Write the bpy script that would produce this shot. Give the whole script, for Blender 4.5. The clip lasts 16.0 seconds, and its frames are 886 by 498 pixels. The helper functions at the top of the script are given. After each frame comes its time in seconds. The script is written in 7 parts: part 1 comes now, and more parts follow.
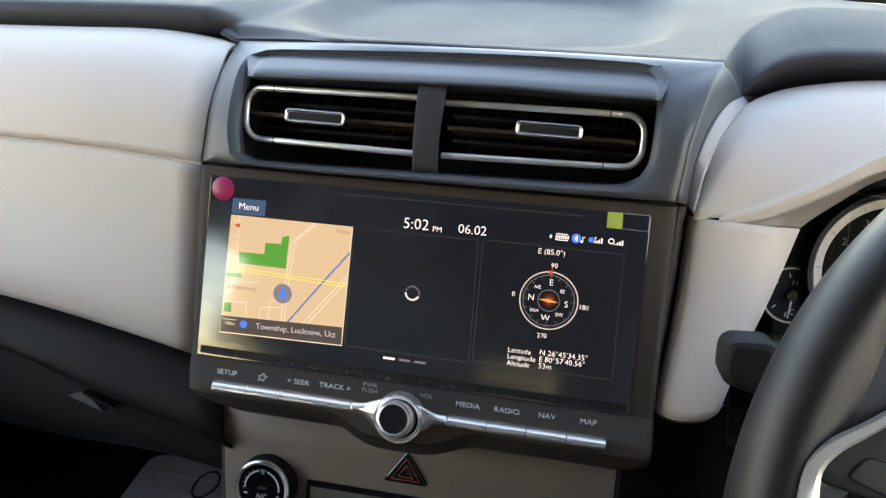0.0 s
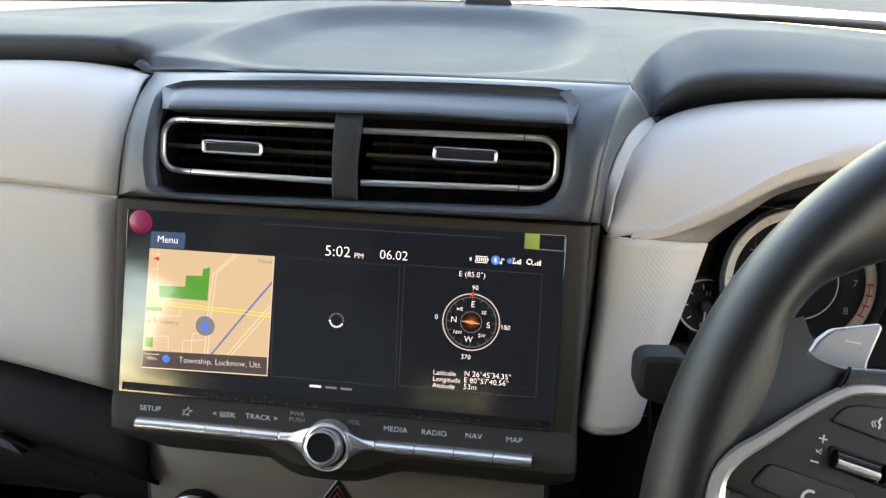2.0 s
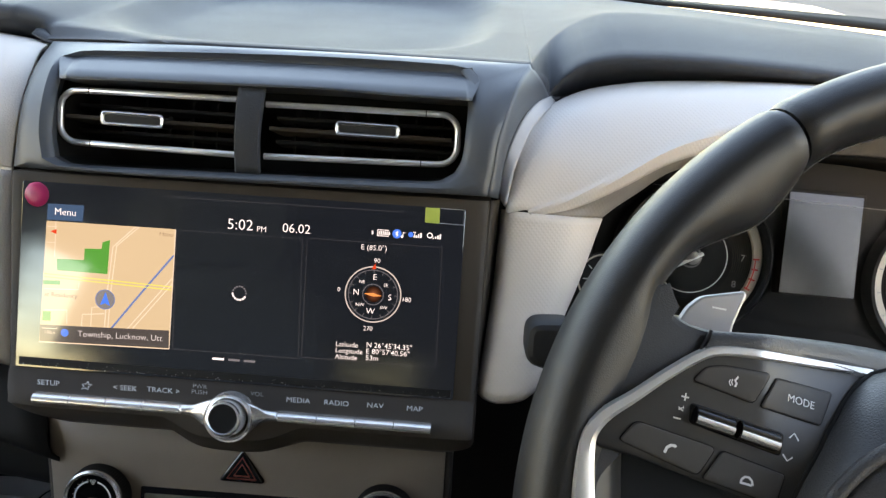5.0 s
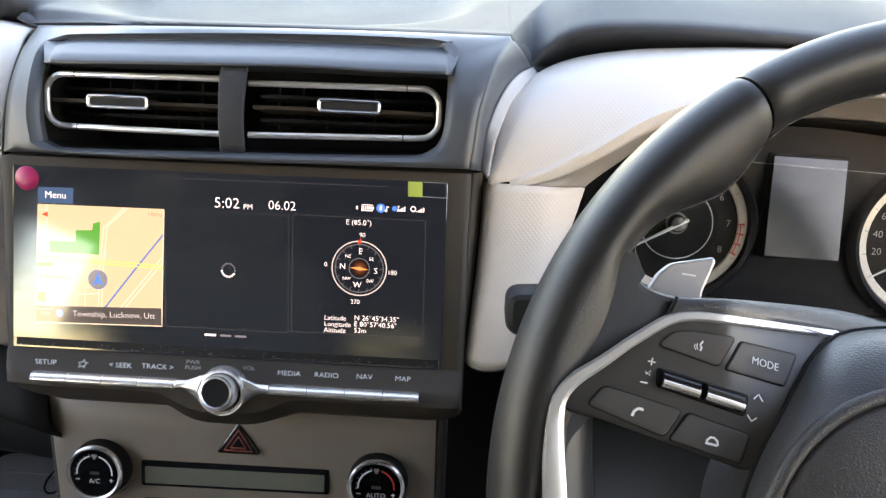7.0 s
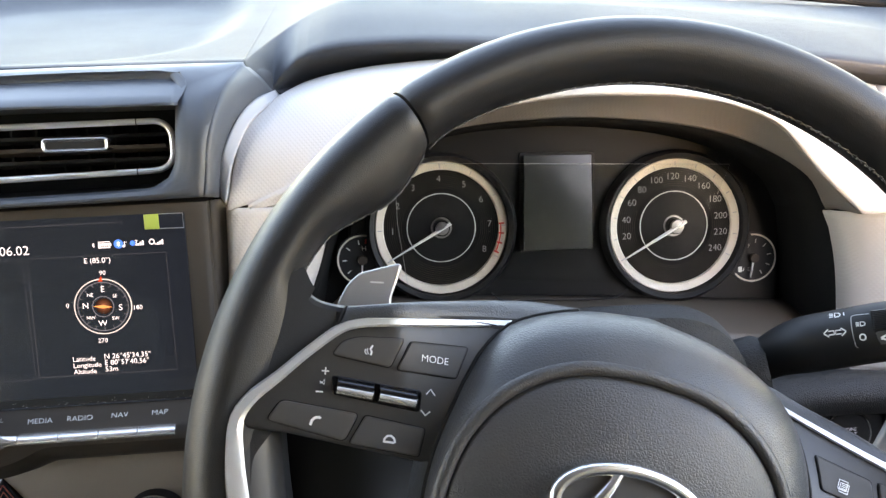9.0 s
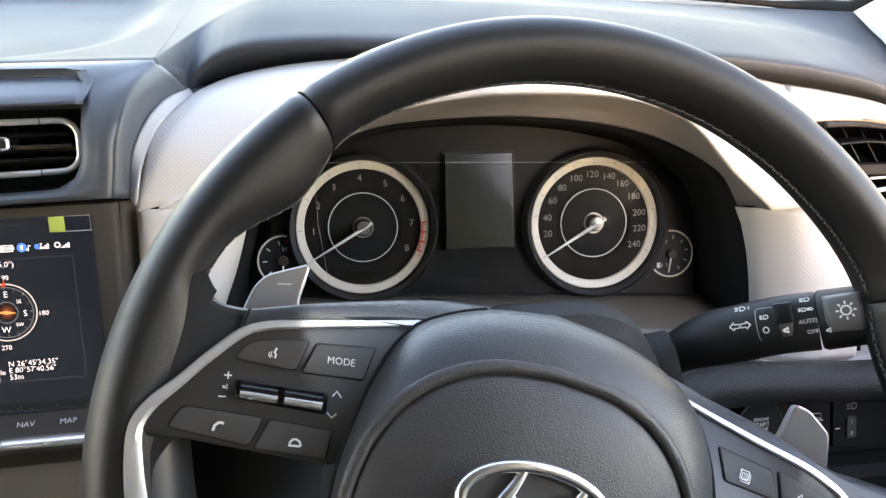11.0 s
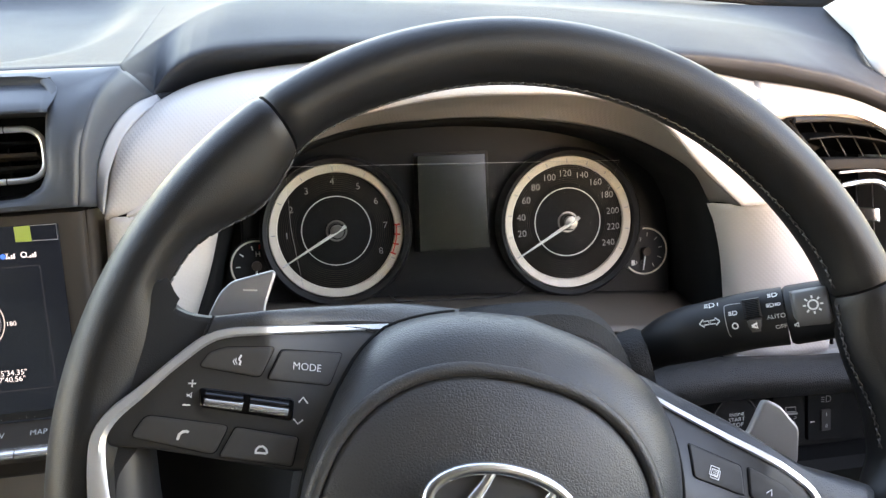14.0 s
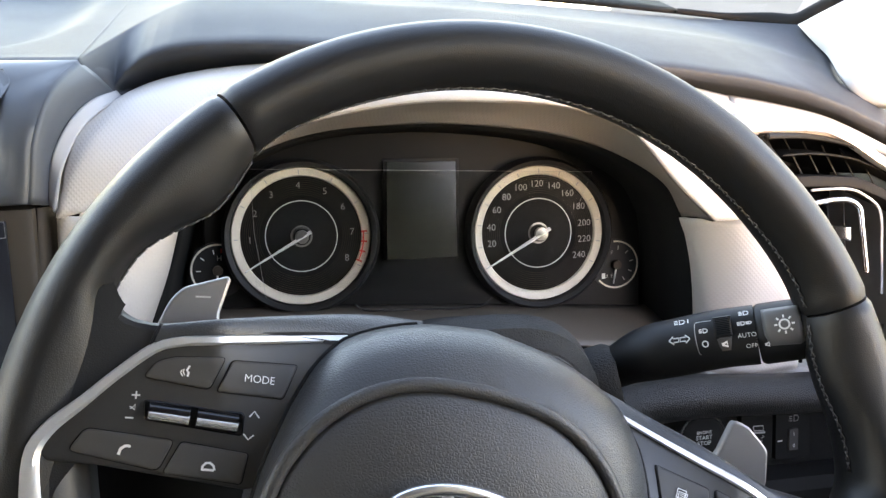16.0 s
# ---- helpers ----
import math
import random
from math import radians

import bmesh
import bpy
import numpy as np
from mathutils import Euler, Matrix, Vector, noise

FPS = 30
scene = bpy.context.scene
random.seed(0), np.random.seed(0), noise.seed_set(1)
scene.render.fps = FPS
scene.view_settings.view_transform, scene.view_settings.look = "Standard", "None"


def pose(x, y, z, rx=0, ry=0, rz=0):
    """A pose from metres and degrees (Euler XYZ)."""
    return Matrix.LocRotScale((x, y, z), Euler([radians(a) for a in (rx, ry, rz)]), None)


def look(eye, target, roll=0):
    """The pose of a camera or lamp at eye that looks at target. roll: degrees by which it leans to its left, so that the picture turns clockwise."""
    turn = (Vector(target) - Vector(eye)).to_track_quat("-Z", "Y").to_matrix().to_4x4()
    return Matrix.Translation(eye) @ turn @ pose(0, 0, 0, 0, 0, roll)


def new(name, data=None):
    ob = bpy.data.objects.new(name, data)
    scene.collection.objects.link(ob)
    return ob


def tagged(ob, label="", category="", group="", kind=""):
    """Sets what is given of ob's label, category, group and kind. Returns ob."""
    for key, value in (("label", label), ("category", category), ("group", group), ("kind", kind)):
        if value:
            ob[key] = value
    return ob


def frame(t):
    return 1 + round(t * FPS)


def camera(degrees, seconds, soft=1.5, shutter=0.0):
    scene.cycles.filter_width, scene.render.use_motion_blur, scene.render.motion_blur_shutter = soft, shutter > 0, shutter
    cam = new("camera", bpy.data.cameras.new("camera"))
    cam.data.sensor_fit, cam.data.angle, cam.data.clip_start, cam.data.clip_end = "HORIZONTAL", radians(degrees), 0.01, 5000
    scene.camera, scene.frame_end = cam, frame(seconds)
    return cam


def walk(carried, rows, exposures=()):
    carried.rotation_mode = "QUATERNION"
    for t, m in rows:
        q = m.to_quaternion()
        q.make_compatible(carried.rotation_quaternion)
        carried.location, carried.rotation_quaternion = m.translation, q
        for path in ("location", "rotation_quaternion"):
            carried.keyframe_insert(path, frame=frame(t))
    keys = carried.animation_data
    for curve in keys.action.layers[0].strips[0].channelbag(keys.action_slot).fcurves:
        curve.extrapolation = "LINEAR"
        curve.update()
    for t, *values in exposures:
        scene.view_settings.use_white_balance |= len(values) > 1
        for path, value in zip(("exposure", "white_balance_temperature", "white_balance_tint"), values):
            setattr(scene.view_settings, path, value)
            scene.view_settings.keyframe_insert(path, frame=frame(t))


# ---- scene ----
cam = camera(56.03, 16.0, soft=1.4)
ROWS = [
    (0.0, 0.1186, -0.4388, 1.2148, 65.96, -0.80, 13.22),
    (0.5, 0.1186, -0.4381, 1.2135, 66.05, -1.48, 10.76),
    (1.0, 0.1257, -0.4441, 1.2182, 66.86, -1.27, 9.03),
    (1.5, 0.1241, -0.4423, 1.2184, 67.51, -0.70, 8.71),
    (2.0, 0.1269, -0.4410, 1.2217, 67.19, -0.68, 8.27),
    (2.5, 0.1299, -0.4421, 1.2223, 67.48, -1.26, 7.85),
    (3.0, 0.1298, -0.4403, 1.2213, 67.91, -1.28, 7.43),
    (3.5, 0.1313, -0.4415, 1.2230, 68.10, -0.80, 7.36),
    (4.0, 0.1336, -0.4472, 1.2230, 67.76, -1.54, 6.48),
    (4.5, 0.1383, -0.4476, 1.2219, 66.82, -2.70, 4.55),
    (4.7, 0.1412, -0.4487, 1.2219, 66.48, -2.93, 3.92),
    (6.8, 0.1540, -0.4534, 1.2278, 64.01, -1.45, 4.29),
    (7.0, 0.1592, -0.4560, 1.2275, 63.96, -1.27, 3.75),
    (7.5, 0.1952, -0.4724, 1.2357, 64.44, -0.18, 1.28),
    (8.0, 0.2240, -0.4720, 1.2372, 64.96, 1.01, -1.74),
    (8.5, 0.2422, -0.4650, 1.2353, 64.84, 1.24, -4.41),
    (9.0, 0.2471, -0.4680, 1.2360, 64.83, 0.60, -5.80),
    (9.5, 0.2516, -0.4679, 1.2358, 65.28, 0.17, -7.07),
    (11.8, 0.2641, -0.4694, 1.2364, 64.46, -0.41, -10.47),
    (12.0, 0.2644, -0.4720, 1.2375, 64.81, -0.28, -10.59),
    (12.5, 0.2663, -0.4699, 1.2374, 65.44, -0.10, -10.70),
    (13.0, 0.2658, -0.4641, 1.2332, 65.15, -0.24, -10.76),
    (13.5, 0.2694, -0.4673, 1.2357, 64.84, -0.08, -11.02),
    (14.0, 0.2709, -0.4688, 1.2364, 64.76, 0.06, -11.12),
    (14.5, 0.2727, -0.4628, 1.2335, 64.60, -0.02, -11.50),
    (15.0, 0.2737, -0.4636, 1.2358, 65.04, -0.42, -12.00),
    (15.5, 0.2753, -0.4590, 1.2336, 65.75, -1.14, -12.16),
    (16.0, 0.2773, -0.4563, 1.2313, 65.29, -1.98, -12.24),
]
walk(cam, [(t, pose(x, y, z, rx, ry, rz)) for t, x, y, z, rx, ry, rz in ROWS],
     exposures=[(0.0, 3.75, 7850, 26), (4.7, 3.75, 7850, 26), (7.0, 4.27, 8000, 30), (7.6, 4.27, 8000, 30), (9.0, 4.44, 7850, 29), (9.7, 4.44, 7850, 29), (12.0, 4.24, 7850, 29), (16.0, 4.24, 7850, 29)])

# ---- world and sun ----
SUN_FROM = Vector((0.255, -0.95, 0.185)).normalized()
world = bpy.data.worlds.new("sky")
scene.world = world
world.use_nodes = True
wn = world.node_tree
sky = wn.nodes.new("ShaderNodeTexSky")
sky.sky_type = "NISHITA"
sky.sun_disc = False
sky.sun_elevation = math.asin(SUN_FROM.z)
sky.sun_rotation = math.atan2(SUN_FROM.x, SUN_FROM.y)
sky.dust_density = 0.25
bg = wn.nodes["Background"]
bg.inputs["Strength"].default_value = 0.15
wn.links.new(sky.outputs["Color"], bg.inputs["Color"])
sun = new("sun", bpy.data.lights.new("sun", "SUN"))
sun.data.energy = 0.3
sun.data.angle = radians(0.6)
sun.data.color = (1.0, 0.86, 0.68)
sun.matrix_world = look(SUN_FROM * 20, (0, 0, 0))

# ---- the dashboard's own axes: x to the car's right, y forward, z up along the leaning screen ----
DASH = pose(0, 0, 1.0, -18, 0, 0) @ Matrix.Scale(0.985, 4)


# ---- materials ----
def nodes_of(name):
    m = bpy.data.materials.new(name)
    m.use_nodes = True
    return m, m.node_tree, m.node_tree.nodes["Principled BSDF"]


def surface(name, color, rough=0.5, metal=0.0, grain=0.0, grain_scale=900.0, cells=False, vary=0.08, vary_scale=14.0,
            rough_vary=0.08, spec=0.5, coat=0.0, emit=0.0, coat_rough=0.05, dust=0.0, weave=0.0):
    m, nt, p = nodes_of(name)
    tc = nt.nodes.new("ShaderNodeTexCoord")
    big = nt.nodes.new("ShaderNodeTexNoise")
    big.inputs["Scale"].default_value = vary_scale
    big.inputs["Detail"].default_value = 5
    nt.links.new(tc.outputs["Object"], big.inputs["Vector"])
    ramp = nt.nodes.new("ShaderNodeMix")
    ramp.data_type = "RGBA"
    lo = [c * (1 - vary) for c in color]
    hi = [min(1, c * (1 + vary)) for c in color]
    ramp.inputs["A"].default_value = (*lo, 1)
    ramp.inputs["B"].default_value = (*hi, 1)
    nt.links.new(big.outputs["Fac"], ramp.inputs["Factor"])
    col = ramp.outputs["Result"]
    if dust:
        sp = nt.nodes.new("ShaderNodeTexNoise")
        sp.inputs["Scale"].default_value = 420
        sp.inputs["Detail"].default_value = 3
        nt.links.new(tc.outputs["Object"], sp.inputs["Vector"])
        cr = nt.nodes.new("ShaderNodeValToRGB")
        cr.color_ramp.elements[0].position = 0.66
        cr.color_ramp.elements[1].position = 0.80
        cr.color_ramp.elements[1].color = (dust, dust, dust, 1)
        nt.links.new(sp.outputs["Fac"], cr.inputs["Fac"])
        mx = nt.nodes.new("ShaderNodeMix")
        mx.data_type = "RGBA"
        mx.inputs["B"].default_value = (0.35, 0.33, 0.3, 1)
        nt.links.new(cr.outputs["Color"], mx.inputs["Factor"])
        nt.links.new(col, mx.inputs["A"])
        col = mx.outputs["Result"]
    nt.links.new(col, p.inputs["Base Color"])
    mr = nt.nodes.new("ShaderNodeMapRange")
    mr.inputs["To Min"].default_value = max(0.02, rough - rough_vary)
    mr.inputs["To Max"].default_value = min(1, rough + rough_vary)
    nt.links.new(big.outputs["Fac"], mr.inputs["Value"])
    nt.links.new(mr.outputs["Result"], p.inputs["Roughness"])
    p.inputs["Metallic"].default_value = metal
    p.inputs["Specular IOR Level"].default_value = spec
    p.inputs["Coat Weight"].default_value = coat
    p.inputs["Coat Roughness"].default_value = coat_rough
    if emit:
        p.inputs["Emission Color"].default_value = (*color, 1)
        p.inputs["Emission Strength"].default_value = emit
    if grain:
        if cells:
            g = nt.nodes.new("ShaderNodeTexVoronoi")
            g.feature = "DISTANCE_TO_EDGE"
            g.inputs["Scale"].default_value = grain_scale
            warp = nt.nodes.new("ShaderNodeTexNoise")
            warp.inputs["Scale"].default_value = grain_scale * 0.6
            nt.links.new(tc.outputs["Object"], warp.inputs["Vector"])
            ad = nt.nodes.new("ShaderNodeVectorMath")
            ad.operation = "MULTIPLY_ADD"
            ad.inputs[1].default_value = (0.35 / grain_scale,) * 3
            nt.links.new(warp.outputs["Color"], ad.inputs[0])
            nt.links.new(tc.outputs["Object"], ad.inputs[2])
            nt.links.new(ad.outputs["Vector"], g.inputs["Vector"])
            top = nt.nodes.new("ShaderNodeMapRange")
            top.interpolation_type = "SMOOTHSTEP"
            top.inputs["From Max"].default_value = 0.30
            top.inputs["To Max"].default_value = 0.30
            nt.links.new(g.outputs["Distance"], top.inputs["Value"])
            h = top.outputs["Result"]
        else:
            g = nt.nodes.new("ShaderNodeTexNoise")
            g.inputs["Scale"].default_value = grain_scale
            g.inputs["Detail"].default_value = 3
            nt.links.new(tc.outputs["Object"], g.inputs["Vector"])
            h = g.outputs["Fac"]
        b = nt.nodes.new("ShaderNodeBump")
        b.inputs["Strength"].default_value = grain
        b.inputs["Distance"].default_value = 0.0007 if cells else 0.0004
        nt.links.new(h, b.inputs["Height"])
        nt.links.new(b.outputs["Normal"], p.inputs["Normal"])
    if weave:
        wv = []
        for turn in (0.7, -0.7):
            mp = nt.nodes.new("ShaderNodeMapping")
            mp.inputs["Rotation"].default_value = (0, turn, 0)
            nt.links.new(tc.outputs["Object"], mp.inputs["Vector"])
            w = nt.nodes.new("ShaderNodeTexWave")
            w.inputs["Scale"].default_value = 140
            nt.links.new(mp.outputs["Vector"], w.inputs["Vector"])
            wv.append(w.outputs["Fac"])
        mul = nt.nodes.new("ShaderNodeMath")
        mul.operation = "MULTIPLY"
        nt.links.new(wv[0], mul.inputs[0])
        nt.links.new(wv[1], mul.inputs[1])
        b = nt.nodes.new("ShaderNodeBump")
        b.inputs["Strength"].default_value = weave
        b.inputs["Distance"].default_value = 0.0006
        nt.links.new(mul.outputs["Value"], b.inputs["Height"])
        nt.links.new(b.outputs["Normal"], p.inputs["Normal"])
    return m


PAD = surface("soft_grey_plastic", (0.0365, 0.040, 0.046), 0.58, spec=0.28, grain=0.6, grain_scale=1100, dust=0.10, vary=0.1)
FASCIA = surface("satin_grey_plastic", (0.061, 0.069, 0.080), 0.44, grain=0.12, grain_scale=1600, vary=0.06)
HOUSING = surface("matt_charcoal_plastic", (0.052, 0.0415, 0.0325), 0.55, grain=0.15, grain_scale=1500, spec=0.16)
LOWER = surface("grey_brown_plastic", (0.245, 0.196, 0.154), 0.5, grain=0.2, grain_scale=1300)
DARK = surface("black_grained_plastic", (0.019, 0.0184, 0.0176), 0.52, grain=1.0, grain_scale=620, cells=True, spec=0.3)
GLOVE = surface("soft_black_plastic", (0.0095, 0.0089, 0.0082), 0.62, grain=0.25, grain_scale=900, spec=0.2)
BLACK = surface("matt_black_plastic", (0.014, 0.014, 0.0145), 0.6, vary=0.1, spec=0.3)
STALKBLACK = surface("satin_black_plastic", (0.0095, 0.0093, 0.0092), 0.5, vary=0.1, spec=0.3)
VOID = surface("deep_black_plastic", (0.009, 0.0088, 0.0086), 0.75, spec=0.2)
GLOSS = surface("gloss_black_plastic", (0.006, 0.006, 0.007), 0.09, rough_vary=0.03, dust=0.06)
BEIGE = surface("beige_leatherette", (0.60, 0.54, 0.488), 0.50, grain=0.35, grain_scale=520, cells=True, vary=0.03)
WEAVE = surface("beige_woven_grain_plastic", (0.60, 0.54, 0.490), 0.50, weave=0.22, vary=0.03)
# WEAVE in a darker tone: the shade is put into the colour
SHADEWEAVE = surface("shaded_beige_woven_grain", (0.26, 0.230, 0.205), 0.55, weave=0.22, vary=0.03)
GREYTRIM = surface("silver_grey_paint", (0.40, 0.39, 0.385), 0.38, vary=0.04)
CHROME = surface("chrome", (0.88, 0.88, 0.88), 0.22, metal=1.0, rough_vary=0.05, vary=0.03)
SURROUND = surface("satin_chrome", (0.90, 0.89, 0.88), 0.30, metal=0.78, rough_vary=0.05, vary=0.03)
SATIN = surface("satin_silver", (0.80, 0.785, 0.77), 0.36, metal=0.72, rough_vary=0.06, vary=0.04, grain=0.05, grain_scale=2200)
# lighter than SATIN: brightness put into the colour of parts mirroring dark surroundings
KEYSILVER = surface("brightened_silver", (0.95, 0.92, 0.885), 0.26, metal=0.84, rough_vary=0.05, vary=0.03)
PADDLE = surface("brushed_silver_paint", (0.40, 0.385, 0.375), 0.46, metal=0.8, vary=0.05)
LEATHER = surface("black_leather", (0.010, 0.0096, 0.0094), 0.45, grain=0.20, grain_scale=1050, cells=True, vary=0.1, spec=0.5)
PADSKIN = surface("grained_black_skin", (0.041, 0.0395, 0.039), 0.42, grain=0.5, grain_scale=700, cells=True, vary=0.08, dust=0.05)
SHELL = surface("smooth_black_skin", (0.034, 0.0355, 0.038), 0.38, grain=0.4, grain_scale=720, cells=True, dust=0.08)
BUTTON = surface("dark_grey_button", (0.055, 0.052, 0.0495), 0.55, spec=0.35, grain=0.1, grain_scale=1800)
SWITCHBLACK = surface("dark_switch_panel", (0.034, 0.0328, 0.0318), 0.42, grain=0.1, grain_scale=1600)
LIGHTKEY = surface("mid_grey_button", (0.10, 0.097, 0.093), 0.42, grain=0.1, grain_scale=1800)
THREAD = surface("grey_thread", (0.11, 0.107, 0.104), 0.8)
WHITEINK = surface("white_print", (0.75, 0.75, 0.73), 0.6)
GREYINK = surface("grey_print", (0.36, 0.35, 0.34), 0.6)
REDINK = surface("red_print", (0.55, 0.035, 0.02), 0.5)
HUBGREY = surface("dark_hub_metal", (0.22, 0.21, 0.20), 0.35, metal=0.7)
DIALRING = surface("cream_dial_ring", (0.68, 0.61, 0.50), 0.40, vary=0.06)
NEEDLE = surface("white_needle", (0.78, 0.77, 0.74), 0.4)
CLUSTER = surface("cluster_grey_mask", (0.0085, 0.0080, 0.0075), 0.5, vary=0.1, spec=0.15)
SILL = surface("dark_brown_grey_plastic", (0.105, 0.088, 0.071), 0.5, grain=0.3, grain_scale=1200)
LCD = surface("grey_green_lcd", (0.0060, 0.0080, 0.0053), 0.20, rough_vary=0.0, spec=0.42)
LCDSMALL = surface("olive_lcd", (0.16, 0.16, 0.12), 0.12, coat=0.5)
RED_STICKER = surface("crimson_sticker", (0.42, 0.02, 0.10), 0.35, vary=0.15, vary_scale=200)
GREEN_STICKER = surface("lime_sticker", (0.42, 0.50, 0.09), 0.5, vary=0.1)
REDLENS = surface("red_hazard_lens", (0.36, 0.075, 0.050), 0.4)
CARPET = surface("grey_floor_mat", (0.45, 0.45, 0.47), 0.9, grain=0.8, grain_scale=260, cells=True, vary=0.2)
CLOTH = surface("light_grey_lining", (0.42, 0.40, 0.38), 0.85, vary=0.05)
SEATCLOTH = surface("dark_grey_seat_cloth", (0.07, 0.068, 0.065), 0.9, vary=0.1)
BODY = surface("white_car_paint", (0.78, 0.78, 0.77), 0.22, coat=0.6, vary=0.02)
PILLAR = surface("pale_beige_plastic", (0.58, 0.545, 0.50), 0.5, grain=0.15, grain_scale=900, vary=0.03)
ASPHALT = surface("grey_asphalt", (0.15, 0.130, 0.108), 0.9, grain=0.6, grain_scale=60, vary=0.35, vary_scale=1.3)
SAND = surface("pale_sand", (0.40, 0.325, 0.235), 0.95, grain=0.6, grain_scale=30, vary=0.4, vary_scale=0.8)
YELLOW = surface("yellow_kerb_paint", (0.62, 0.38, 0.04), 0.7, vary=0.2)
KERBBLACK = surface("black_kerb_paint", (0.03, 0.03, 0.03), 0.7, vary=0.2)
ROADWHITE = surface("white_road_paint", (0.7, 0.68, 0.62), 0.8, vary=0.2, vary_scale=6)


def lit(name, color, power):
    """A lit patch of the display, under the same clear cover as the rest."""
    m, nt, p = nodes_of(name)
    p.inputs["Base Color"].default_value = (*[0.04 * c for c in color], 1)
    p.inputs["Roughness"].default_value = 0.06
    p.inputs["Emission Color"].default_value = (*color, 1)
    p.inputs["Emission Strength"].default_value = power
    return m


def cover_glass():
    """Black display glass with a scuffed protective film: faint smears in its gloss."""
    m, nt, p = nodes_of("display_glass")
    tc = nt.nodes.new("ShaderNodeTexCoord")
    mp = nt.nodes.new("ShaderNodeMapping")
    mp.inputs["Scale"].default_value = (14, 1, 60)
    mp.inputs["Rotation"].default_value = (0, 0.5, 0)
    nt.links.new(tc.outputs["Object"], mp.inputs["Vector"])
    n = nt.nodes.new("ShaderNodeTexNoise")
    n.inputs["Scale"].default_value = 1.0
    n.inputs["Detail"].default_value = 4
    nt.links.new(mp.outputs["Vector"], n.inputs["Vector"])
    mr = nt.nodes.new("ShaderNodeMapRange")
    mr.inputs["From Min"].default_value = 0.4
    mr.inputs["From Max"].default_value = 0.8
    mr.inputs["To Min"].default_value = 0.08
    mr.inputs["To Max"].default_value = 0.19
    nt.links.new(n.outputs["Fac"], mr.inputs["Value"])
    nt.links.new(mr.outputs["Result"], p.inputs["Roughness"])
    p.inputs["Base Color"].default_value = (0.006, 0.007, 0.009, 1)
    p.inputs["Specular IOR Level"].default_value = 0.9
    p.inputs["Specular Tint"].default_value = (0.78, 0.92, 1.0, 1)
    p.inputs["Emission Color"].default_value = (0.5, 0.7, 1.0, 1)
    p.inputs["Emission Strength"].default_value = 0.0012
    return m


LIT = 0.09
GLASS = cover_glass()
L_WHITE = lit("lit_white", (1, 1, 1), LIT * 1.1)
L_GREY = lit("lit_grey", (0.16, 0.17, 0.19), LIT)
L_LINE = lit("lit_line", (0.055, 0.06, 0.07), LIT)
L_MENU = lit("lit_menu_blue", (0.045, 0.10, 0.19), LIT)
L_TAN = lit("lit_map_tan", (0.60, 0.50, 0.315), LIT)
L_ROAD = lit("lit_map_road", (0.78, 0.70, 0.55), LIT)
L_GREEN = lit("lit_map_green", (0.06, 0.33, 0.05), LIT)
L_YELLOW = lit("lit_map_yellow", (0.75, 0.78, 0.12), LIT)
L_BLUE = lit("lit_map_blue", (0.12, 0.21, 0.45), LIT)
L_CYAN = lit("lit_blue_mark", (0.05, 0.22, 0.9), LIT)
L_FOOT = lit("lit_footer", (0.07, 0.068, 0.066), LIT)
L_BROWN = lit("lit_map_text", (0.28, 0.20, 0.13), LIT)
L_RED = lit("lit_red", (0.7, 0.06, 0.02), LIT)
L_ORANGE = lit("lit_orange", (0.85, 0.33, 0.10), LIT)


def pane_material(name, tint, gloss, share):
    m = bpy.data.materials.new(name)
    m.use_nodes = True
    nt = m.node_tree
    nt.nodes.clear()
    out = nt.nodes.new("ShaderNodeOutputMaterial")
    tr = nt.nodes.new("ShaderNodeBsdfTransparent")
    tr.inputs["Color"].default_value = (*tint, 1)
    gl = nt.nodes.new("ShaderNodeBsdfGlossy")
    gl.inputs["Roughness"].default_value = gloss
    mx = nt.nodes.new("ShaderNodeMixShader")
    mx.inputs["Fac"].default_value = share
    nt.links.new(tr.outputs["BSDF"], mx.inputs[1])
    nt.links.new(gl.outputs["BSDF"], mx.inputs[2])
    nt.links.new(mx.outputs["Shader"], out.inputs["Surface"])
    return m


PRIVACY = pane_material("dark_rear_glass", (0.20, 0.205, 0.20), 0.02, 0.04)
PANE = pane_material("window_glass", (0.76, 0.80, 0.78), 0.02, 0.03)
FILM = pane_material("clear_film", (0.97, 0.97, 0.96), 0.15, 0.0012)


# ---- building helpers ----
def thing(name, label, category, group="", kind="", m=None):
    return tagged(place(new(name), DASH if m is None else m), label, category, group, kind)


def place(ob, m):
    ob.matrix_world = m
    return ob


def part(name, bm, material, parent=None, label="", smooth=True, thick=0.0, bevel=0.0, sharp=38):
    me = bpy.data.meshes.new(name)
    bmesh.ops.recalc_face_normals(bm, faces=bm.faces)
    bm.to_mesh(me)
    bm.free()
    me.materials.append(material)
    if smooth:
        me.shade_smooth()
        me.set_sharp_from_angle(angle=radians(sharp))
        for poly in me.polygons:
            if poly.loop_total > 4:
                poly.use_smooth = False
    ob = new(name, me)
    if parent:
        ob.parent = parent
    if label:
        ob["label"] = label
    if thick:
        s = ob.modifiers.new("thickness", "SOLIDIFY")
        s.thickness, s.offset = thick, 0
    if bevel:
        b = ob.modifiers.new("rounding", "BEVEL")
        b.width, b.segments, b.limit_method, b.angle_limit = bevel, 2, "ANGLE", radians(40)
        b.harden_normals = False
    return ob


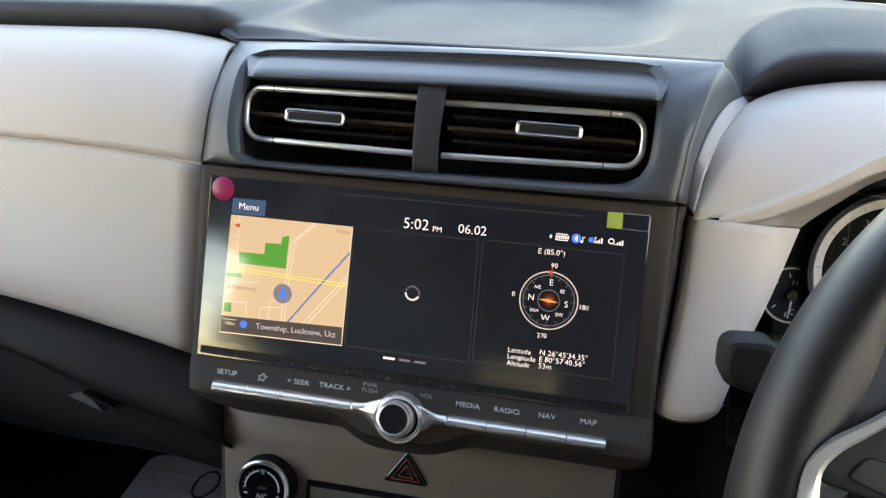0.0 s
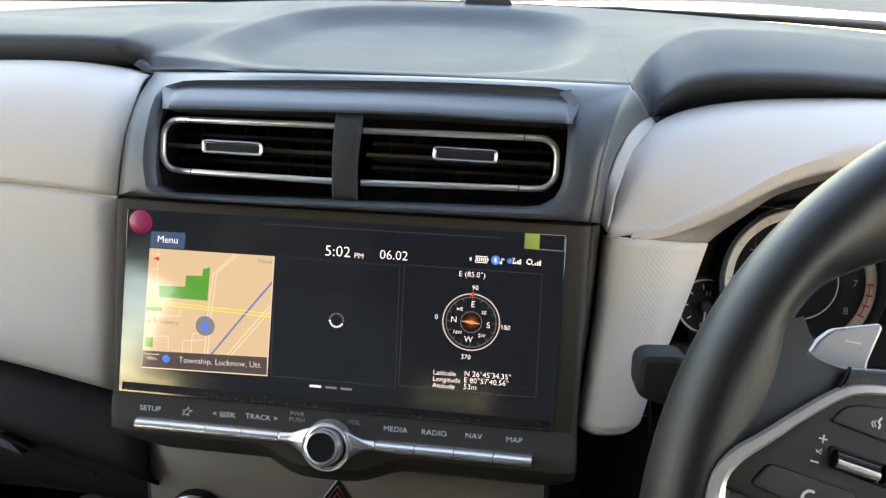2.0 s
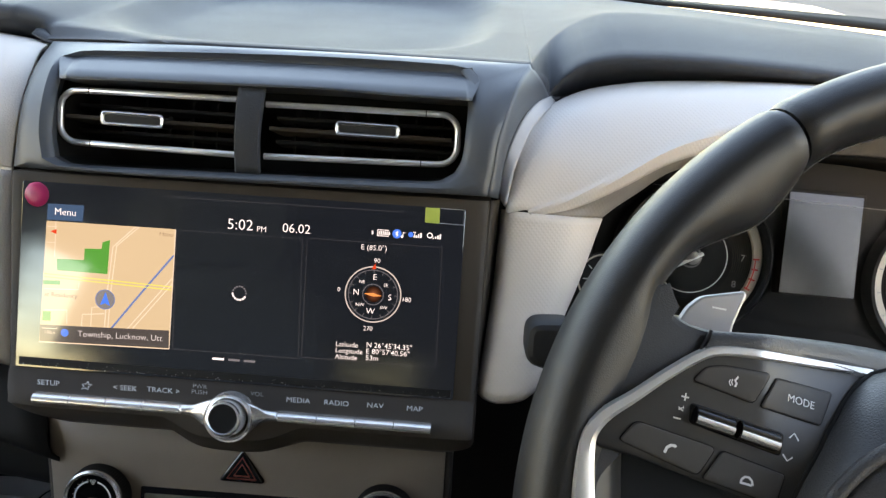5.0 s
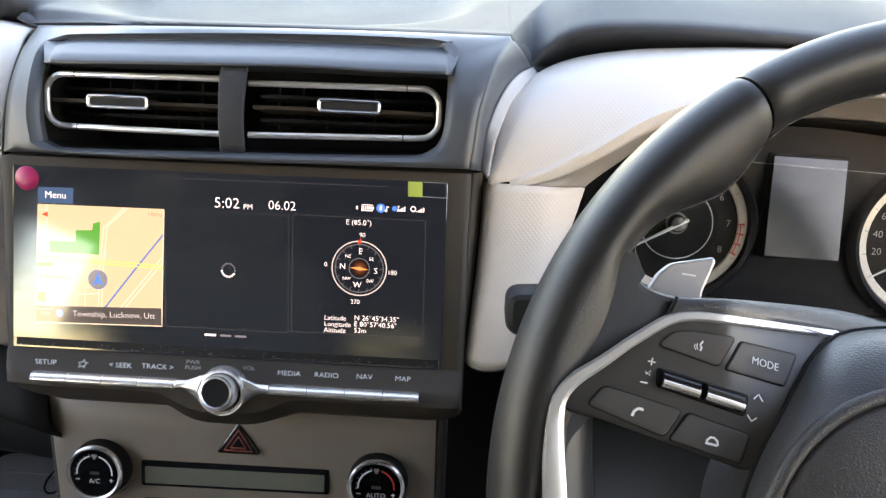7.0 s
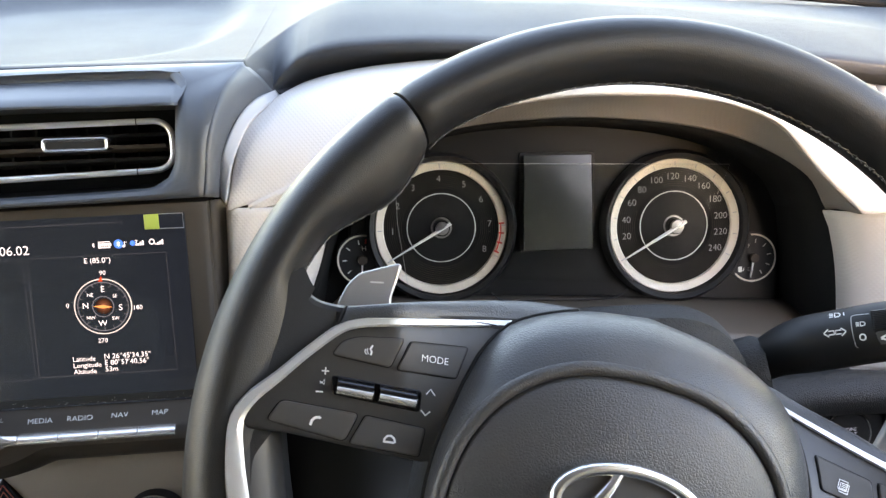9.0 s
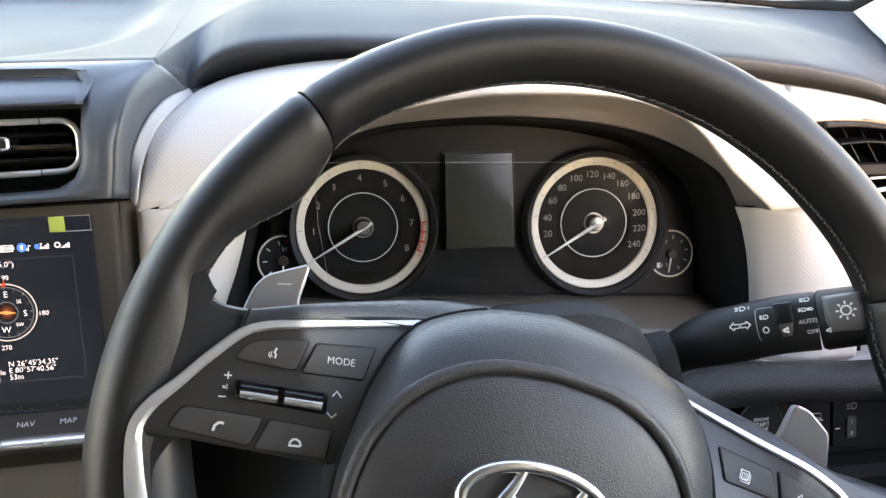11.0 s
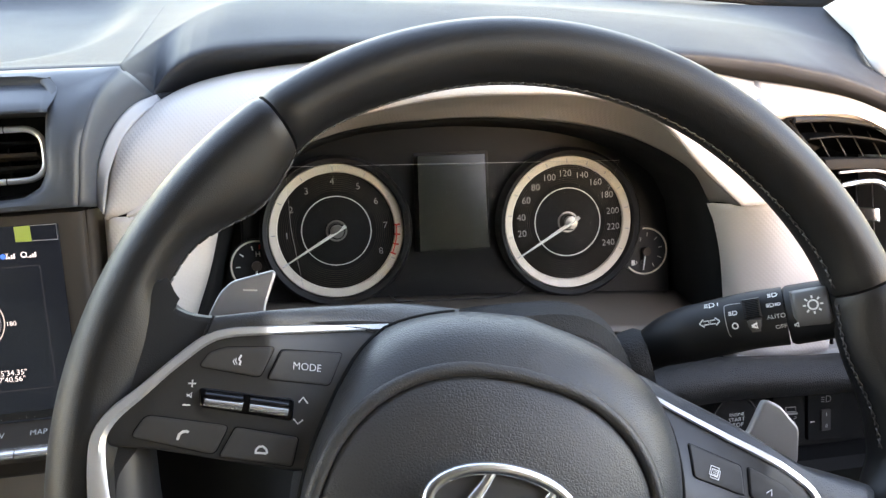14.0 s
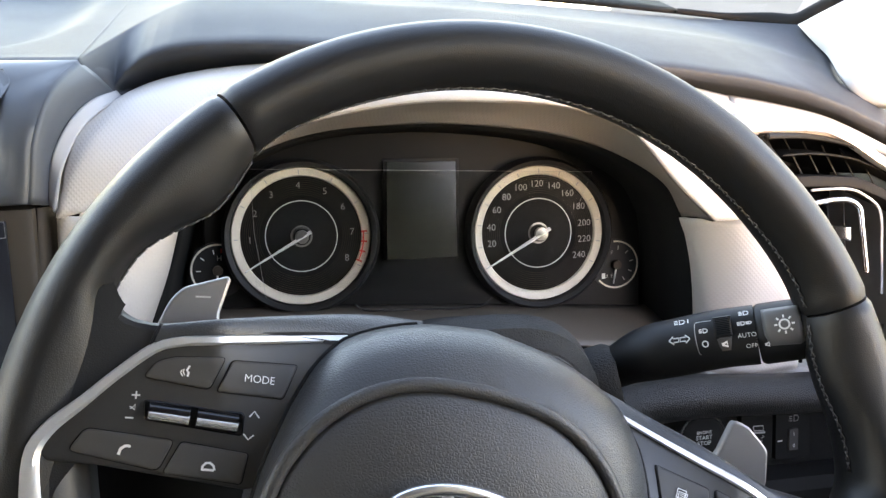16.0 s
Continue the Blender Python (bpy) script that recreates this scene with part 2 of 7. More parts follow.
def single(name, bm, material, label, category, group="", kind="", m=None, **kw):
    ob = part(name, bm, material, **kw)
    ob.matrix_world = DASH if m is None else m
    return tagged(ob, label, category, group, kind)


def catmull(pts, n):
    """n points at even parameter steps along a smooth curve through pts."""
    pts = [Vector(p) for p in pts]
    if len(pts) == 2:
        return [pts[0].lerp(pts[1], i / (n - 1)) for i in range(n)]
    d = [0.0]
    for a, b in zip(pts, pts[1:]):
        d.append(d[-1] + max(1e-6, (b - a).length))
    out = []
    k = 0
    for i in range(n):
        s = d[-1] * i / (n - 1)
        while k < len(pts) - 2 and s > d[k + 1]:
            k += 1
        t = (s - d[k]) / (d[k + 1] - d[k])
        p1, p2 = pts[k], pts[k + 1]
        h = d[k + 1] - d[k]
        m1 = (p2 - pts[k - 1]) / (d[k + 1] - d[k - 1]) * h if k else (p2 - p1)
        m2 = (pts[k + 2] - p1) / (d[k + 2] - d[k]) * h if k + 2 < len(pts) else (p2 - p1)
        out.append((2 * t**3 - 3 * t**2 + 1) * p1 + (t**3 - 2 * t**2 + t) * m1 + (-2 * t**3 + 3 * t**2) * p2 + (t**3 - t**2) * m2)
    return out


def grid(rows, around=False, cap=False, bm=None):
    bm = bm or bmesh.new()
    vs = [[bm.verts.new(p) for p in r] for r in rows]
    n = len(vs[0])
    for a, b in zip(vs, vs[1:]):
        for j in range(n if around else n - 1):
            k = (j + 1) % n
            bm.faces.new((a[j], a[k], b[k], b[j]))
    if cap:
        bm.faces.new(vs[0])
        bm.faces.new(vs[-1])
    return bm


def loft(curves, n=24, m=24):
    """A smooth sheet through curves, each drawn by a few points."""
    cs = [catmull(c, n) for c in curves]
    cols = [catmull([c[i] for c in cs], m) for i in range(n)]
    return grid(cols)


def box(x0, x1, y0, y1, z0, z1, bm=None):
    bm = bm or bmesh.new()
    v = [bm.verts.new((x, y, z)) for x in (x0, x1) for y in (y0, y1) for z in (z0, z1)]
    for f in ((0, 1, 3, 2), (4, 6, 7, 5), (0, 4, 5, 1), (2, 3, 7, 6), (0, 2, 6, 4), (1, 5, 7, 3)):
        bm.faces.new([v[i] for i in f])
    return bm


def loop(corners, r, k=5):
    """A polygon with rounded corners, the same count of points for every corner."""
    out = []
    n = len(corners)
    cs = [Vector(c) for c in corners]
    rs = r if isinstance(r, (list, tuple)) else [r] * n
    for i in range(n):
        a, b, c = cs[i - 1], cs[i], cs[(i + 1) % n]
        rr = min(rs[i], (a - b).length * 0.49, (c - b).length * 0.49)
        p, q = b + (a - b).normalized() * rr, b + (c - b).normalized() * rr
        for j in range(k):
            t = j / (k - 1)
            out.append(p * (1 - t) ** 2 + b * 2 * t * (1 - t) + q * t * t)
    return out


def slab(outline, front, back, rim=0.0006, bm=None, at=None):
    """A plate: a flat outline raised from back to front, with a small rounded front edge. at(a, b, h) gives its place."""
    at = at or (lambda a, b, h: (a, h, b))
    bm = bm or bmesh.new()
    pts = [Vector(p) for p in outline]
    mid = sum(pts, Vector((0, 0))) / len(pts)
    n = len(pts)

    def inset(d):
        res = []
        for i in range(n):
            t = (pts[(i + 1) % n] - pts[i - 1])
            nn = Vector((-t.y, t.x)).normalized() if t.length > 1e-9 else Vector((0, 0))
            if nn.dot(mid - pts[i]) < 0:
                nn = -nn
            res.append(pts[i] + nn * d)
        return res

    s = 1 if back > front else -1
    rows = [(pts, back), (pts, front + s * rim), (inset(rim * 0.35), front + s * rim * 0.3), (inset(rim), front)]
    vs = [[bm.verts.new(at(p.x, p.y, h)) for p in ps] for ps, h in rows]
    for a, b in zip(vs, vs[1:]):
        for j in range(n):
            bm.faces.new((a[j], a[(j + 1) % n], b[(j + 1) % n], b[j]))
    bm.faces.new(vs[-1])
    bm.faces.new(vs[0])
    return bm


def fine_slab(outline, front, back, rim, at, size=0.006):
    """A plate cut into small faces, so that it follows a bent surface."""
    bm = slab(outline, front, back, rim, at=lambda a, b, h: (a, b, h))
    for _ in range(5):
        bmesh.ops.triangulate(bm, faces=bm.faces[:])
        long = [e for e in bm.edges if e.calc_length() > size]
        if not long:
            break
        bmesh.ops.subdivide_edges(bm, edges=long, cuts=1)
    for v in bm.verts:
        v.co = at(v.co.x, v.co.y, v.co.z)
    return bm


def tube(path, r, sides=10, closed=False, bm=None, flat=1.0):
    """A round bar along a path; r may be a list."""
    bm = bm or bmesh.new()
    pts = [Vector(p) for p in path]
    n = len(pts)
    rows = []
    ref = None
    for i, p in enumerate(pts):
        a = pts[i - 1] if (i or closed) else p
        b = pts[(i + 1) % n] if (i < n - 1 or closed) else p
        d = (b - a).normalized()
        if ref is None:
            ref = d.orthogonal().normalized()
        ref = (ref - d * ref.dot(d)).normalized()
        side = d.cross(ref)
        rr = r[i] if isinstance(r, (list, tuple)) else r
        rows.append([p + rr * (math.cos(t) * ref + flat * math.sin(t) * side) for t in [2 * math.pi * j / sides for j in range(sides)]])
    if closed:
        rows.append(rows[0])
        vs = [[bm.verts.new(q) for q in row] for row in rows[:-1]]
        vs.append(vs[0])
        for a, b in zip(vs, vs[1:]):
            for j in range(sides):
                bm.faces.new((a[j], a[(j + 1) % sides], b[(j + 1) % sides], b[j]))
        return bm
    return grid(rows, around=True, cap=True, bm=bm)


def lathe(profile, centre, axis=(0, -1, 0), sides=48, bm=None, cap=True):
    """A turned body: profile of (radius, height along axis)."""
    c, a = Vector(centre), Vector(axis).normalized()
    e = a.orthogonal().normalized()
    g = a.cross(e)
    rows = [[c + a * h + r * (math.cos(t) * e + math.sin(t) * g) for t in [2 * math.pi * j / sides for j in range(sides)]] for r, h in profile]
    return grid(rows, around=True, cap=cap, bm=bm)


def words(text, size, material, m, parent, name="lettering", align="CENTER", space=1.0, deep=0.00006):
    cu = bpy.data.curves.new(name, "FONT")
    cu.body, cu.size, cu.align_x, cu.align_y, cu.space_character = text, size, align, "CENTER", space
    cu.extrude, cu.resolution_u, cu.offset = deep, 3, -0.010 * size
    tmp = bpy.data.objects.new("tmp", cu)
    scene.collection.objects.link(tmp)
    me = bpy.data.meshes.new_from_object(tmp.evaluated_get(bpy.context.evaluated_depsgraph_get()))
    bpy.data.objects.remove(tmp)
    me.transform(m)
    me.materials.clear()
    me.materials.append(material)
    ob = new(name, me)
    ob.parent = parent
    return ob


def facing(x, y, z, roll=0.0, lean=0.0):
    """Lettering on a face that looks back at the seats."""
    return pose(x, y, z, 90 + lean, 0, 0) @ pose(0, 0, 0, 0, 0, roll)


def flat(pts, y, bm=None):
    bm = bm or bmesh.new()
    bm.faces.new([bm.verts.new((x, y, z)) for x, z in pts])
    return bm


def stroke(pts, w, y, bm=None, at=None):
    """A line of even width, drawn flat through the points."""
    bm = bm or bmesh.new()
    at = at or (lambda a, b: (a, y, b))
    p = [Vector(q) for q in pts]
    l, r = [], []
    for i in range(len(p)):
        d = (p[min(i + 1, len(p) - 1)] - p[max(i - 1, 0)]).normalized()
        nn = Vector((-d.y, d.x)) * w / 2
        l.append(bm.verts.new(at(*(p[i] + nn))))
        r.append(bm.verts.new(at(*(p[i] - nn))))
    for i in range(len(p) - 1):
        bm.faces.new((l[i], l[i + 1], r[i + 1], r[i]))
    return bm


def ring(x, z, r0, r1, y, bm=None, a0=0.0, a1=360.0, n=64):
    bm = bm or bmesh.new()
    full = abs(a1 - a0) >= 360
    ts = [radians(a0 + (a1 - a0) * i / n) for i in range(n + (0 if full else 1))]
    a = [bm.verts.new((x + r0 * math.cos(t), y, z + r0 * math.sin(t))) for t in ts]
    b = [bm.verts.new((x + r1 * math.cos(t), y, z + r1 * math.sin(t))) for t in ts]
    for i in range(n if full else n):
        k = (i + 1) % len(ts)
        bm.faces.new((a[i], a[k], b[k], b[i]))
    return bm


def disc(x, z, r, y, n=40, bm=None):
    return flat([(x + r * math.cos(2 * math.pi * i / n), z + r * math.sin(2 * math.pi * i / n)) for i in range(n)], y, bm)


# ---- the car's shell, outside world ----
def shell():
    ground = bmesh.new()
    grid([[(-3000, -3000, 0), (3000, -3000, 0)], [(-3000, 3000, 0), (3000, 3000, 0)]], bm=ground)
    single("ground", ground, SAND, "pale dry sandy ground beside the road", "ground", kind="structure", m=Matrix())
    road = box(-1.2, 7.5, -60, 260, -0.05, 0.03)
    single("road", road, ASPHALT, "worn grey asphalt road in low sun", "road", kind="structure", m=pose(0, 0, 0, 0, 0, -3))
    line = box(-0.72, -0.58, 4, 200, 0.03, 0.034)
    single("road_marking", line, ROADWHITE, "faded white edge line on the asphalt", "road marking", kind="structure", m=pose(0, 0, 0, 0, 0, -3))
    kerb = thing("kerb", "black and yellow painted kerb along the road", "kerb", kind="structure", m=pose(0, 0, 0, 0, 0, -3))
    for i in range(40):
        b = box(-1.45, -1.2, 6 + i * 0.9, 6.88 + i * 0.9, 0, 0.24)
        part("kerb_stone", b, YELLOW if i % 2 else KERBBLACK, kerb, bevel=0.02)

    # cabin: floor, roof, doors and rear, closed but for the windows
    single("floor", box(-0.86, 0.86, -2.2, 0.9, 0.30, 0.36), GLOVE, "dark grey carpeted cabin floor", "floor", kind="structure", m=Matrix())
    single("ceiling", box(-0.66, 0.66, -2.2, -0.12, 1.60, 1.64), CLOTH, "light grey fabric headliner of the cabin", "ceiling", kind="structure", m=Matrix())
    for side, nm in ((-1, "door_left"), (1, "door_right")):
        d = thing(nm, "pale beige door trim with an open window above", "door", kind="structure", m=Matrix())
        x0, x1 = sorted((side * 0.80, side * 0.86))
        part("lower_panel", box(x0, x1, -1.06, 0.75, 0.36, 1.02), PILLAR, d)
        part("lower_panel", box(x0, x1, -2.2, -1.06, 0.36, 0.94 if side < 0 else 1.02), PILLAR, d)
        part("roof_rail", grid([[(side * 0.62, -2.2, 1.64), (side * 0.62, -0.12, 1.64)], [(side * 0.60, -2.2, 1.58), (side * 0.60, -0.12, 1.58)],
                                [(side * 0.68, -2.2, 1.54), (side * 0.68, -0.12, 1.54)], [(side * 0.70, -2.2, 1.60), (side * 0.70, -0.12, 1.60)]]), PILLAR, d, thick=0.01)
        # out of view: right-hand pillars widened to keep low sun off the instruments
        for y0, y1 in ((-1.06, -0.74 if side < 0 else -0.58), (-2.2, -1.40 if side < 0 else -1.03)):
            part("pillar", grid([[(side * 0.80, y0, 1.0), (side * 0.80, y1, 1.0)], [(side * 0.64, y0 + 0.02, 1.6), (side * 0.64, y1 - 0.04, 1.6)]]), PILLAR, d, thick=0.05)
        # unseen; dark colour keeps it out of the screen's reflection
        part("rear_window_head", grid([[(side * 0.735, -1.42, 1.21), (side * 0.735, -1.0, 1.21)], [(side * 0.64, -1.42, 1.6), (side * 0.64, -1.0, 1.6)]]), SEATCLOTH, d, thick=0.02)
        part("window_head", grid([[(side * 0.690, -1.0, 1.42), (side * 0.690, -0.05, 1.42)], [(side * 0.64, -1.0, 1.6), (side * 0.64, -0.12, 1.6)]]), PILLAR, d, thick=0.03)
    # unseen: opening sized only to put a glow on the screen, surround kept dark
    rear = thing("wall_rear", "unseen dark rear wall with a small opening for a glow on the screen", "wall", kind="structure", m=Matrix())
    part("lower_panel", box(-0.8, 0.8, -2.26, -2.2, 0.3, 1.02), DARK, rear)
    part("header", box(-0.8, 0.8, -2.26, -2.2, 1.11, 1.62), SEATCLOTH, rear)
    for sa, sb in ((-0.80, -0.28), (-0.03, 0.80)):
        part("post", box(sa, sb, -2.26, -2.2, 1.02, 1.11), SEATCLOTH, rear)
    part("pane", box(-0.28, -0.03, -2.235, -2.230, 1.02, 1.11), PRIVACY, rear, smooth=False)

    single("wall_firewall", box(-0.8, 0.8, 0.66, 0.70, 0.3, 0.98), VOID, "black bulkhead behind the dashboard", "wall", kind="structure", m=Matrix())

    # front seats, behind the camera
    for sx in (-0.37, 0.37):
        s = thing("front_seat", "dark grey cloth front seat with headrest", "seat", "front seats", m=pose(sx, -0.95, 0.36))
        part("cushion", slab(loop([(-0.25, 0.0), (0.25, 0.0), (0.25, 0.26), (-0.25, 0.26)], 0.06), -0.25, 0.28, 0.05), SEATCLOTH, s)
        part("backrest", slab(loop([(-0.25, 0.25), (0.25, 0.25), (0.21, 0.82), (-0.21, 0.82)], 0.09), -0.30, -0.16, 0.04), SEATCLOTH, s)
        part("headrest", slab(loop([(-0.13, 0.85), (0.13, 0.85), (0.11, 1.03), (-0.11, 1.03)], 0.05), -0.32, -0.22, 0.03), SEATCLOTH, s)
        for px in (-0.06, 0.06):
            part("post", tube([(px, -0.27, 0.78), (px, -0.27, 0.9)], 0.006), CHROME, s)

    # bonnet and windscreen
    bon = loft([[(-0.80, 0.74, 1.02), (-0.45, 0.70, 1.054), (0, 0.68, 1.064), (0.45, 0.70, 1.060), (0.80, 0.74, 1.045)],
                [(-0.82, 1.2, 0.99), (-0.45, 1.2, 1.018), (0, 1.2, 1.026), (0.45, 1.2, 1.032), (0.82, 1.2, 1.020)],
                [(-0.80, 1.6, 0.94), (-0.45, 1.62, 0.96), (0, 1.64, 0.97), (0.45, 1.62, 0.985), (0.80, 1.6, 0.97)],
                [(-0.76, 1.66, 0.75), (-0.45, 1.72, 0.75), (0, 1.75, 0.75), (0.45, 1.72, 0.75), (0.76, 1.66, 0.75)]], 30, 30)
    single("bonnet", bon, BODY, "white painted bonnet beyond the windscreen", "bonnet", m=Matrix(), thick=0.004)
    wind = loft([[(-0.88, 0.42, 1.07), (-0.4, 0.568, 1.090), (0, 0.61, 1.098), (0.4, 0.568, 1.090), (0.88, 0.42, 1.07)],
                 [(-0.76, 0.12, 1.33), (-0.36, 0.265, 1.345), (0, 0.30, 1.35), (0.36, 0.265, 1.345), (0.76, 0.12, 1.33)],
                 [(-0.60, -0.20, 1.60), (-0.3, -0.10, 1.62), (0, -0.08, 1.63), (0.3, -0.10, 1.62), (0.60, -0.20, 1.60)]], 24, 16)
    single("windscreen", wind, PANE, "clear raked windscreen glass", "windscreen", m=Matrix())
    wiper = thing("windscreen_wiper", "black wiper blade parked at the base of the windscreen", "wiper", m=Matrix())
    part("blade", tube(catmull([(-0.55, 0.600, 1.060), (0.0, 0.655, 1.086), (0.2, 0.650, 1.092), (0.62, 0.55, 1.050)], 24), 0.004, 8), BLACK, wiper)
    part("arm", tube(catmull([(0.10, 0.70, 1.065), (0.17, 0.67, 1.094), (0.30, 0.645, 1.088)], 12), 0.005, 8, flat=0.6), BLACK, wiper)
    for side in (-1, 1):
        p = loft([[(side * x, y, z) for x, y, z in c] for c in (
            [(0.8579, 0.306, 0.1941), (0.8664, 0.296, 0.1998), (0.8906, 0.236, 0.2262), (0.765, -0.058, 0.344), (0.609, -0.381, 0.517)],
            [(0.8545, 0.277, 0.1744), (0.8606, 0.262, 0.1799), (0.8927, 0.222, 0.2056), (0.775, -0.075, 0.344), (0.63, -0.39, 0.517)],
            [(0.8503, 0.250, 0.1581), (0.8552, 0.232, 0.1628), (0.8949, 0.205, 0.1894), (0.785, -0.085, 0.344), (0.65, -0.40, 0.517)],
            [(0.7988, 0.156, 0.1244), (0.8070, 0.146, 0.1294), (0.8840, 0.170, 0.1687), (0.795, -0.09, 0.344), (0.67, -0.41, 0.517)],
            [(0.8068, 0.139, 0.1057), (0.8140, 0.130, 0.1128), (0.8880, 0.150, 0.1560), (0.810, -0.09, 0.344), (0.69, -0.40, 0.517)],
            [(0.8212, 0.115, 0.0997), (0.8272, 0.108, 0.1049), (0.9200, 0.140, 0.1500), (0.830, -0.07, 0.344), (0.70, -0.39, 0.517)])], 30, 24)
        single("pillar_front", p, PILLAR, "pale beige windscreen pillar trim", "pillar", kind="structure", thick=0.008)
    # added black sheet that hides the pale door trim beside the footwell
    single("wall_kick", box(-0.80, -0.785, -0.25, 0.80, 0.36, 0.99), GLOVE, "black panel added over the door trim in the footwell", "lining", kind="structure", m=Matrix())
    single("wall_footwell", grid([[(0.14, 0.115, -0.09), (0.86, 0.115, -0.09)], [(0.14, 0.16, -0.62), (0.86, 0.16, -0.62)]]), SWITCHBLACK, "dark grey footwell lining under the dashboard", "lining", kind="structure", thick=0.004)
    single("wall_footwell", grid([[(-0.86, 0.42, -0.10), (-0.13, 0.42, -0.10)], [(-0.86, 0.95, -0.55), (-0.13, 0.95, -0.55)]]), SWITCHBLACK, "dark grey footwell lining under the dashboard", "lining", kind="structure", thick=0.004)


shell()


DASHBOARD = thing("dashboard", "grey and beige car dashboard with stitched and woven-grain panels", "dashboard")


# ---- dashboard top ----
def curve_value(table, v):
    """A value read from a table, eased between its rows."""
    if v <= table[0][0]:
        return table[0][1]
    for (a, p), (b, q) in zip(table, table[1:]):
        if v <= b:
            return p + (q - p) * (v - a) / (b - a)
    return table[-1][1]


def step(a, b, v):
    t = max(0.0, min(1.0, (v - a) / (b - a)))
    return t * t * (3 - 2 * t)


LIP = [(-0.90, 0.135), (-0.50, 0.151), (-0.27, 0.1563), (-0.226, 0.157), (-0.1822, 0.1564), (-0.170, 0.1528), (-0.1645, 0.143), (-0.150, 0.138), (0.150, 0.1400), (0.1715, 0.1390), (0.180, 0.1300), (0.188, 0.1235), (0.1965, 0.1340), (0.205, 0.1410), (0.2131, 0.1452),
       (0.225, 0.1485), (0.2387, 0.1505), (0.2680, 0.1515), (0.2933, 0.1515), (0.3535, 0.1490), (0.45, 0.1440), (0.53, 0.1375), (0.6043, 0.1298), (0.6622, 0.1215), (0.7118, 0.1105), (0.7460, 0.0985), (0.80, 0.075), (0.90, 0.030)]
BEIGE_TOP = [(-0.90, 0.124), (-0.5, 0.139), (-0.27, 0.1439), (-0.18, 0.1451), (-0.165, 0.139), (0.150, 0.105), (0.189, 0.1123), (0.1961, 0.1191), (0.2106, 0.1263), (0.24, 0.1336), (0.276, 0.1370), (0.351, 0.1409), (0.43, 0.1400), (0.51, 0.1340), (0.58, 0.1240), (0.628, 0.1145), (0.6764, 0.1062), (0.72, 0.0965), (0.7617, 0.0848), (0.797, 0.0710), (0.90, 0.025)]
# edge where the brow over the instruments turns from its flank to its top: x, y, z
CREST = [(0.1723, 0.0565, 0.1408), (0.179, 0.092, 0.1525), (0.188, 0.132, 0.1665), (0.200, 0.170, 0.1815), (0.2165, 0.198, 0.1955), (0.240, 0.212, 0.2055), (0.284, 0.215, 0.2074), (0.330, 0.215, 0.2056),
         (0.377, 0.215, 0.2020), (0.455, 0.215, 0.1982), (0.56, 0.215, 0.1892), (0.668, 0.215, 0.1768), (0.716, 0.215, 0.1697), (0.758, 0.215, 0.1615), (0.805, 0.215, 0.1483), (0.90, 0.21, 0.118)]


def shelf(y):
    return 0.142 + 0.316 * (y - 0.06)


def far_edge(x):
    return 0.50 - 0.16 * (x / 0.85) ** 4 - 0.02 * abs(x), 0.281 - 0.055 * (x / 0.7) ** 2


def tray(x, y):
    u, v = (x + 0.006) / 0.152, (y - 0.262) / 0.180
    return 0.015 * (1 - step(0.35, 1.25, abs(u) ** 3.6 + abs(v) ** 3.2))


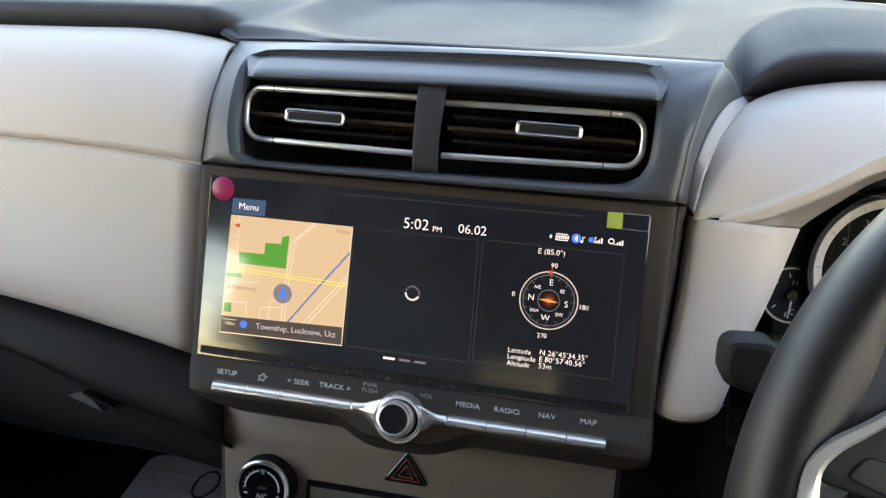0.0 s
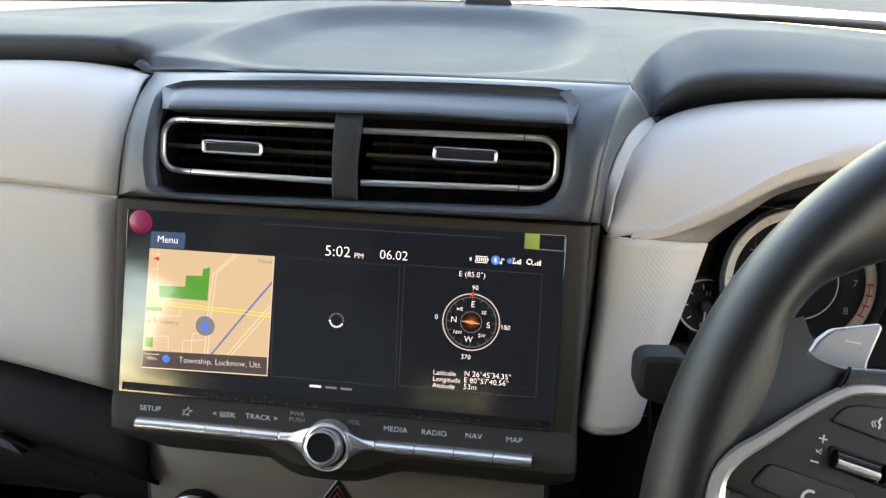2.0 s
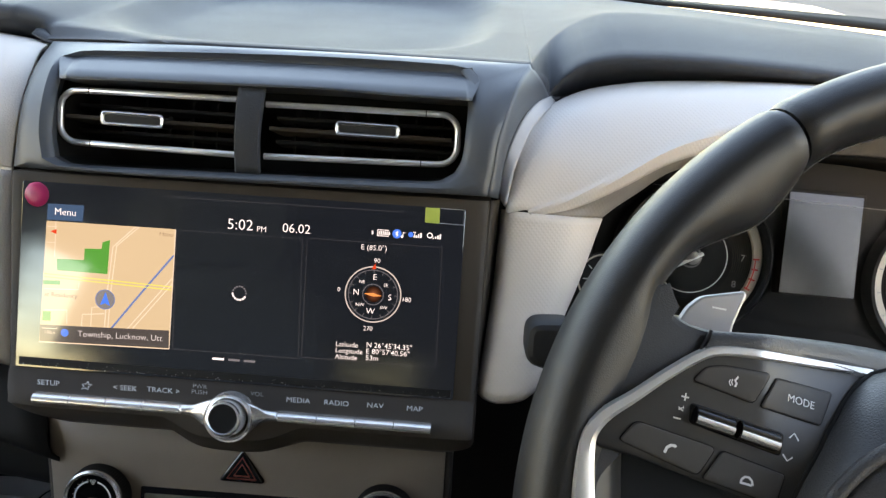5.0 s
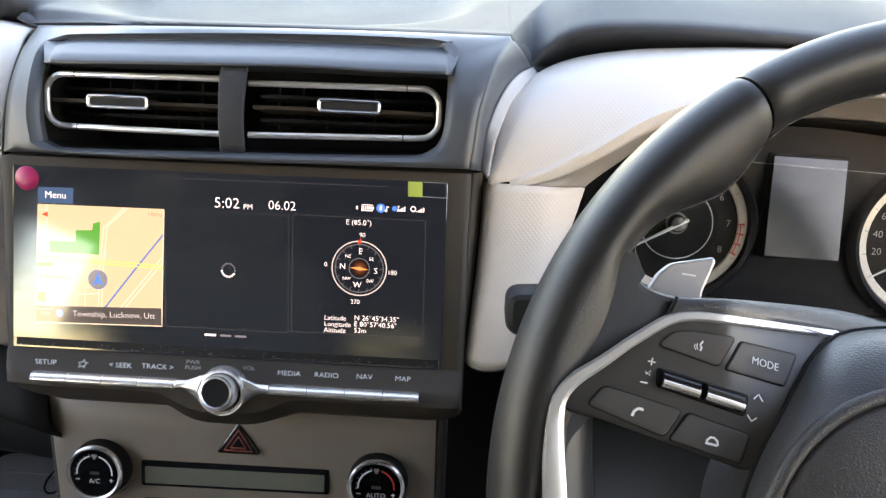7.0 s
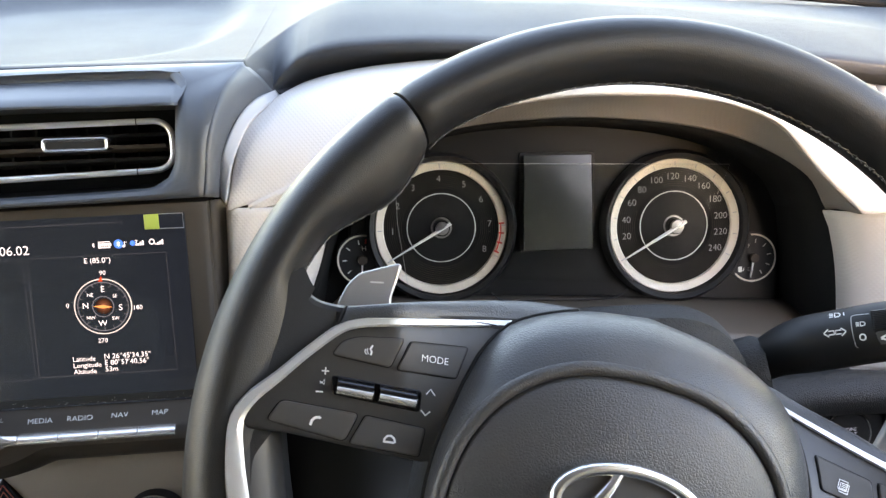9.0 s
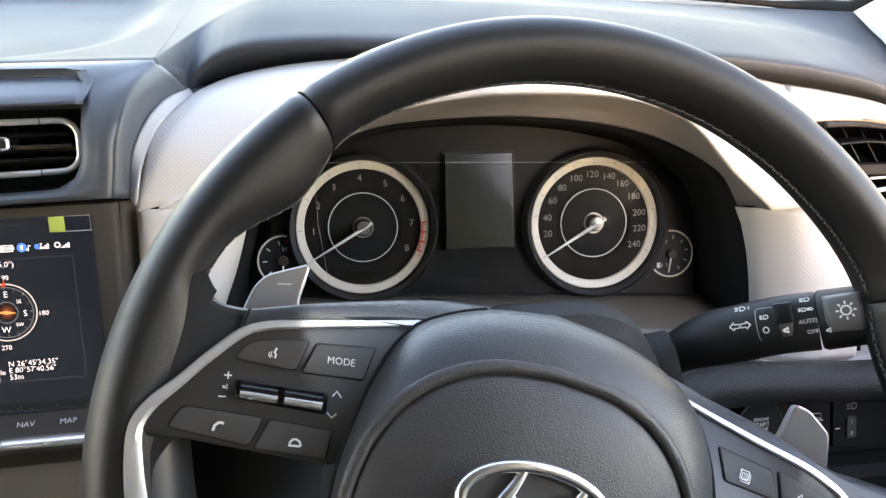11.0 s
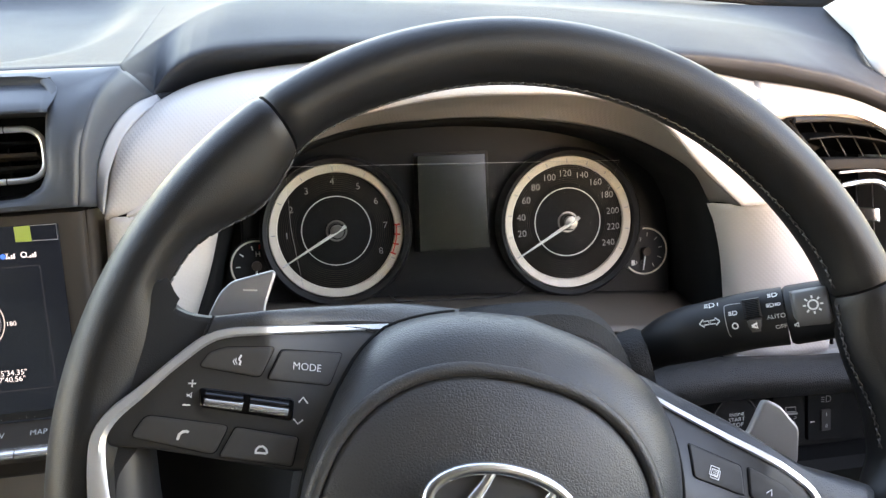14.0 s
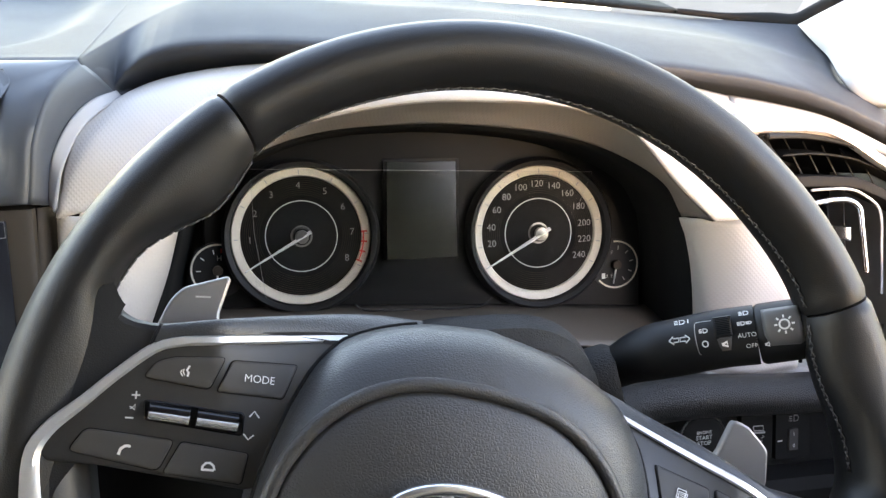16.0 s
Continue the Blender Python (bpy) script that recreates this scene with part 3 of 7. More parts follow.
def dash_top():
    crest = catmull(CREST, 400)

    def sample(curve, at):
        """Points of a finely drawn curve at the given lengths along it."""
        d = [0.0]
        for a, b in zip(curve, curve[1:]):
            d.append(d[-1] + (b - a).length)
        out, k = [], 0
        for s in at:
            while k < len(curve) - 2 and s > d[k + 1]:
                k += 1
            out.append(curve[k].lerp(curve[k + 1], max(0.0, min(1.0, (s - d[k]) / max(1e-9, d[k + 1] - d[k])))))
        return out

    def lengths(pts):
        d = [0.0]
        for a, b in zip(pts, pts[1:]):
            d.append(d[-1] + (b - a).length)
        return d

    def passenger(x):
        """The section of the passenger's side, melting into the flat middle."""
        far_y, far_z = far_edge(x)
        lip, bt = curve_value(LIP, x), curve_value(BEIGE_TOP, x)
        y0 = 0.050 + 0.028 * (max(0.0, -x) / 0.161) ** 2
        ty, tz = y0 + 0.012, shelf(y0 + 0.012)
        cen = [(y0 + 0.004, 0.1370), (y0, 0.1400), (y0 + 0.006, 0.1432)] + [(ty + (far_y - ty) * k, tz + (far_z - tz) * k) for k in (0.0, 0.05, 0.3, 0.6, 1.0)]
        back = shelf(0.30) - 0.004 - 0.10 * max(0.0, -x - 0.4) ** 1.5
        fy = 0.0845
        sid = [(fy + 0.04, min(bt - 0.004, lip - 0.012)), (fy + 0.0135, min(bt + 0.003, lip - 0.004)), (fy + 0.0025, lip - 0.002), (fy, lip + 0.002), (fy + 0.0075, lip + 0.008), (0.15, lip + (back - lip) * 0.44), (0.24, lip + (back - lip) * 0.83), (0.30, back), (far_y, far_z)]
        row = []
        for a, b in zip(catmull([(0, *p) for p in cen], 68), catmull([(0, *p) for p in sid], 68)):
            y = (a.y + b.y) / 2
            c = step(-0.190 - 0.16 * max(0.0, y - 0.06), -0.163 - 0.06 * max(0.0, y - 0.06), x)
            p = b.lerp(a, c)
            row.append(Vector((0, p.y, p.z - tray(x, p.y) * c)))
        return row

    def driver(x):
        """Front edge, flank of the brow, crest, top."""
        far_y, far_z = far_edge(x)
        rise = 0.0
        if x <= 0.1723:
            y0 = 0.050 + 0.0065 * (max(0.0, x) / 0.172) ** 2 + 0.028 * (max(0.0, -x) / 0.161) ** 2
            front = [(y0 + 0.05, 0.124), (y0 + 0.02, 0.130), (y0 + 0.004, 0.1370)] if x > -0.029 else [(y0 + 0.0042, 0.1366), (y0 + 0.0041, 0.1368), (y0 + 0.004, 0.1370)]
            edge = [(y0 + 0.004, 0.1370), (y0, 0.1400), (y0 + 0.006, 0.1432)]
            top0 = (y0 + 0.012, shelf(y0 + 0.012))
        else:
            lip, bt = curve_value(LIP, x), curve_value(BEIGE_TOP, x)
            fy = 0.0560 + 0.0285 * step(0.1715, 0.1895, x)
            k = min(range(399), key=lambda i: abs(crest[i].x - x))
            k = max(0, k - 1) if crest[k].x > x else k
            a, b = crest[k], crest[k + 1]
            c = a.lerp(b, max(0.0, min(1.0, (x - a.x) / max(1e-6, b.x - a.x))))
            front = [(fy + 0.09, min(bt - 0.006, lip - 0.014)), (fy + 0.045, min(bt + 0.003, lip - 0.005)), (fy + 0.0025, lip - 0.002)]
            edge = [(fy + 0.0025, lip - 0.002), (fy, lip + 0.0015), (fy + 0.003, lip + 0.005)]
            top0 = (max(c.y, fy + 0.006), max(c.z, lip + 0.006))
            flat_z = shelf(top0[0]) - 0.06 * max(0.0, x - 0.30)
            rise = max(0.0, top0[1] - flat_z)
        flank = [(0, *edge[-1]), (0, edge[-1][0] + (top0[0] - edge[-1][0]) * 0.5, edge[-1][1] + (top0[1] - edge[-1][1]) * 0.54), (0, *top0)]
        row = catmull([(0, *p) for p in front], 8)[:-1] + catmull([(0, *p) for p in edge], 7)[:-1] + catmull(flank, 12)[:-1]
        for i in range(44):
            k = i / 43
            y = top0[0] + (far_y - top0[0]) * k
            row.append(Vector((0, y, top0[1] - rise + (far_z - top0[1] + rise) * k + rise * (1 - k) ** 2.0 - tray(x, y))))
        return row

    rows = [[(x, p.y, p.z) for p in passenger(x)] for x in [-0.88 + 0.67 * i / 90 for i in range(90)] + [-0.21 + 0.08 * i / 55 for i in range(56)]]
    for x in [-0.128 + 0.10 * i / 30 for i in range(30)]:
        row = driver(x)
        d = lengths(row)
        w = step(-0.128, -0.03, x)
        rows.append([(x, p.y, p.z) for p in sample(row, [(1 - w) * d[-1] * i / 67 + w * d[i] for i in range(68)])])
    for x in [-0.028 + 0.198 * i / 44 for i in range(44)] + [0.17 + 0.08 * i / 90 for i in range(90)] + [0.25 + 0.64 * i / 160 for i in range(161)]:
        rows.append([(x, p.y, p.z) for p in driver(x)])
    part("top_pad", grid(rows), PAD, DASHBOARD, "grained grey top with a shallow tray and a brow over the instruments", sharp=75)
    core = loft([[(-0.84, 0.17, -0.10), (-0.30, 0.15, -0.10), (0.17, 0.13, -0.10)], [(-0.84, 0.17, 0.095), (-0.30, 0.13, 0.10), (0.17, 0.11, 0.09)], [(-0.84, 0.27, 0.12), (-0.30, 0.28, 0.14), (0.17, 0.27, 0.14)]], 16, 12)
    part("core", core, VOID, DASHBOARD, thick=0.002)
    # speaker-like sensor bump at the foot of the glass
    sensor = slab(loop([(-0.03, 0.0), (0.03, 0.0), (0.026, 0.012), (-0.026, 0.012)], 0.005), 0.485, 0.52, 0.003)
    single("light_sensor", sensor, BLACK, "small black light sensor on the dashboard top", "sensor", m=DASH @ pose(0.038, 0, 0.272))
    # black edge strip under the glass
    edge = loft([[(-0.62, 0.47, 0.262), (-0.3, 0.50, 0.275), (0, 0.506, 0.2815), (0.3, 0.50, 0.274), (0.64, 0.45, 0.245), (0.76, 0.385, 0.2215)],
                 [(-0.62, 0.50, 0.272), (-0.3, 0.53, 0.281), (0, 0.536, 0.286), (0.3, 0.535, 0.284), (0.64, 0.50, 0.266), (0.76, 0.440, 0.242)]], 40, 3)
    bend = catmull([(0.7566, 0.385, 0.2232), (0.8142, 0.362, 0.2128), (0.8459, 0.345, 0.2065), (0.8669, 0.326, 0.2018), (0.8806, 0.314, 0.2091), (0.895, 0.292, 0.2204), (0.8966, 0.250, 0.2311)], 36)
    tube(bend, [0.0016 + 0.0064 * step(6, 18, i) for i in range(36)], 10, bm=edge)
    single("glass_seal", edge, VOID, "black rubber seal at the foot of the windscreen", "seal", thick=0.004)


dash_top()


# ---- left side ----
def left_side():
    top = [[(-0.1525, 0.0140, 0.0515), (-0.227, 0.016, 0.0555), (-0.307, 0.020, 0.0570), (-0.60, 0.045, 0.060), (-0.86, 0.09, 0.060)],
           [(-0.1515, 0.0180, 0.083), (-0.227, 0.018, 0.086), (-0.307, 0.022, 0.087), (-0.60, 0.048, 0.088), (-0.86, 0.094, 0.085)],
           [(-0.1545, 0.0380, 0.113), (-0.227, 0.036, 0.117), (-0.307, 0.038, 0.117), (-0.60, 0.062, 0.116), (-0.86, 0.108, 0.112)],
           [(-0.1650, 0.0760, 0.1345), (-0.227, 0.072, 0.1395), (-0.307, 0.074, 0.1385), (-0.60, 0.095, 0.134), (-0.86, 0.140, 0.128)],
           [(-0.1690, 0.1300, 0.1390), (-0.227, 0.125, 0.1480), (-0.307, 0.125, 0.1465), (-0.60, 0.145, 0.141), (-0.86, 0.19, 0.136)]]
    panel = DASHBOARD
    part("upper_skin", loft(top, 40, 30), BEIGE, panel, "light beige leatherette skin", thick=0.003)
    low = [[(-0.1525, 0.0145, 0.0495), (-0.227, 0.0165, 0.0535), (-0.307, 0.0205, 0.0550), (-0.60, 0.0455, 0.058), (-0.86, 0.0905, 0.058)],
           [(-0.1515, 0.0150, 0.0), (-0.227, 0.017, 0.0), (-0.307, 0.021, 0.004), (-0.60, 0.046, 0.01), (-0.86, 0.09, 0.015)],
           [(-0.1520, 0.0170, -0.058), (-0.227, 0.018, -0.048), (-0.307, 0.023, -0.040), (-0.60, 0.049, -0.026), (-0.86, 0.093, -0.015)],
           [(-0.1540, 0.0230, -0.0800), (-0.225, 0.024, -0.0680), (-0.307, 0.029, -0.0585), (-0.60, 0.056, -0.040), (-0.86, 0.10, -0.026)]]
    part("lower_skin", loft(low, 40, 24), BEIGE, panel, "light beige leatherette skin", thick=0.003)
    part("seam", tube(catmull([(x, y + 0.0008, z - 0.001) for x, y, z in top[0]], 60), 0.0013, 6), BEIGE, panel)
    # glove box and dark under panel
    glove = thing("glove_box", "black plastic glove box with a pull handle", "glove box")
    lid = [[(-0.135, 0.060, -0.086), (-0.232, 0.062, -0.072), (-0.325, 0.068, -0.062), (-0.60, 0.093, -0.040), (-0.86, 0.13, -0.026)],
           [(-0.135, 0.048, -0.100), (-0.232, 0.050, -0.085), (-0.325, 0.056, -0.075), (-0.60, 0.083, -0.052), (-0.86, 0.12, -0.038)],
           [(-0.130, 0.040, -0.138), (-0.232, 0.042, -0.116), (-0.325, 0.048, -0.096), (-0.60, 0.075, -0.07), (-0.86, 0.112, -0.056)],
           [(-0.125, 0.065, -0.155), (-0.232, 0.066, -0.125), (-0.325, 0.070, -0.102), (-0.60, 0.095, -0.075), (-0.86, 0.13, -0.062)]]
    lid = [[(x, y - 0.016, z + 0.001) for x, y, z in c] for c in lid]
    part("upper_rail", loft(lid, 36, 20), GLOVE, glove, thick=0.003)
    door = [[(-0.125, 0.075, -0.155), (-0.232, 0.076, -0.126), (-0.325, 0.080, -0.103), (-0.60, 0.10, -0.076), (-0.86, 0.135, -0.06)],
            [(-0.125, 0.082, -0.180), (-0.205, 0.080, -0.170), (-0.325, 0.086, -0.160), (-0.60, 0.11, -0.145), (-0.86, 0.145, -0.135)],
            [(-0.125, 0.10, -0.192), (-0.205, 0.095, -0.180), (-0.325, 0.12, -0.190), (-0.60, 0.18, -0.20), (-0.86, 0.21, -0.20)]]
    door = [[(x, y - 0.010, z) for x, y, z in c] for c in door]
    part("lid", loft(door, 30, 16), GLOVE, glove, thick=0.003)
    part("handle", slab([(-0.2735, -0.1352), (-0.2607, -0.1297), (-0.2410, -0.1418)], 0.048, 0.080, 0.0008, at=lambda a, b, h: (a, h + 0.5 * (b + 0.142), b)), BUTTON, glove, "grey pull handle", smooth=False)
    part("handle_slot", tube([(-0.2590, 0.0510, -0.1305), (-0.2236, 0.0500, -0.1415), (-0.1833, 0.0495, -0.1500)], 0.0014, 6), VOID, glove)
    mat = thing("floor_mat", "light grey rubber-backed floor mat in the footwell", "floor mat", m=pose(-0.40, 0.30, 0.362))
    part("sheet", slab(loop([(-0.125, -0.35), (0.13, -0.35), (0.13, 0.21), (-0.165, 0.21)], 0.03), 0.012, 0.0, 0.004, at=lambda a, b, h: (a, b, h)), CARPET, mat)
    for i in range(14):
        part("rib", box(-0.13, 0.12, -0.33 + i * 0.038, -0.315 + i * 0.038, 0.011, 0.015), CARPET, mat)
    part("ring_mark", tube([(-0.045 + 0.017 * math.cos(2 * math.pi * i / 24), 0.155 + 0.030 * math.sin(2 * math.pi * i / 24), 0.0145) for i in range(24)], 0.0018, 6, closed=True), BLACK, mat, "dark oval ring")


left_side()


# ---- centre fascia with the two air vents ----
def side_loop(sides, n=24):
    """A closed row of points: four sides, each a smooth curve."""
    out = []
    for sd in sides:
        out += catmull(sd, n + 1)[:-1]
    return out


def centre_fascia():
    f = DASHBOARD
    bot = [(-0.1510, 0.0120, 0.0517), (-0.08, -0.001, 0.0520), (0.0, -0.003, 0.0525), (0.08, -0.002, 0.0532), (0.1503, 0.0010, 0.0540)]
    rgt = [(0.1503, 0.0010, 0.0540), (0.1525, 0.0015, 0.070), (0.1540, 0.0030, 0.086), (0.1580, 0.0090, 0.104), (0.1635, 0.0240, 0.123), (0.1723, 0.0565, 0.1408)]
    top = [(0.1723, 0.0565, 0.1408), (0.0965, 0.0510, 0.1405), (0.017, 0.0500, 0.1400), (-0.065, 0.0540, 0.1392), (-0.1613, 0.0780, 0.1392)]
    lft = [(-0.1613, 0.0780, 0.1392), (-0.1540, 0.0420, 0.1180), (-0.1508, 0.0220, 0.096), (-0.1500, 0.0150, 0.078), (-0.1510, 0.0120, 0.0517)]
    r_bot = [(-0.1265, 0.0015, 0.0590), (-0.1180, 0.0000, 0.0552), (-0.1080, -0.001, 0.0545), (0.0, -0.003, 0.0565), (0.115, -0.001, 0.0592), (0.1290, 0.0000, 0.0610), (0.1370, 0.0005, 0.0660)]
    r_rgt = [(0.1370, 0.0005, 0.0660), (0.1410, 0.0010, 0.0740), (0.1425, 0.0025, 0.090), (0.1425, 0.0110, 0.110), (0.1400, 0.0270, 0.1270)]
    r_top = [(0.1400, 0.0270, 0.1270), (0.1350, 0.0340, 0.1325), (0.1240, 0.0365, 0.1350), (0.0228, 0.0360, 0.1348), (-0.105, 0.0400, 0.1308), (-0.122, 0.0395, 0.1295), (-0.1320, 0.0350, 0.1250)]
    r_lft = [(-0.1320, 0.0350, 0.1250), (-0.1330, 0.0230, 0.1160), (-0.1310, 0.0090, 0.096), (-0.1300, 0.0035, 0.075), (-0.1265, 0.0015, 0.0590)]
    O, I = side_loop((bot, rgt, top, lft)), side_loop((r_bot, r_rgt, r_top, r_lft))
    mid = Vector((0.005, 0.0, 0.093))

    def shrink(k, dy, kr):
        return [Vector((mid.x + (p.x - mid.x) * ((0.938 if p.x > mid.x else 0.955) - kr), p.y + dy, mid.z + (p.z - mid.z) * (k if p.z > mid.z else k - 0.018 - kr * 0.5))) for p in I]

    def blend(t, dy=0.0):
        return [a.lerp(b, t) + Vector((0, dy * t * (1 - t) * 4, 0)) for a, b in zip(O, I)]

    edge = [p + Vector((0, 0.012, 0)) for p in O]
    lead = [shrink(0.988, 0.0048, 0.0), shrink(0.985, 0.0070, -0.010), shrink(0.975, 0.012, -0.024), shrink(0.965, 0.018, -0.030)]
    part("recess_lead_in", grid(lead, around=True), FASCIA, f)
    wall = [shrink(0.965, 0.0178, -0.030), shrink(0.963, 0.028, -0.030), shrink(0.95, 0.095, -0.030)]
    part("recess_wall", grid(wall, around=True), VOID, f)
    bm = grid([edge, [p + Vector((0, 0.001, 0)) for p in O], blend(0.04, -0.0005), blend(0.3, -0.002), blend(0.6, -0.002), blend(0.9, -0.001), I, shrink(0.997, 0.0006, -0.036), shrink(0.993, 0.0022, -0.016), shrink(0.989, 0.0042, -0.003), shrink(0.988, 0.0050, 0.0)], around=True)
    part("fascia_panel", bm, FASCIA, f, "satin grey plastic fascia round the air vents")
    # cheek towards the driver, behind a soft fold
    fold = [p + Vector((-0.0006, 0.0002, 0)) for p in catmull(rgt, 12)]
    outer = catmull([(0.1570, 0.0150, 0.0527), (0.1580, 0.0160, 0.068), (0.1605, 0.0200, 0.084), (0.1680, 0.0370, 0.103), (0.1775, 0.0580, 0.1155), (0.1880, 0.0830, 0.1230)], 12)
    part("cheek", loft([fold, [a.lerp(b, 0.5) + Vector((0.0012, -0.0016, 0)) for a, b in zip(fold, outer)], outer, [p + Vector((0.004, 0.03, 0)) for p in outer]], 24, 14), FASCIA, f, thick=0.001)
    # corner under the pad, where the cheek ends
    tip = [Vector((0.1700, 0.0560, 0.1400)), Vector((0.1800, 0.0690, 0.1325)), Vector((0.1890, 0.0835, 0.1225)), Vector((0.1960, 0.0900, 0.1230))]
    part("corner_cap", loft([[p + Vector((-0.001, -0.0005, -0.003)) for p in tip], [p + Vector((0.001, 0.004, 0.001)) for p in tip], [p + Vector((0.008, 0.030, 0.004)) for p in tip]], 14, 8), PAD, f, thick=0.001)
    part("corner_cap", loft([[(-0.1600, 0.0780, 0.1370), (-0.1680, 0.0800, 0.1390), (-0.1800, 0.0840, 0.1440)], [(-0.1600, 0.0830, 0.1410), (-0.1680, 0.0850, 0.1430), (-0.1800, 0.0890, 0.1480)],
                             [(-0.1600, 0.1200, 0.1460), (-0.1680, 0.1200, 0.1480), (-0.1800, 0.1200, 0.1520)]], 10, 6), PAD, f, thick=0.001)
    # visor above the vents
    low = catmull([(-0.1160, 0.0085, 0.1104), (-0.0403, 0.0045, 0.1116), (0.0447, 0.0025, 0.1129), (0.0921, 0.0045, 0.1122), (0.1331, 0.0075, 0.1123)], 40)
    high = catmull([(-0.1230, 0.0390, 0.1248), (-0.1120, 0.0405, 0.1262), (-0.0141, 0.0380, 0.1284), (0.0379, 0.0380, 0.1295), (0.0887, 0.0380, 0.1295), (0.1191, 0.0372, 0.1290), (0.1290, 0.0345, 0.1276)], 40)
    rows = []
    for a, b in zip(low, high):
        n = Vector((0, -0.0004, 0.0006))
        brim = Vector((b.x, curve_value([(q[0], q[1]) for q in sorted(r_top)], b.x) + 0.0003, curve_value([(q[0], q[2]) for q in sorted(r_top)], b.x) - 0.0002))
        rows.append([brim, brim.lerp(b, 0.25) + Vector((0, 0.0010, 0)), brim.lerp(b, 0.6) + Vector((0, 0.0018, 0)), brim.lerp(b, 0.85) + Vector((0, 0.0014, 0)), b + Vector((0, 0.0004, 0.0001)), b.lerp(a, 0.035) + n, b.lerp(a, 0.3) + n * 2.0, b.lerp(a, 0.7) + n * 2.0, b.lerp(a, 0.965) + n, a,
                     a + Vector((0, 0.0002, -0.0012)), a + Vector((0, 0.003, -0.0016)), a + Vector((0, 0.04, -0.002))])
    # ends of the visor run out into the edge of the recess
    edge_l = [(q[2], q[0], q[1]) for q in r_lft[::-1] + r_top[-2:-3:-1]]
    edge_r = [(q[2], q[0], q[1]) for q in r_rgt + r_top[1:2]]
    for i, sgn, table in ((0, -1, edge_l), (-1, 1, edge_r)):
        soft = [p + Vector((sgn * 0.0010, 0.0010, 0)) for p in rows[i]]
        far = []
        for p in rows[i]:
            rim = Vector((curve_value([q[:2] for q in table], p.z), curve_value([(q[0], q[2]) for q in table], p.z) - 0.0003, p.z))
            far.append(soft[len(far)].lerp(rim, 0.35 + 0.65 * step(0.112, 0.124, p.z)))
        end = [soft, [a.lerp(b, 0.25) + Vector((0, 0.0006, 0)) for a, b in zip(soft, far)], far]
        rows = end[::-1] + rows if i == 0 else rows + end
    part("visor", grid(rows), FASCIA, f)
    part("recess", slab(loop([(-0.137, 0.056), (0.136, 0.058), (0.138, 0.126), (-0.138, 0.124)], 0.01), 0.095, 0.10), VOID, f)
    part("recess_floor", box(-0.136, 0.135, 0.02, 0.098, 0.0545, 0.0565), VOID, f)
    part("divider", loft([[(-0.0068, 0.060, 0.1150), (-0.0068, 0.012, 0.1130), (-0.0068, 0.006, 0.1050), (-0.0070, 0.004, 0.0800), (-0.0070, 0.008, 0.0580)],
                          [(-0.0058, 0.060, 0.1150), (-0.0058, 0.0105, 0.1130), (-0.0058, 0.0042, 0.1050), (-0.0060, 0.0022, 0.0800), (-0.0060, 0.0065, 0.0580)],
                          [(0.0090, 0.060, 0.1150), (0.0090, 0.0105, 0.1130), (0.0090, 0.0042, 0.1050), (0.0076, 0.0022, 0.0800), (0.0076, 0.0065, 0.0580)],
                          [(0.0100, 0.060, 0.1150), (0.0100, 0.012, 0.1130), (0.0100, 0.006, 0.1050), (0.0086, 0.004, 0.0800), (0.0086, 0.008, 0.0580)]], 22, 9), PAD, f, thick=0.001)
    single("pin_mark", disc(0.016, 0.1378, 0.0009, 0.0, 14), BLACK, "tiny black dot on the fascia edge", "mark", m=DASH @ pose(0, 0.0475, 0))

    for side in (-1, 1):
        v = thing("air_vent", "rectangular air vent with chrome surround and black slats", "air vent", "centre air vents")
        inner = -0.0085 if side < 0 else 0.0095
        outer = -0.1265 if side < 0 else 0.1290
        zt, zb = (0.1030, 0.0700) if side < 0 else (0.1025, 0.0715)
        zti, zbi = (0.1032, 0.0690) if side < 0 else (0.1012, 0.0692)
        sgn = -1 if side < 0 else 1
        path = [(inner, 0.012, zti)] + [(inner + (outer - inner) * k / 8, 0.012 + 0.012 * (k / 8) ** 2, zti + (zt - zti) * k / 8) for k in range(1, 8)]
        rr = 0.011
        for a in range(0, 95, 15):
            t = radians(a)
            path.append((outer - sgn * rr * (1 - math.sin(t)), 0.0235, zt - rr * (1 - math.cos(t))))
        for a in range(0, 95, 15):
            t = radians(a)
            path.append((outer - sgn * rr * (1 - math.cos(t)), 0.0235, zb + rr * (1 - math.sin(t))))
        path += [(outer + (inner - outer) * k / 8, 0.012 + 0.012 * (1 - k / 8) ** 2, zb + (zbi - zb) * k / 8) for k in range(1, 9)]
        part("chrome_surround", tube(path, 0.0020, 12), SURROUND, v, "satin chrome surround")
        for jx, jz, ji in (((outer - sgn * 0.0205), zt, zti), ((outer - sgn * 0.0220), zb, zbi)):
            k = (jx - inner) / (outer - inner)
            c = Vector((jx, 0.012 + 0.012 * k * k, ji + (jz - ji) * k))
            part("surround_joint", tube([c - Vector((0.0003, 0, 0)), c + Vector((0.0003, 0, 0))], 0.00215, 12), BLACK, v)
        zs = [zb + (zt - zb) * k for k in (0.25, 0.5, 0.75)]
        for i, z in enumerate(zs):
            a, b = sorted((inner, outer - sgn * 0.004))
            y0 = 0.022 if i == 1 else 0.040
            part("slat", slab(loop([(y0, z - 0.0014), (0.060, z - 0.004), (0.060, z - 0.001), (y0, z + 0.0012)], 0.0008, 3), a, b, 0.0002,
                              at=lambda p, q, h: (h, p, q)), HOUSING if i == 1 else VOID, v)
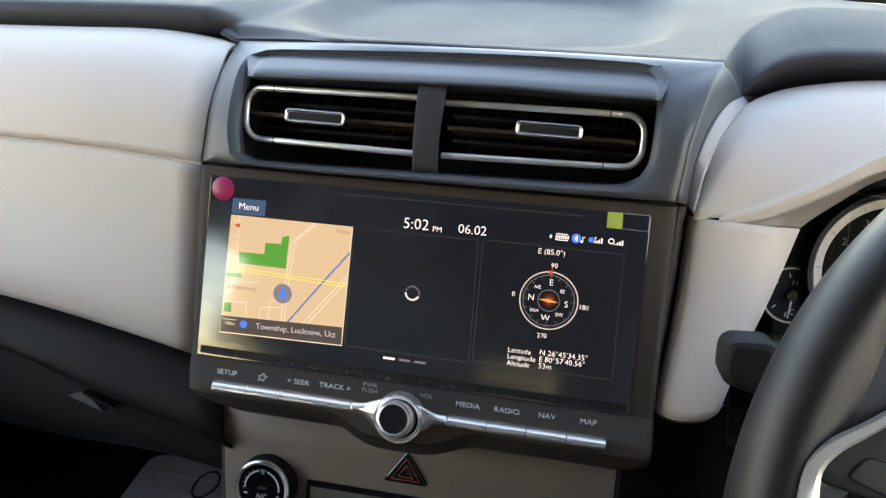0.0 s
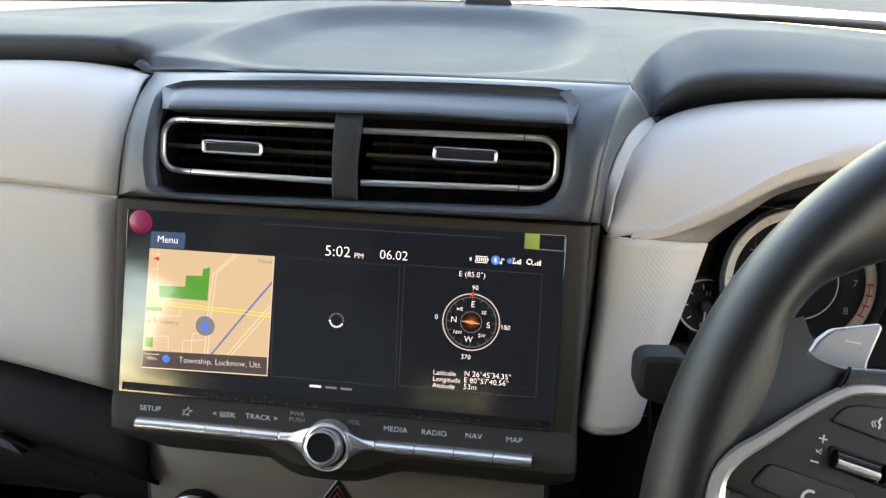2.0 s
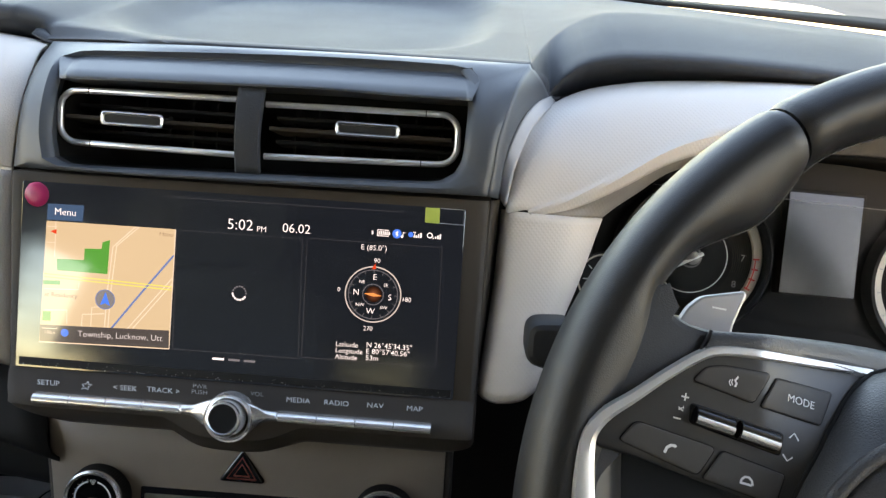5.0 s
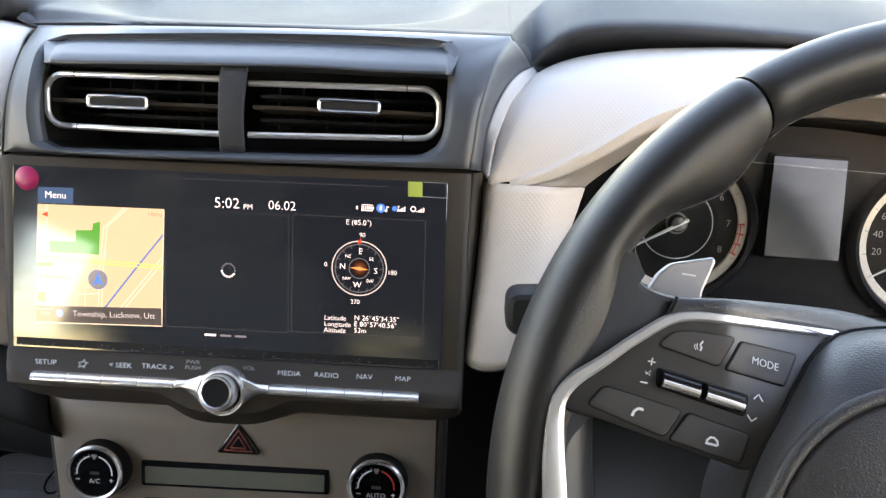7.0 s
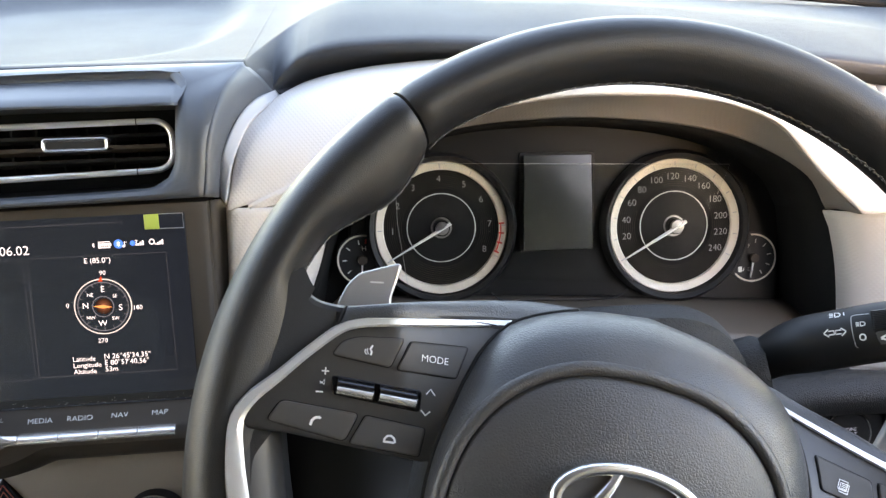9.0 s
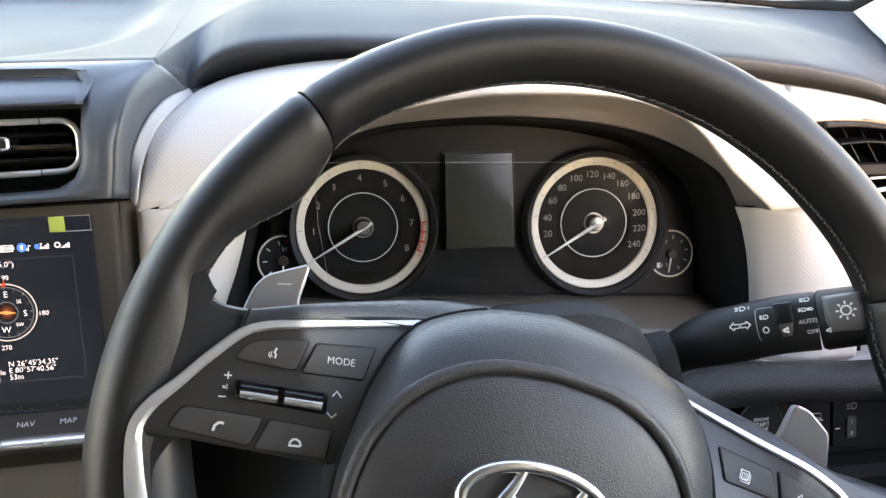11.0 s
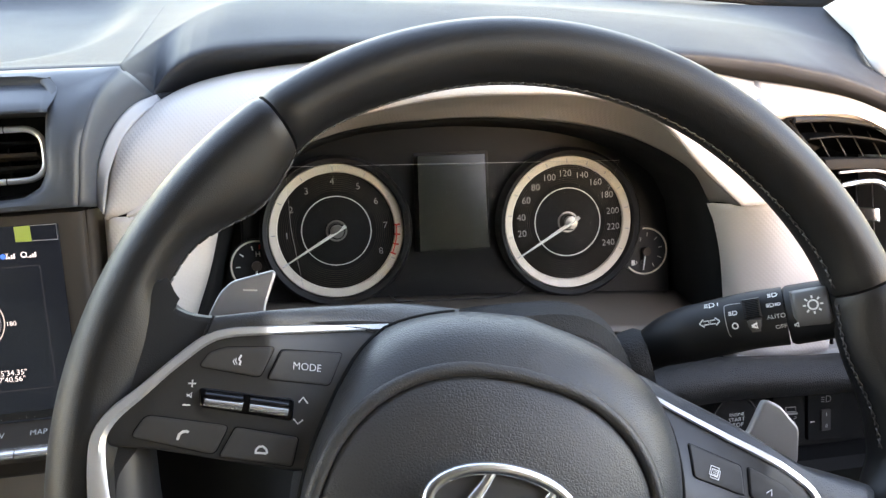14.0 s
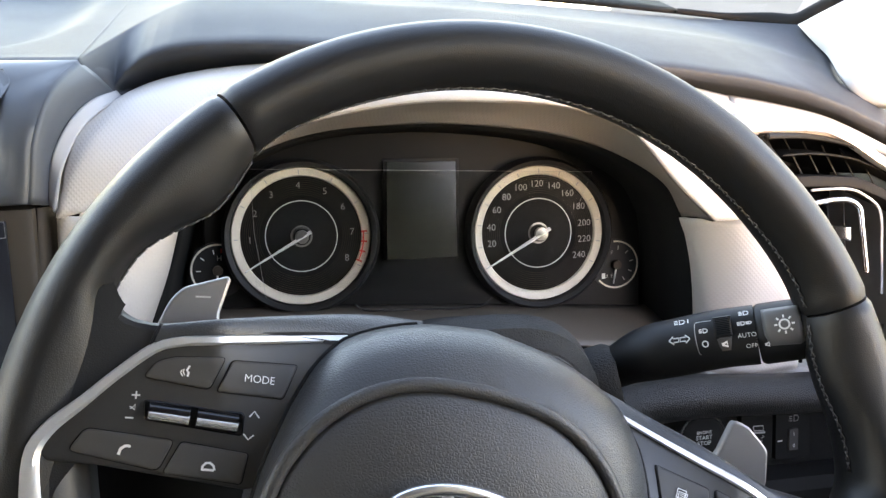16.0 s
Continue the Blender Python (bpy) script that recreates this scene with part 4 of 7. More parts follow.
        for i in range(7):
            x = inner + (outer - inner) * (i + 0.6) / 7.4
            part("vane", slab(loop([(0.052, zb + 0.001), (0.085, zb + 0.001), (0.085, zt - 0.001), (0.052, zt - 0.001)], 0.004, 4), x - 0.0008, x + 0.0008, 0.0003,
                              at=lambda p, q, h: (h, p, q)), VOID, v)
        tx = -0.0733 if side < 0 else 0.0738
        tz = 0.0862 if side < 0 else 0.0892
        tab = part("tab", slab(loop([(tx - 0.0192, tz - 0.0035), (tx + 0.0192, tz - 0.0038), (tx + 0.0192, tz + 0.0036), (tx - 0.0192, tz + 0.0040)], 0.0022), 0.0085, 0.028, 0.0012), CHROME, v, "chrome-edged slider")
        outline = loop([(tx - 0.0190, tz - 0.0033), (tx + 0.0190, tz - 0.0036), (tx + 0.0190, tz + 0.0034), (tx - 0.0190, tz + 0.0038)], 0.0022, 6)
        part("tab_rim", tube([(p.x, 0.0084, p.y) for p in outline], 0.00090, 10, closed=True), CHROME, tab, "bright chrome outline")
        part("tab_face", slab(loop([(tx - 0.0176, tz - 0.0022), (tx + 0.0176, tz - 0.0025), (tx + 0.0176, tz + 0.0022), (tx - 0.0176, tz + 0.0025)], 0.0014), 0.0081, 0.0095, 0.0003), BLACK, tab)


centre_fascia()


# ---- display unit ----
def head_unit():
    h = thing("display_unit", "charcoal centre display unit with touchscreen, shortcut keys and volume knob", "car display")
    # body: one section carried across, bent down round the knob
    def bulge(x):
        t = max(0.0, 1 - ((x - 0.003) / 0.046) ** 2)
        return t * t * (3 - 2 * t)

    rows = []
    xs = [-0.1462, -0.1462, -0.1455] + [-0.1438 + 0.2923 * i / 60 for i in range(61)] + [0.1510, 0.1525]
    for i, x in enumerate(xs):
        e = {0: 0.040, 1: 0.006, 2: 0.0012, len(xs) - 1: 0.010, len(xs) - 2: 0.002}.get(i, 0.0)
        g = bulge(x)
        t = max(0.0, (x + 0.143) / 0.2915)
        low = 0.010 * max(0.0, (-0.116 - x) / 0.030) ** 2 + 0.004 * max(0.0, (x - 0.13) / 0.02) ** 2
        rows.append([(x, 0.06, 0.0512 + 0.0012 * t), (x, 0.012 + e, 0.0512 + 0.0012 * t), (x, 0.0022 + e, 0.0500 + 0.0012 * t), (x, 0.0008 + e, 0.0475), (x, 0.0008 + e, -0.0735),
                     (x, 0.0 + e, -0.0745), (x, -0.0030 + e, -0.0760), (x, -0.0120 + e, -0.0835), (x, -0.0160 + e - 0.003 * g, -0.0880),
                     (x, -0.0165 + e - 0.003 * g, -0.0930 - 0.010 * g + low * 0.15), (x, -0.010 + e, -0.1020 - 0.0115 * g + low * 0.6), (x, 0.004 + e, -0.1085 - 0.008 * g + low), (x, 0.045, -0.118 + low)])
    rows = [[(x * (1 - 0.060 * max(0.0, min(1.0, (-0.0735 - z) / 0.0145)) - 0.03 * step(-0.090, -0.106, z)) if x < 0 else x, y, z) for x, y, z in r] for r in rows]
    part("housing", grid(rows), HOUSING, h)
    part("side_cheek", loft([[(0.1525, 0.008, 0.0515), (0.1500, 0.006, -0.01), (0.1440, 0.004, -0.075), (0.140, 0.006, -0.104)],
                             [(0.1570, 0.018, 0.0515), (0.1545, 0.016, -0.01), (0.1490, 0.012, -0.075), (0.144, 0.014, -0.104)],
                             [(0.1580, 0.055, 0.0515), (0.1555, 0.055, -0.01), (0.1500, 0.05, -0.075), (0.145, 0.05, -0.104)]], 16, 8), HOUSING, h, thick=0.001)
    # black block standing in for the shade under the housing
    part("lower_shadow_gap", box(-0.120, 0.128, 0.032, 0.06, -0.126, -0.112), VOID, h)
    screen = part("screen_glass", slab(loop([(-0.1410, -0.0735), (0.1377, -0.0735), (0.1377, 0.0455), (-0.1375, 0.0445)], 0.0015), 0.0, 0.0012, 0.0004), GLASS, h, "black glossy touchscreen, switched on")
    Y = -0.00010
    part("lower_border", flat([(-0.1385, -0.0720), (0.1360, -0.0720), (0.1362, -0.0672), (-0.1383, -0.0668)], -0.00012), BLACK, screen, "matt black lower border", smooth=False)

    def show(name, bm, material):
        return part(name, bm, material, screen, smooth=False)

    show("menu_key", flat([(-0.1218, 0.0212), (-0.0990, 0.0214), (-0.0984, 0.0315), (-0.1214, 0.0312)], Y), L_MENU)
    words("Menu", 0.0062, L_WHITE, facing(-0.1101, Y - 0.0002, 0.0264), screen)
    show("map_picture", flat([(-0.1255, -0.0565), (-0.0420, -0.0548), (-0.0403, 0.0208), (-0.1220, 0.0204)], Y), L_TAN)
    y1, y2, y3 = Y - 0.00008, Y - 0.00016, Y - 0.00024
    show("map_frame", stroke([(-0.1255, -0.0565), (-0.0420, -0.0548), (-0.0403, 0.0208)], 0.0006, y3), L_ROAD)
    show("park", flat([(-0.1147, -0.0102), (-0.0826, -0.0103), (-0.0815, 0.0111), (-0.0862, 0.0095), (-0.0867, 0.0052), (-0.0974, 0.0047), (-0.0977, -0.0025), (-0.1150, -0.0029)], y1), L_GREEN)
    show("park", flat([(-0.1234, -0.0197), (-0.1127, -0.0192), (-0.1128, -0.0166), (-0.1234, -0.0171)], y1), L_GREEN)
    show("park", flat([(-0.1237, -0.0427), (-0.1183, -0.0428), (-0.1183, -0.0365), (-0.1235, -0.0367)], y1), L_GREEN)
    for line, w in (([(-0.0655, 0.0206), (-0.0795, 0.0070), (-0.0822, -0.0190), (-0.0838, -0.0460)], 0.0006),
                    ([(-0.0632, 0.0206), (-0.0772, 0.0078), (-0.0800, -0.0190), (-0.0816, -0.0460)], 0.0006),
                    ([(-0.0690, -0.0440), (-0.0414, -0.0098)], 0.0006),
                    ([(-0.0660, -0.0440), (-0.0414, -0.0135)], 0.0006),
                    ([(-0.1229, -0.0360), (-0.1080, -0.0350), (-0.1078, -0.0440)], 0.0006),
                    ([(-0.0985, -0.0450), (-0.0980, -0.0370), (-0.0840, -0.0355)], 0.0006),
                    ([(-0.0925, -0.0450), (-0.0920, -0.0320), (-0.0840, -0.0310)], 0.0005),
                    ([(-0.1230, -0.0225), (-0.1010, -0.0215), (-0.1005, -0.0170)], 0.0005),
                    ([(-0.1160, 0.0205), (-0.1165, -0.0020)], 0.0005),
                    ([(-0.1218, 0.0170), (-0.1150, 0.0172)], 0.0004),
                    ([(-0.1221, 0.0070), (-0.1155, 0.0072)], 0.0004)):
        show("map_road", stroke(line, w, y1), L_ROAD)
    b = stroke([(-0.1232, -0.0128), (-0.0412, -0.0154)], 0.0006, y2)
    stroke([(-0.1232, -0.0147), (-0.0412, -0.0173)], 0.0006, y2, b)
    show("main_road", b, L_YELLOW)
    b = stroke([(-0.0408, 0.0046), (-0.0600, -0.0195), (-0.0850, -0.0520)], 0.0012, y2)
    show("canal", b, L_BLUE)
    show("cursor_disc", disc(-0.0836, -0.0264, 0.0062, y2), lit("lit_cursor_grey", (0.20, 0.21, 0.22), LIT))
    show("cursor_edge", ring(-0.0836, -0.0264, 0.0058, 0.0063, y3), L_BLUE)
    show("cursor", flat([(-0.0868, -0.0302), (-0.0836, -0.0288), (-0.0804, -0.0302), (-0.0834, -0.0216)], y3), L_CYAN)
    show("north_mark", flat([(-0.1195, 0.0140), (-0.1155, 0.0125), (-0.1155, 0.0156)], y2), L_RED)
    words("Hanu", 0.0042, L_BROWN, facing(-0.0460, y2, 0.0172), screen)
    words("at Residency", 0.0042, L_BROWN, facing(-0.1120, y2, -0.0258), screen)
    show("footer", flat([(-0.1251, -0.0560), (-0.0422, -0.0543), (-0.0424, -0.0430), (-0.1248, -0.0455)], y3), L_FOOT)
    words("Township, Lucknow, Utt", 0.0054, lit("lit_soft_white", (0.62, 0.62, 0.62), LIT), facing(-0.0735, y3 - 0.0002, -0.0490, 1.2), screen)
    show("footer_mark", disc(-0.1090, -0.0495, 0.0025, y3 - 0.0001, 20), L_CYAN)
    words("100m", 0.0032, L_ROAD, facing(-0.1186, y3 - 0.0002, -0.0500), screen)
    show("scale_bar", stroke([(-0.1235, -0.0466), (-0.1235, -0.0475), (-0.1140, -0.0473), (-0.1140, -0.0464)], 0.0004, y3 - 0.0001), L_ROAD)
    words("5:02", 0.0094, L_WHITE, facing(-0.0002, Y, 0.0262), screen, space=1.02)
    words("PM", 0.0048, L_WHITE, facing(0.0132, Y, 0.0245), screen)
    words("06.02", 0.0080, L_WHITE, facing(0.0348, Y, 0.0262), screen)
    # status marks
    b = stroke([(0.0810, 0.0268), (0.0824, 0.0282), (0.0818, 0.0288), (0.0818, 0.0262), (0.0824, 0.0268), (0.0810, 0.0282)], 0.0003, Y)
    show("link_mark", b, L_WHITE)
    b = stroke([(0.0848, 0.0258), (0.0916, 0.0258), (0.0916, 0.0294), (0.0848, 0.0294), (0.0848, 0.0256)], 0.0005, Y)
    stroke([(0.0920, 0.0268), (0.0920, 0.0284)], 0.0008, Y, b)
    for i in range(5):
        stroke([(0.0858 + i * 0.0012, 0.0265), (0.0858 + i * 0.0012, 0.0287)], 0.0007, Y, b)
    show("battery_mark", b, L_WHITE)
    show("phone_mark", disc(0.0967, 0.0277, 0.0028, Y, 20), L_CYAN)
    b = stroke([(0.0957, 0.0268), (0.0975, 0.0286), (0.0967, 0.0294), (0.0967, 0.0260), (0.0975, 0.0268), (0.0957, 0.0286)], 0.0004, Y - 0.0001)
    stroke([(0.1004, 0.0262), (0.1004, 0.0290), (0.1018, 0.0284)], 0.0005, Y, b)
    disc(0.0999, 0.0262, 0.0008, Y, 10, b)
    show("music_mark", b, L_WHITE)
    b = disc(0.1052, 0.0278, 0.0016, Y, 16)
    show("link_disc", b, L_CYAN)
    for x0 in (0.1072, 0.1190):
        b = bmesh.new()
        for i in range(4):
            stroke([(x0 + i * 0.0014, 0.0262), (x0 + i * 0.0014, 0.0268 + i * 0.0008)], 0.0009, Y, b)
        show("signal_mark", b, L_WHITE)
    b = stroke([(0.1066, 0.0294), (0.1082, 0.0294), (0.1074, 0.0284), (0.1074, 0.0264)], 0.0004, Y)
    ring(0.1168, 0.0281, 0.0012, 0.0018, Y, b, n=16)
    stroke([(0.1160, 0.0268), (0.1176, 0.0268)], 0.0006, Y, b)
    show("aerial_mark", b, L_WHITE)
    # widget frames
    for x0, x1, z0, z1 in ((-0.0398, 0.0388, -0.0545, 0.0205), (0.0418, 0.1248, -0.0535, 0.0212)):
        show("widget_frame", stroke([(x0, z0), (x1 + 0.001, z0), (x1, z1), (x0, z1), (x0, z0)], 0.00035, Y), L_LINE)
    show("title_line", stroke([(-0.05, 0.0405), (0.10, 0.0412)], 0.0003, Y), L_LINE)
    b = bmesh.new()
    for i in range(16):
        t = radians(i * 22.5)
        disc(0.001 + 0.0042 * math.cos(t), -0.0161 + 0.0042 * math.sin(t), 0.0006, Y, 8, b)
    show("waiting_ring", b, L_GREY)
    b = bmesh.new()
    for i in range(7):
        t = radians(190 + i * 22.5)
        disc(0.001 + 0.0042 * math.cos(t), -0.0161 + 0.0042 * math.sin(t), 0.0007, Y - 0.0001, 8, b)
    show("waiting_ring_bright", b, L_WHITE)
    for i, x in enumerate((-0.0106, -0.0006, 0.0092)):
        show("page_mark", stroke([(x - 0.0037, -0.0587), (x + 0.0037, -0.0587)], 0.0014, Y), L_GREY if i else L_WHITE)
    # compass
    cx, cz = 0.0842, -0.0108
    show("compass_ring", ring(cx, cz, 0.0168, 0.01755, Y), lit("lit_pale_grey", (0.55, 0.53, 0.50), LIT))
    show("compass_ring", ring(cx, cz, 0.0150, 0.0154, Y), L_GREY)
    show("compass_ring", ring(cx, cz, 0.0062, 0.0066, Y), L_GREY)
    b = bmesh.new()
    for i in range(16):
        t = radians(i * 22.5)
        stroke([(cx + 0.0130 * math.cos(t), cz + 0.0130 * math.sin(t)), (cx + 0.0150 * math.cos(t), cz + 0.0150 * math.sin(t))], 0.0003, Y, b)
    show("compass_ticks", b, L_GREY)
    show("compass_needle", flat([(cx - 0.0060, cz + 0.0004), (cx, cz - 0.0012), (cx + 0.0058, cz - 0.0006), (cx, cz + 0.0010)], Y - 0.0001), L_ORANGE)
    for rad, red in ((0.0050, 0.022), (0.0042, 0.05), (0.0031, 0.10), (0.0018, 0.19)):
        show("compass_glow", disc(cx + 0.0004, cz + 0.0002, rad, Y - 0.00006 * (0.0055 - rad) / 0.0055, 24), lit("lit_dim_orange", (red, red * 0.36, red * 0.18), LIT))
    show("heading_mark", flat([(cx - 0.0017, cz + 0.0158), (cx + 0.0005, cz + 0.0195), (cx + 0.0010, cz + 0.0158)], Y - 0.0001), L_RED)
    for s, dx, dz, z in (("E", 0.0006, 0.0108, 0.0052), ("W", -0.0010, -0.0106, 0.0052), ("N", -0.0105, 0.0008, 0.0052), ("S", 0.0105, -0.0012, 0.0052),
                         ("NE", -0.0072, 0.0075, 0.0030), ("SE", 0.0076, 0.0062, 0.0030), ("NW", -0.0078, -0.0068, 0.0030), ("SW", 0.0070, -0.0078, 0.0030),
                         ("90", 0.0014, 0.0210, 0.0040), ("180", 0.0208, -0.0018, 0.0040), ("270", -0.0020, -0.0215, 0.0040), ("0", -0.0212, 0.0016, 0.0040)):
        words(s, z, L_WHITE, facing(cx + dx, Y - 0.0002, cz + dz), screen)
    words("E (85.0°)", 0.0046, L_WHITE, facing(0.0832, Y, 0.0180), screen)
    for s, z in (("Latitude", -0.0434), ("Longitude", -0.0474), ("Altitude", -0.0514)):
        words(s, 0.0043, L_WHITE, facing(0.0627, Y, z), screen, align="LEFT")
    for s, z in (("N 26°45'34.35\"", -0.0426), ("E 80°57'40.56\"", -0.0466), ("53m", -0.0507)):
        words(s, 0.0046, L_WHITE, facing(0.0818, Y, z), screen, align="LEFT")
    # pieces of film and stickers on the glass
    single("round_sticker", lathe([(0.0077, -0.0002), (0.0076, 0.0004), (0.0066, 0.0012), (0.0045, 0.0018), (0.0020, 0.0021), (0.0004, 0.0021)], (-0.1284, 0.0, 0.0364)), RED_STICKER,
           "round crimson sticker stuck on the touchscreen corner", "sticker")
    single("paper_tab", slab([(0.1133, 0.0358), (0.1222, 0.0357), (0.1219, 0.0452), (0.1131, 0.0450)], -0.0005, 0.0002, 0.0001), GREEN_STICKER, "lime green paper tab on the touchscreen edge", "sticker")
    single("film_label", stroke([(0.1224, 0.0360), (0.1368, 0.0358), (0.1367, 0.0450), (0.1224, 0.0450)], 0.0004, -0.0003), GREYINK, "clear film label outline on the touchscreen edge", "sticker")
    b = bmesh.new()
    random.seed(5)
    for i in range(130):
        x = random.uniform(-0.139, 0.136)
        z = -0.0702 - 0.0018 * random.random() ** 0.6 * (1 if random.random() < 0.8 else -1.0)
        r = random.uniform(0.0001, 0.00028)
        disc(x, z, r, -0.0003, 6, b)
    tagged(single("dust_specks", b, GREYINK, "pale dust specks along the lower screen edge", "dust"), kind="stuff")

    def slant(x):
        m = Matrix()
        m[0][1] = -0.2 + 1.5 * x
        return m

    # shortcut keys: label row, silver key bars and the ring round the knob
    for s, x, y, z in (("SETUP", -0.1140, -0.0089, -0.0807), ("< SEEK", -0.0656, -0.0084, -0.0803), ("TRACK >", -0.0415, -0.0080, -0.0800), ("MEDIA", 0.0428, -0.0076, -0.0796),
                       ("RADIO", 0.0666, -0.0075, -0.0795), ("NAV", 0.0905, -0.0072, -0.0792), ("MAP", 0.1148, -0.0072, -0.0792)):
        words(s, 0.0051, WHITEINK, facing(x, y - 0.0009, z + 0.0009, 0, -48) @ slant(x), h, "key_label")
    for s, x, y, z in (("PWR", -0.0199, -0.0044, -0.0768), ("PUSH", -0.0190, -0.0074, -0.0795), ("VOL", 0.0166, -0.0060, -0.0782)):
        words(s, 0.0043, GREYINK, facing(x, y - 0.0009, z + 0.0009, 0, -48) @ slant(x), h, "key_label")
    star = []
    for i in range(12):
        t = radians(90 + i * 36)
        r = 0.0034 if i % 2 == 0 else 0.0015
        star.append((-0.0898 + r * math.cos(t), r * math.sin(t)))
    part("star_mark", stroke(star, 0.0005, 0, at=lambda a, c: (a, -0.0097 + 0.743 * c, -0.0797 + 0.669 * c)), WHITEINK, h, smooth=False)

    def bar(x0, x1, zl0, zl1, name="key_bar"):
        rows = []
        for x, z in ((x0, zl0), (x1, zl1)):
            rows.append([(x, -0.0130, z - 0.0028)] + [(x, -0.0170 - 0.0034 * math.cos(radians(t)) + 0.0010 * math.sin(radians(t)), z + 0.0029 * math.sin(radians(t))) for t in range(-90, 91, 18)] + [(x, -0.0130, z + 0.0028)])
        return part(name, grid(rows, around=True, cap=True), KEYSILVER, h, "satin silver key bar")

    L = [-0.1195, -0.0962, -0.0734, -0.0505, -0.0271]
    R = [0.0326, 0.0565, 0.0801, 0.1034, 0.1262]
    for a, b_ in list(zip(L, L[1:])) + list(zip(R, R[1:])):
        bar(a + 0.0003, b_ - 0.0003, -0.0872, -0.0872)
    # flared arms into the knob's ring
    kx, kz, ky = 0.0036, -0.0892, -0.0180
    for sgn, x0 in ((-1, -0.0268), (1, 0.0323)):
        a = [(x0, -0.0172, -0.0844), (x0 + (kx - x0) * 0.25, -0.0182, -0.0838), (x0 + (kx - x0) * 0.45, -0.0195, -0.0812), (kx + sgn * 0.0086, -0.0210, -0.0778)]
        b_ = [(x0, -0.0202, -0.0872), (x0 + (kx - x0) * 0.25, -0.0204, -0.0871), (x0 + (kx - x0) * 0.42, -0.0212, -0.0876), (kx + sgn * 0.0140, -0.0222, -0.0892)]
        c = [(x0, -0.0174, -0.0899), (x0 + (kx - x0) * 0.25, -0.0182, -0.0904), (x0 + (kx - x0) * 0.45, -0.0195, -0.0942), (kx + sgn * 0.0086, -0.0210, -0.1008)]
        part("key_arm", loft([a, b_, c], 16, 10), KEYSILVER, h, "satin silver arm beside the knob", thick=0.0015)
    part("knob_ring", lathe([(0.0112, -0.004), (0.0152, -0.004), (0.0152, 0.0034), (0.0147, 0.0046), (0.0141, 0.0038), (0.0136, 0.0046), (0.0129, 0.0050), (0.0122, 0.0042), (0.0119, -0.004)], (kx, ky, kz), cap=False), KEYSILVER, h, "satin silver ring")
    ax = Vector((-0.01, -1, 0.20)).normalized()
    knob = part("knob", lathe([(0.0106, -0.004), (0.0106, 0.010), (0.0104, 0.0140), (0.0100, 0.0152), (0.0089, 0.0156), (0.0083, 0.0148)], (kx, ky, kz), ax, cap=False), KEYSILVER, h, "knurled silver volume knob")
    part("knob_face", lathe([(0.0084, 0.0146), (0.0064, 0.0128), (0.0020, 0.0118), (0.0002, 0.0118)], (kx, ky, kz), ax), VOID, knob, "dished black face")
    kb = bmesh.new()
    e = ax.orthogonal().normalized()
    g = ax.cross(e)
    for i in range(60):
        t = 2 * math.pi * i / 60
        d = e * math.cos(t) + g * math.sin(t)
        tube([Vector((kx, ky, kz)) + d * 0.0106 + ax * 0.003, Vector((kx, ky, kz)) + d * 0.0105 + ax * 0.0130], 0.00035, 4, bm=kb)
    part("knurl", kb, SATIN, knob)


head_unit()


# ---- lower console with climate controls ----
def console_y(z):
    return 0.030 + (-0.115 - z) * 0.16


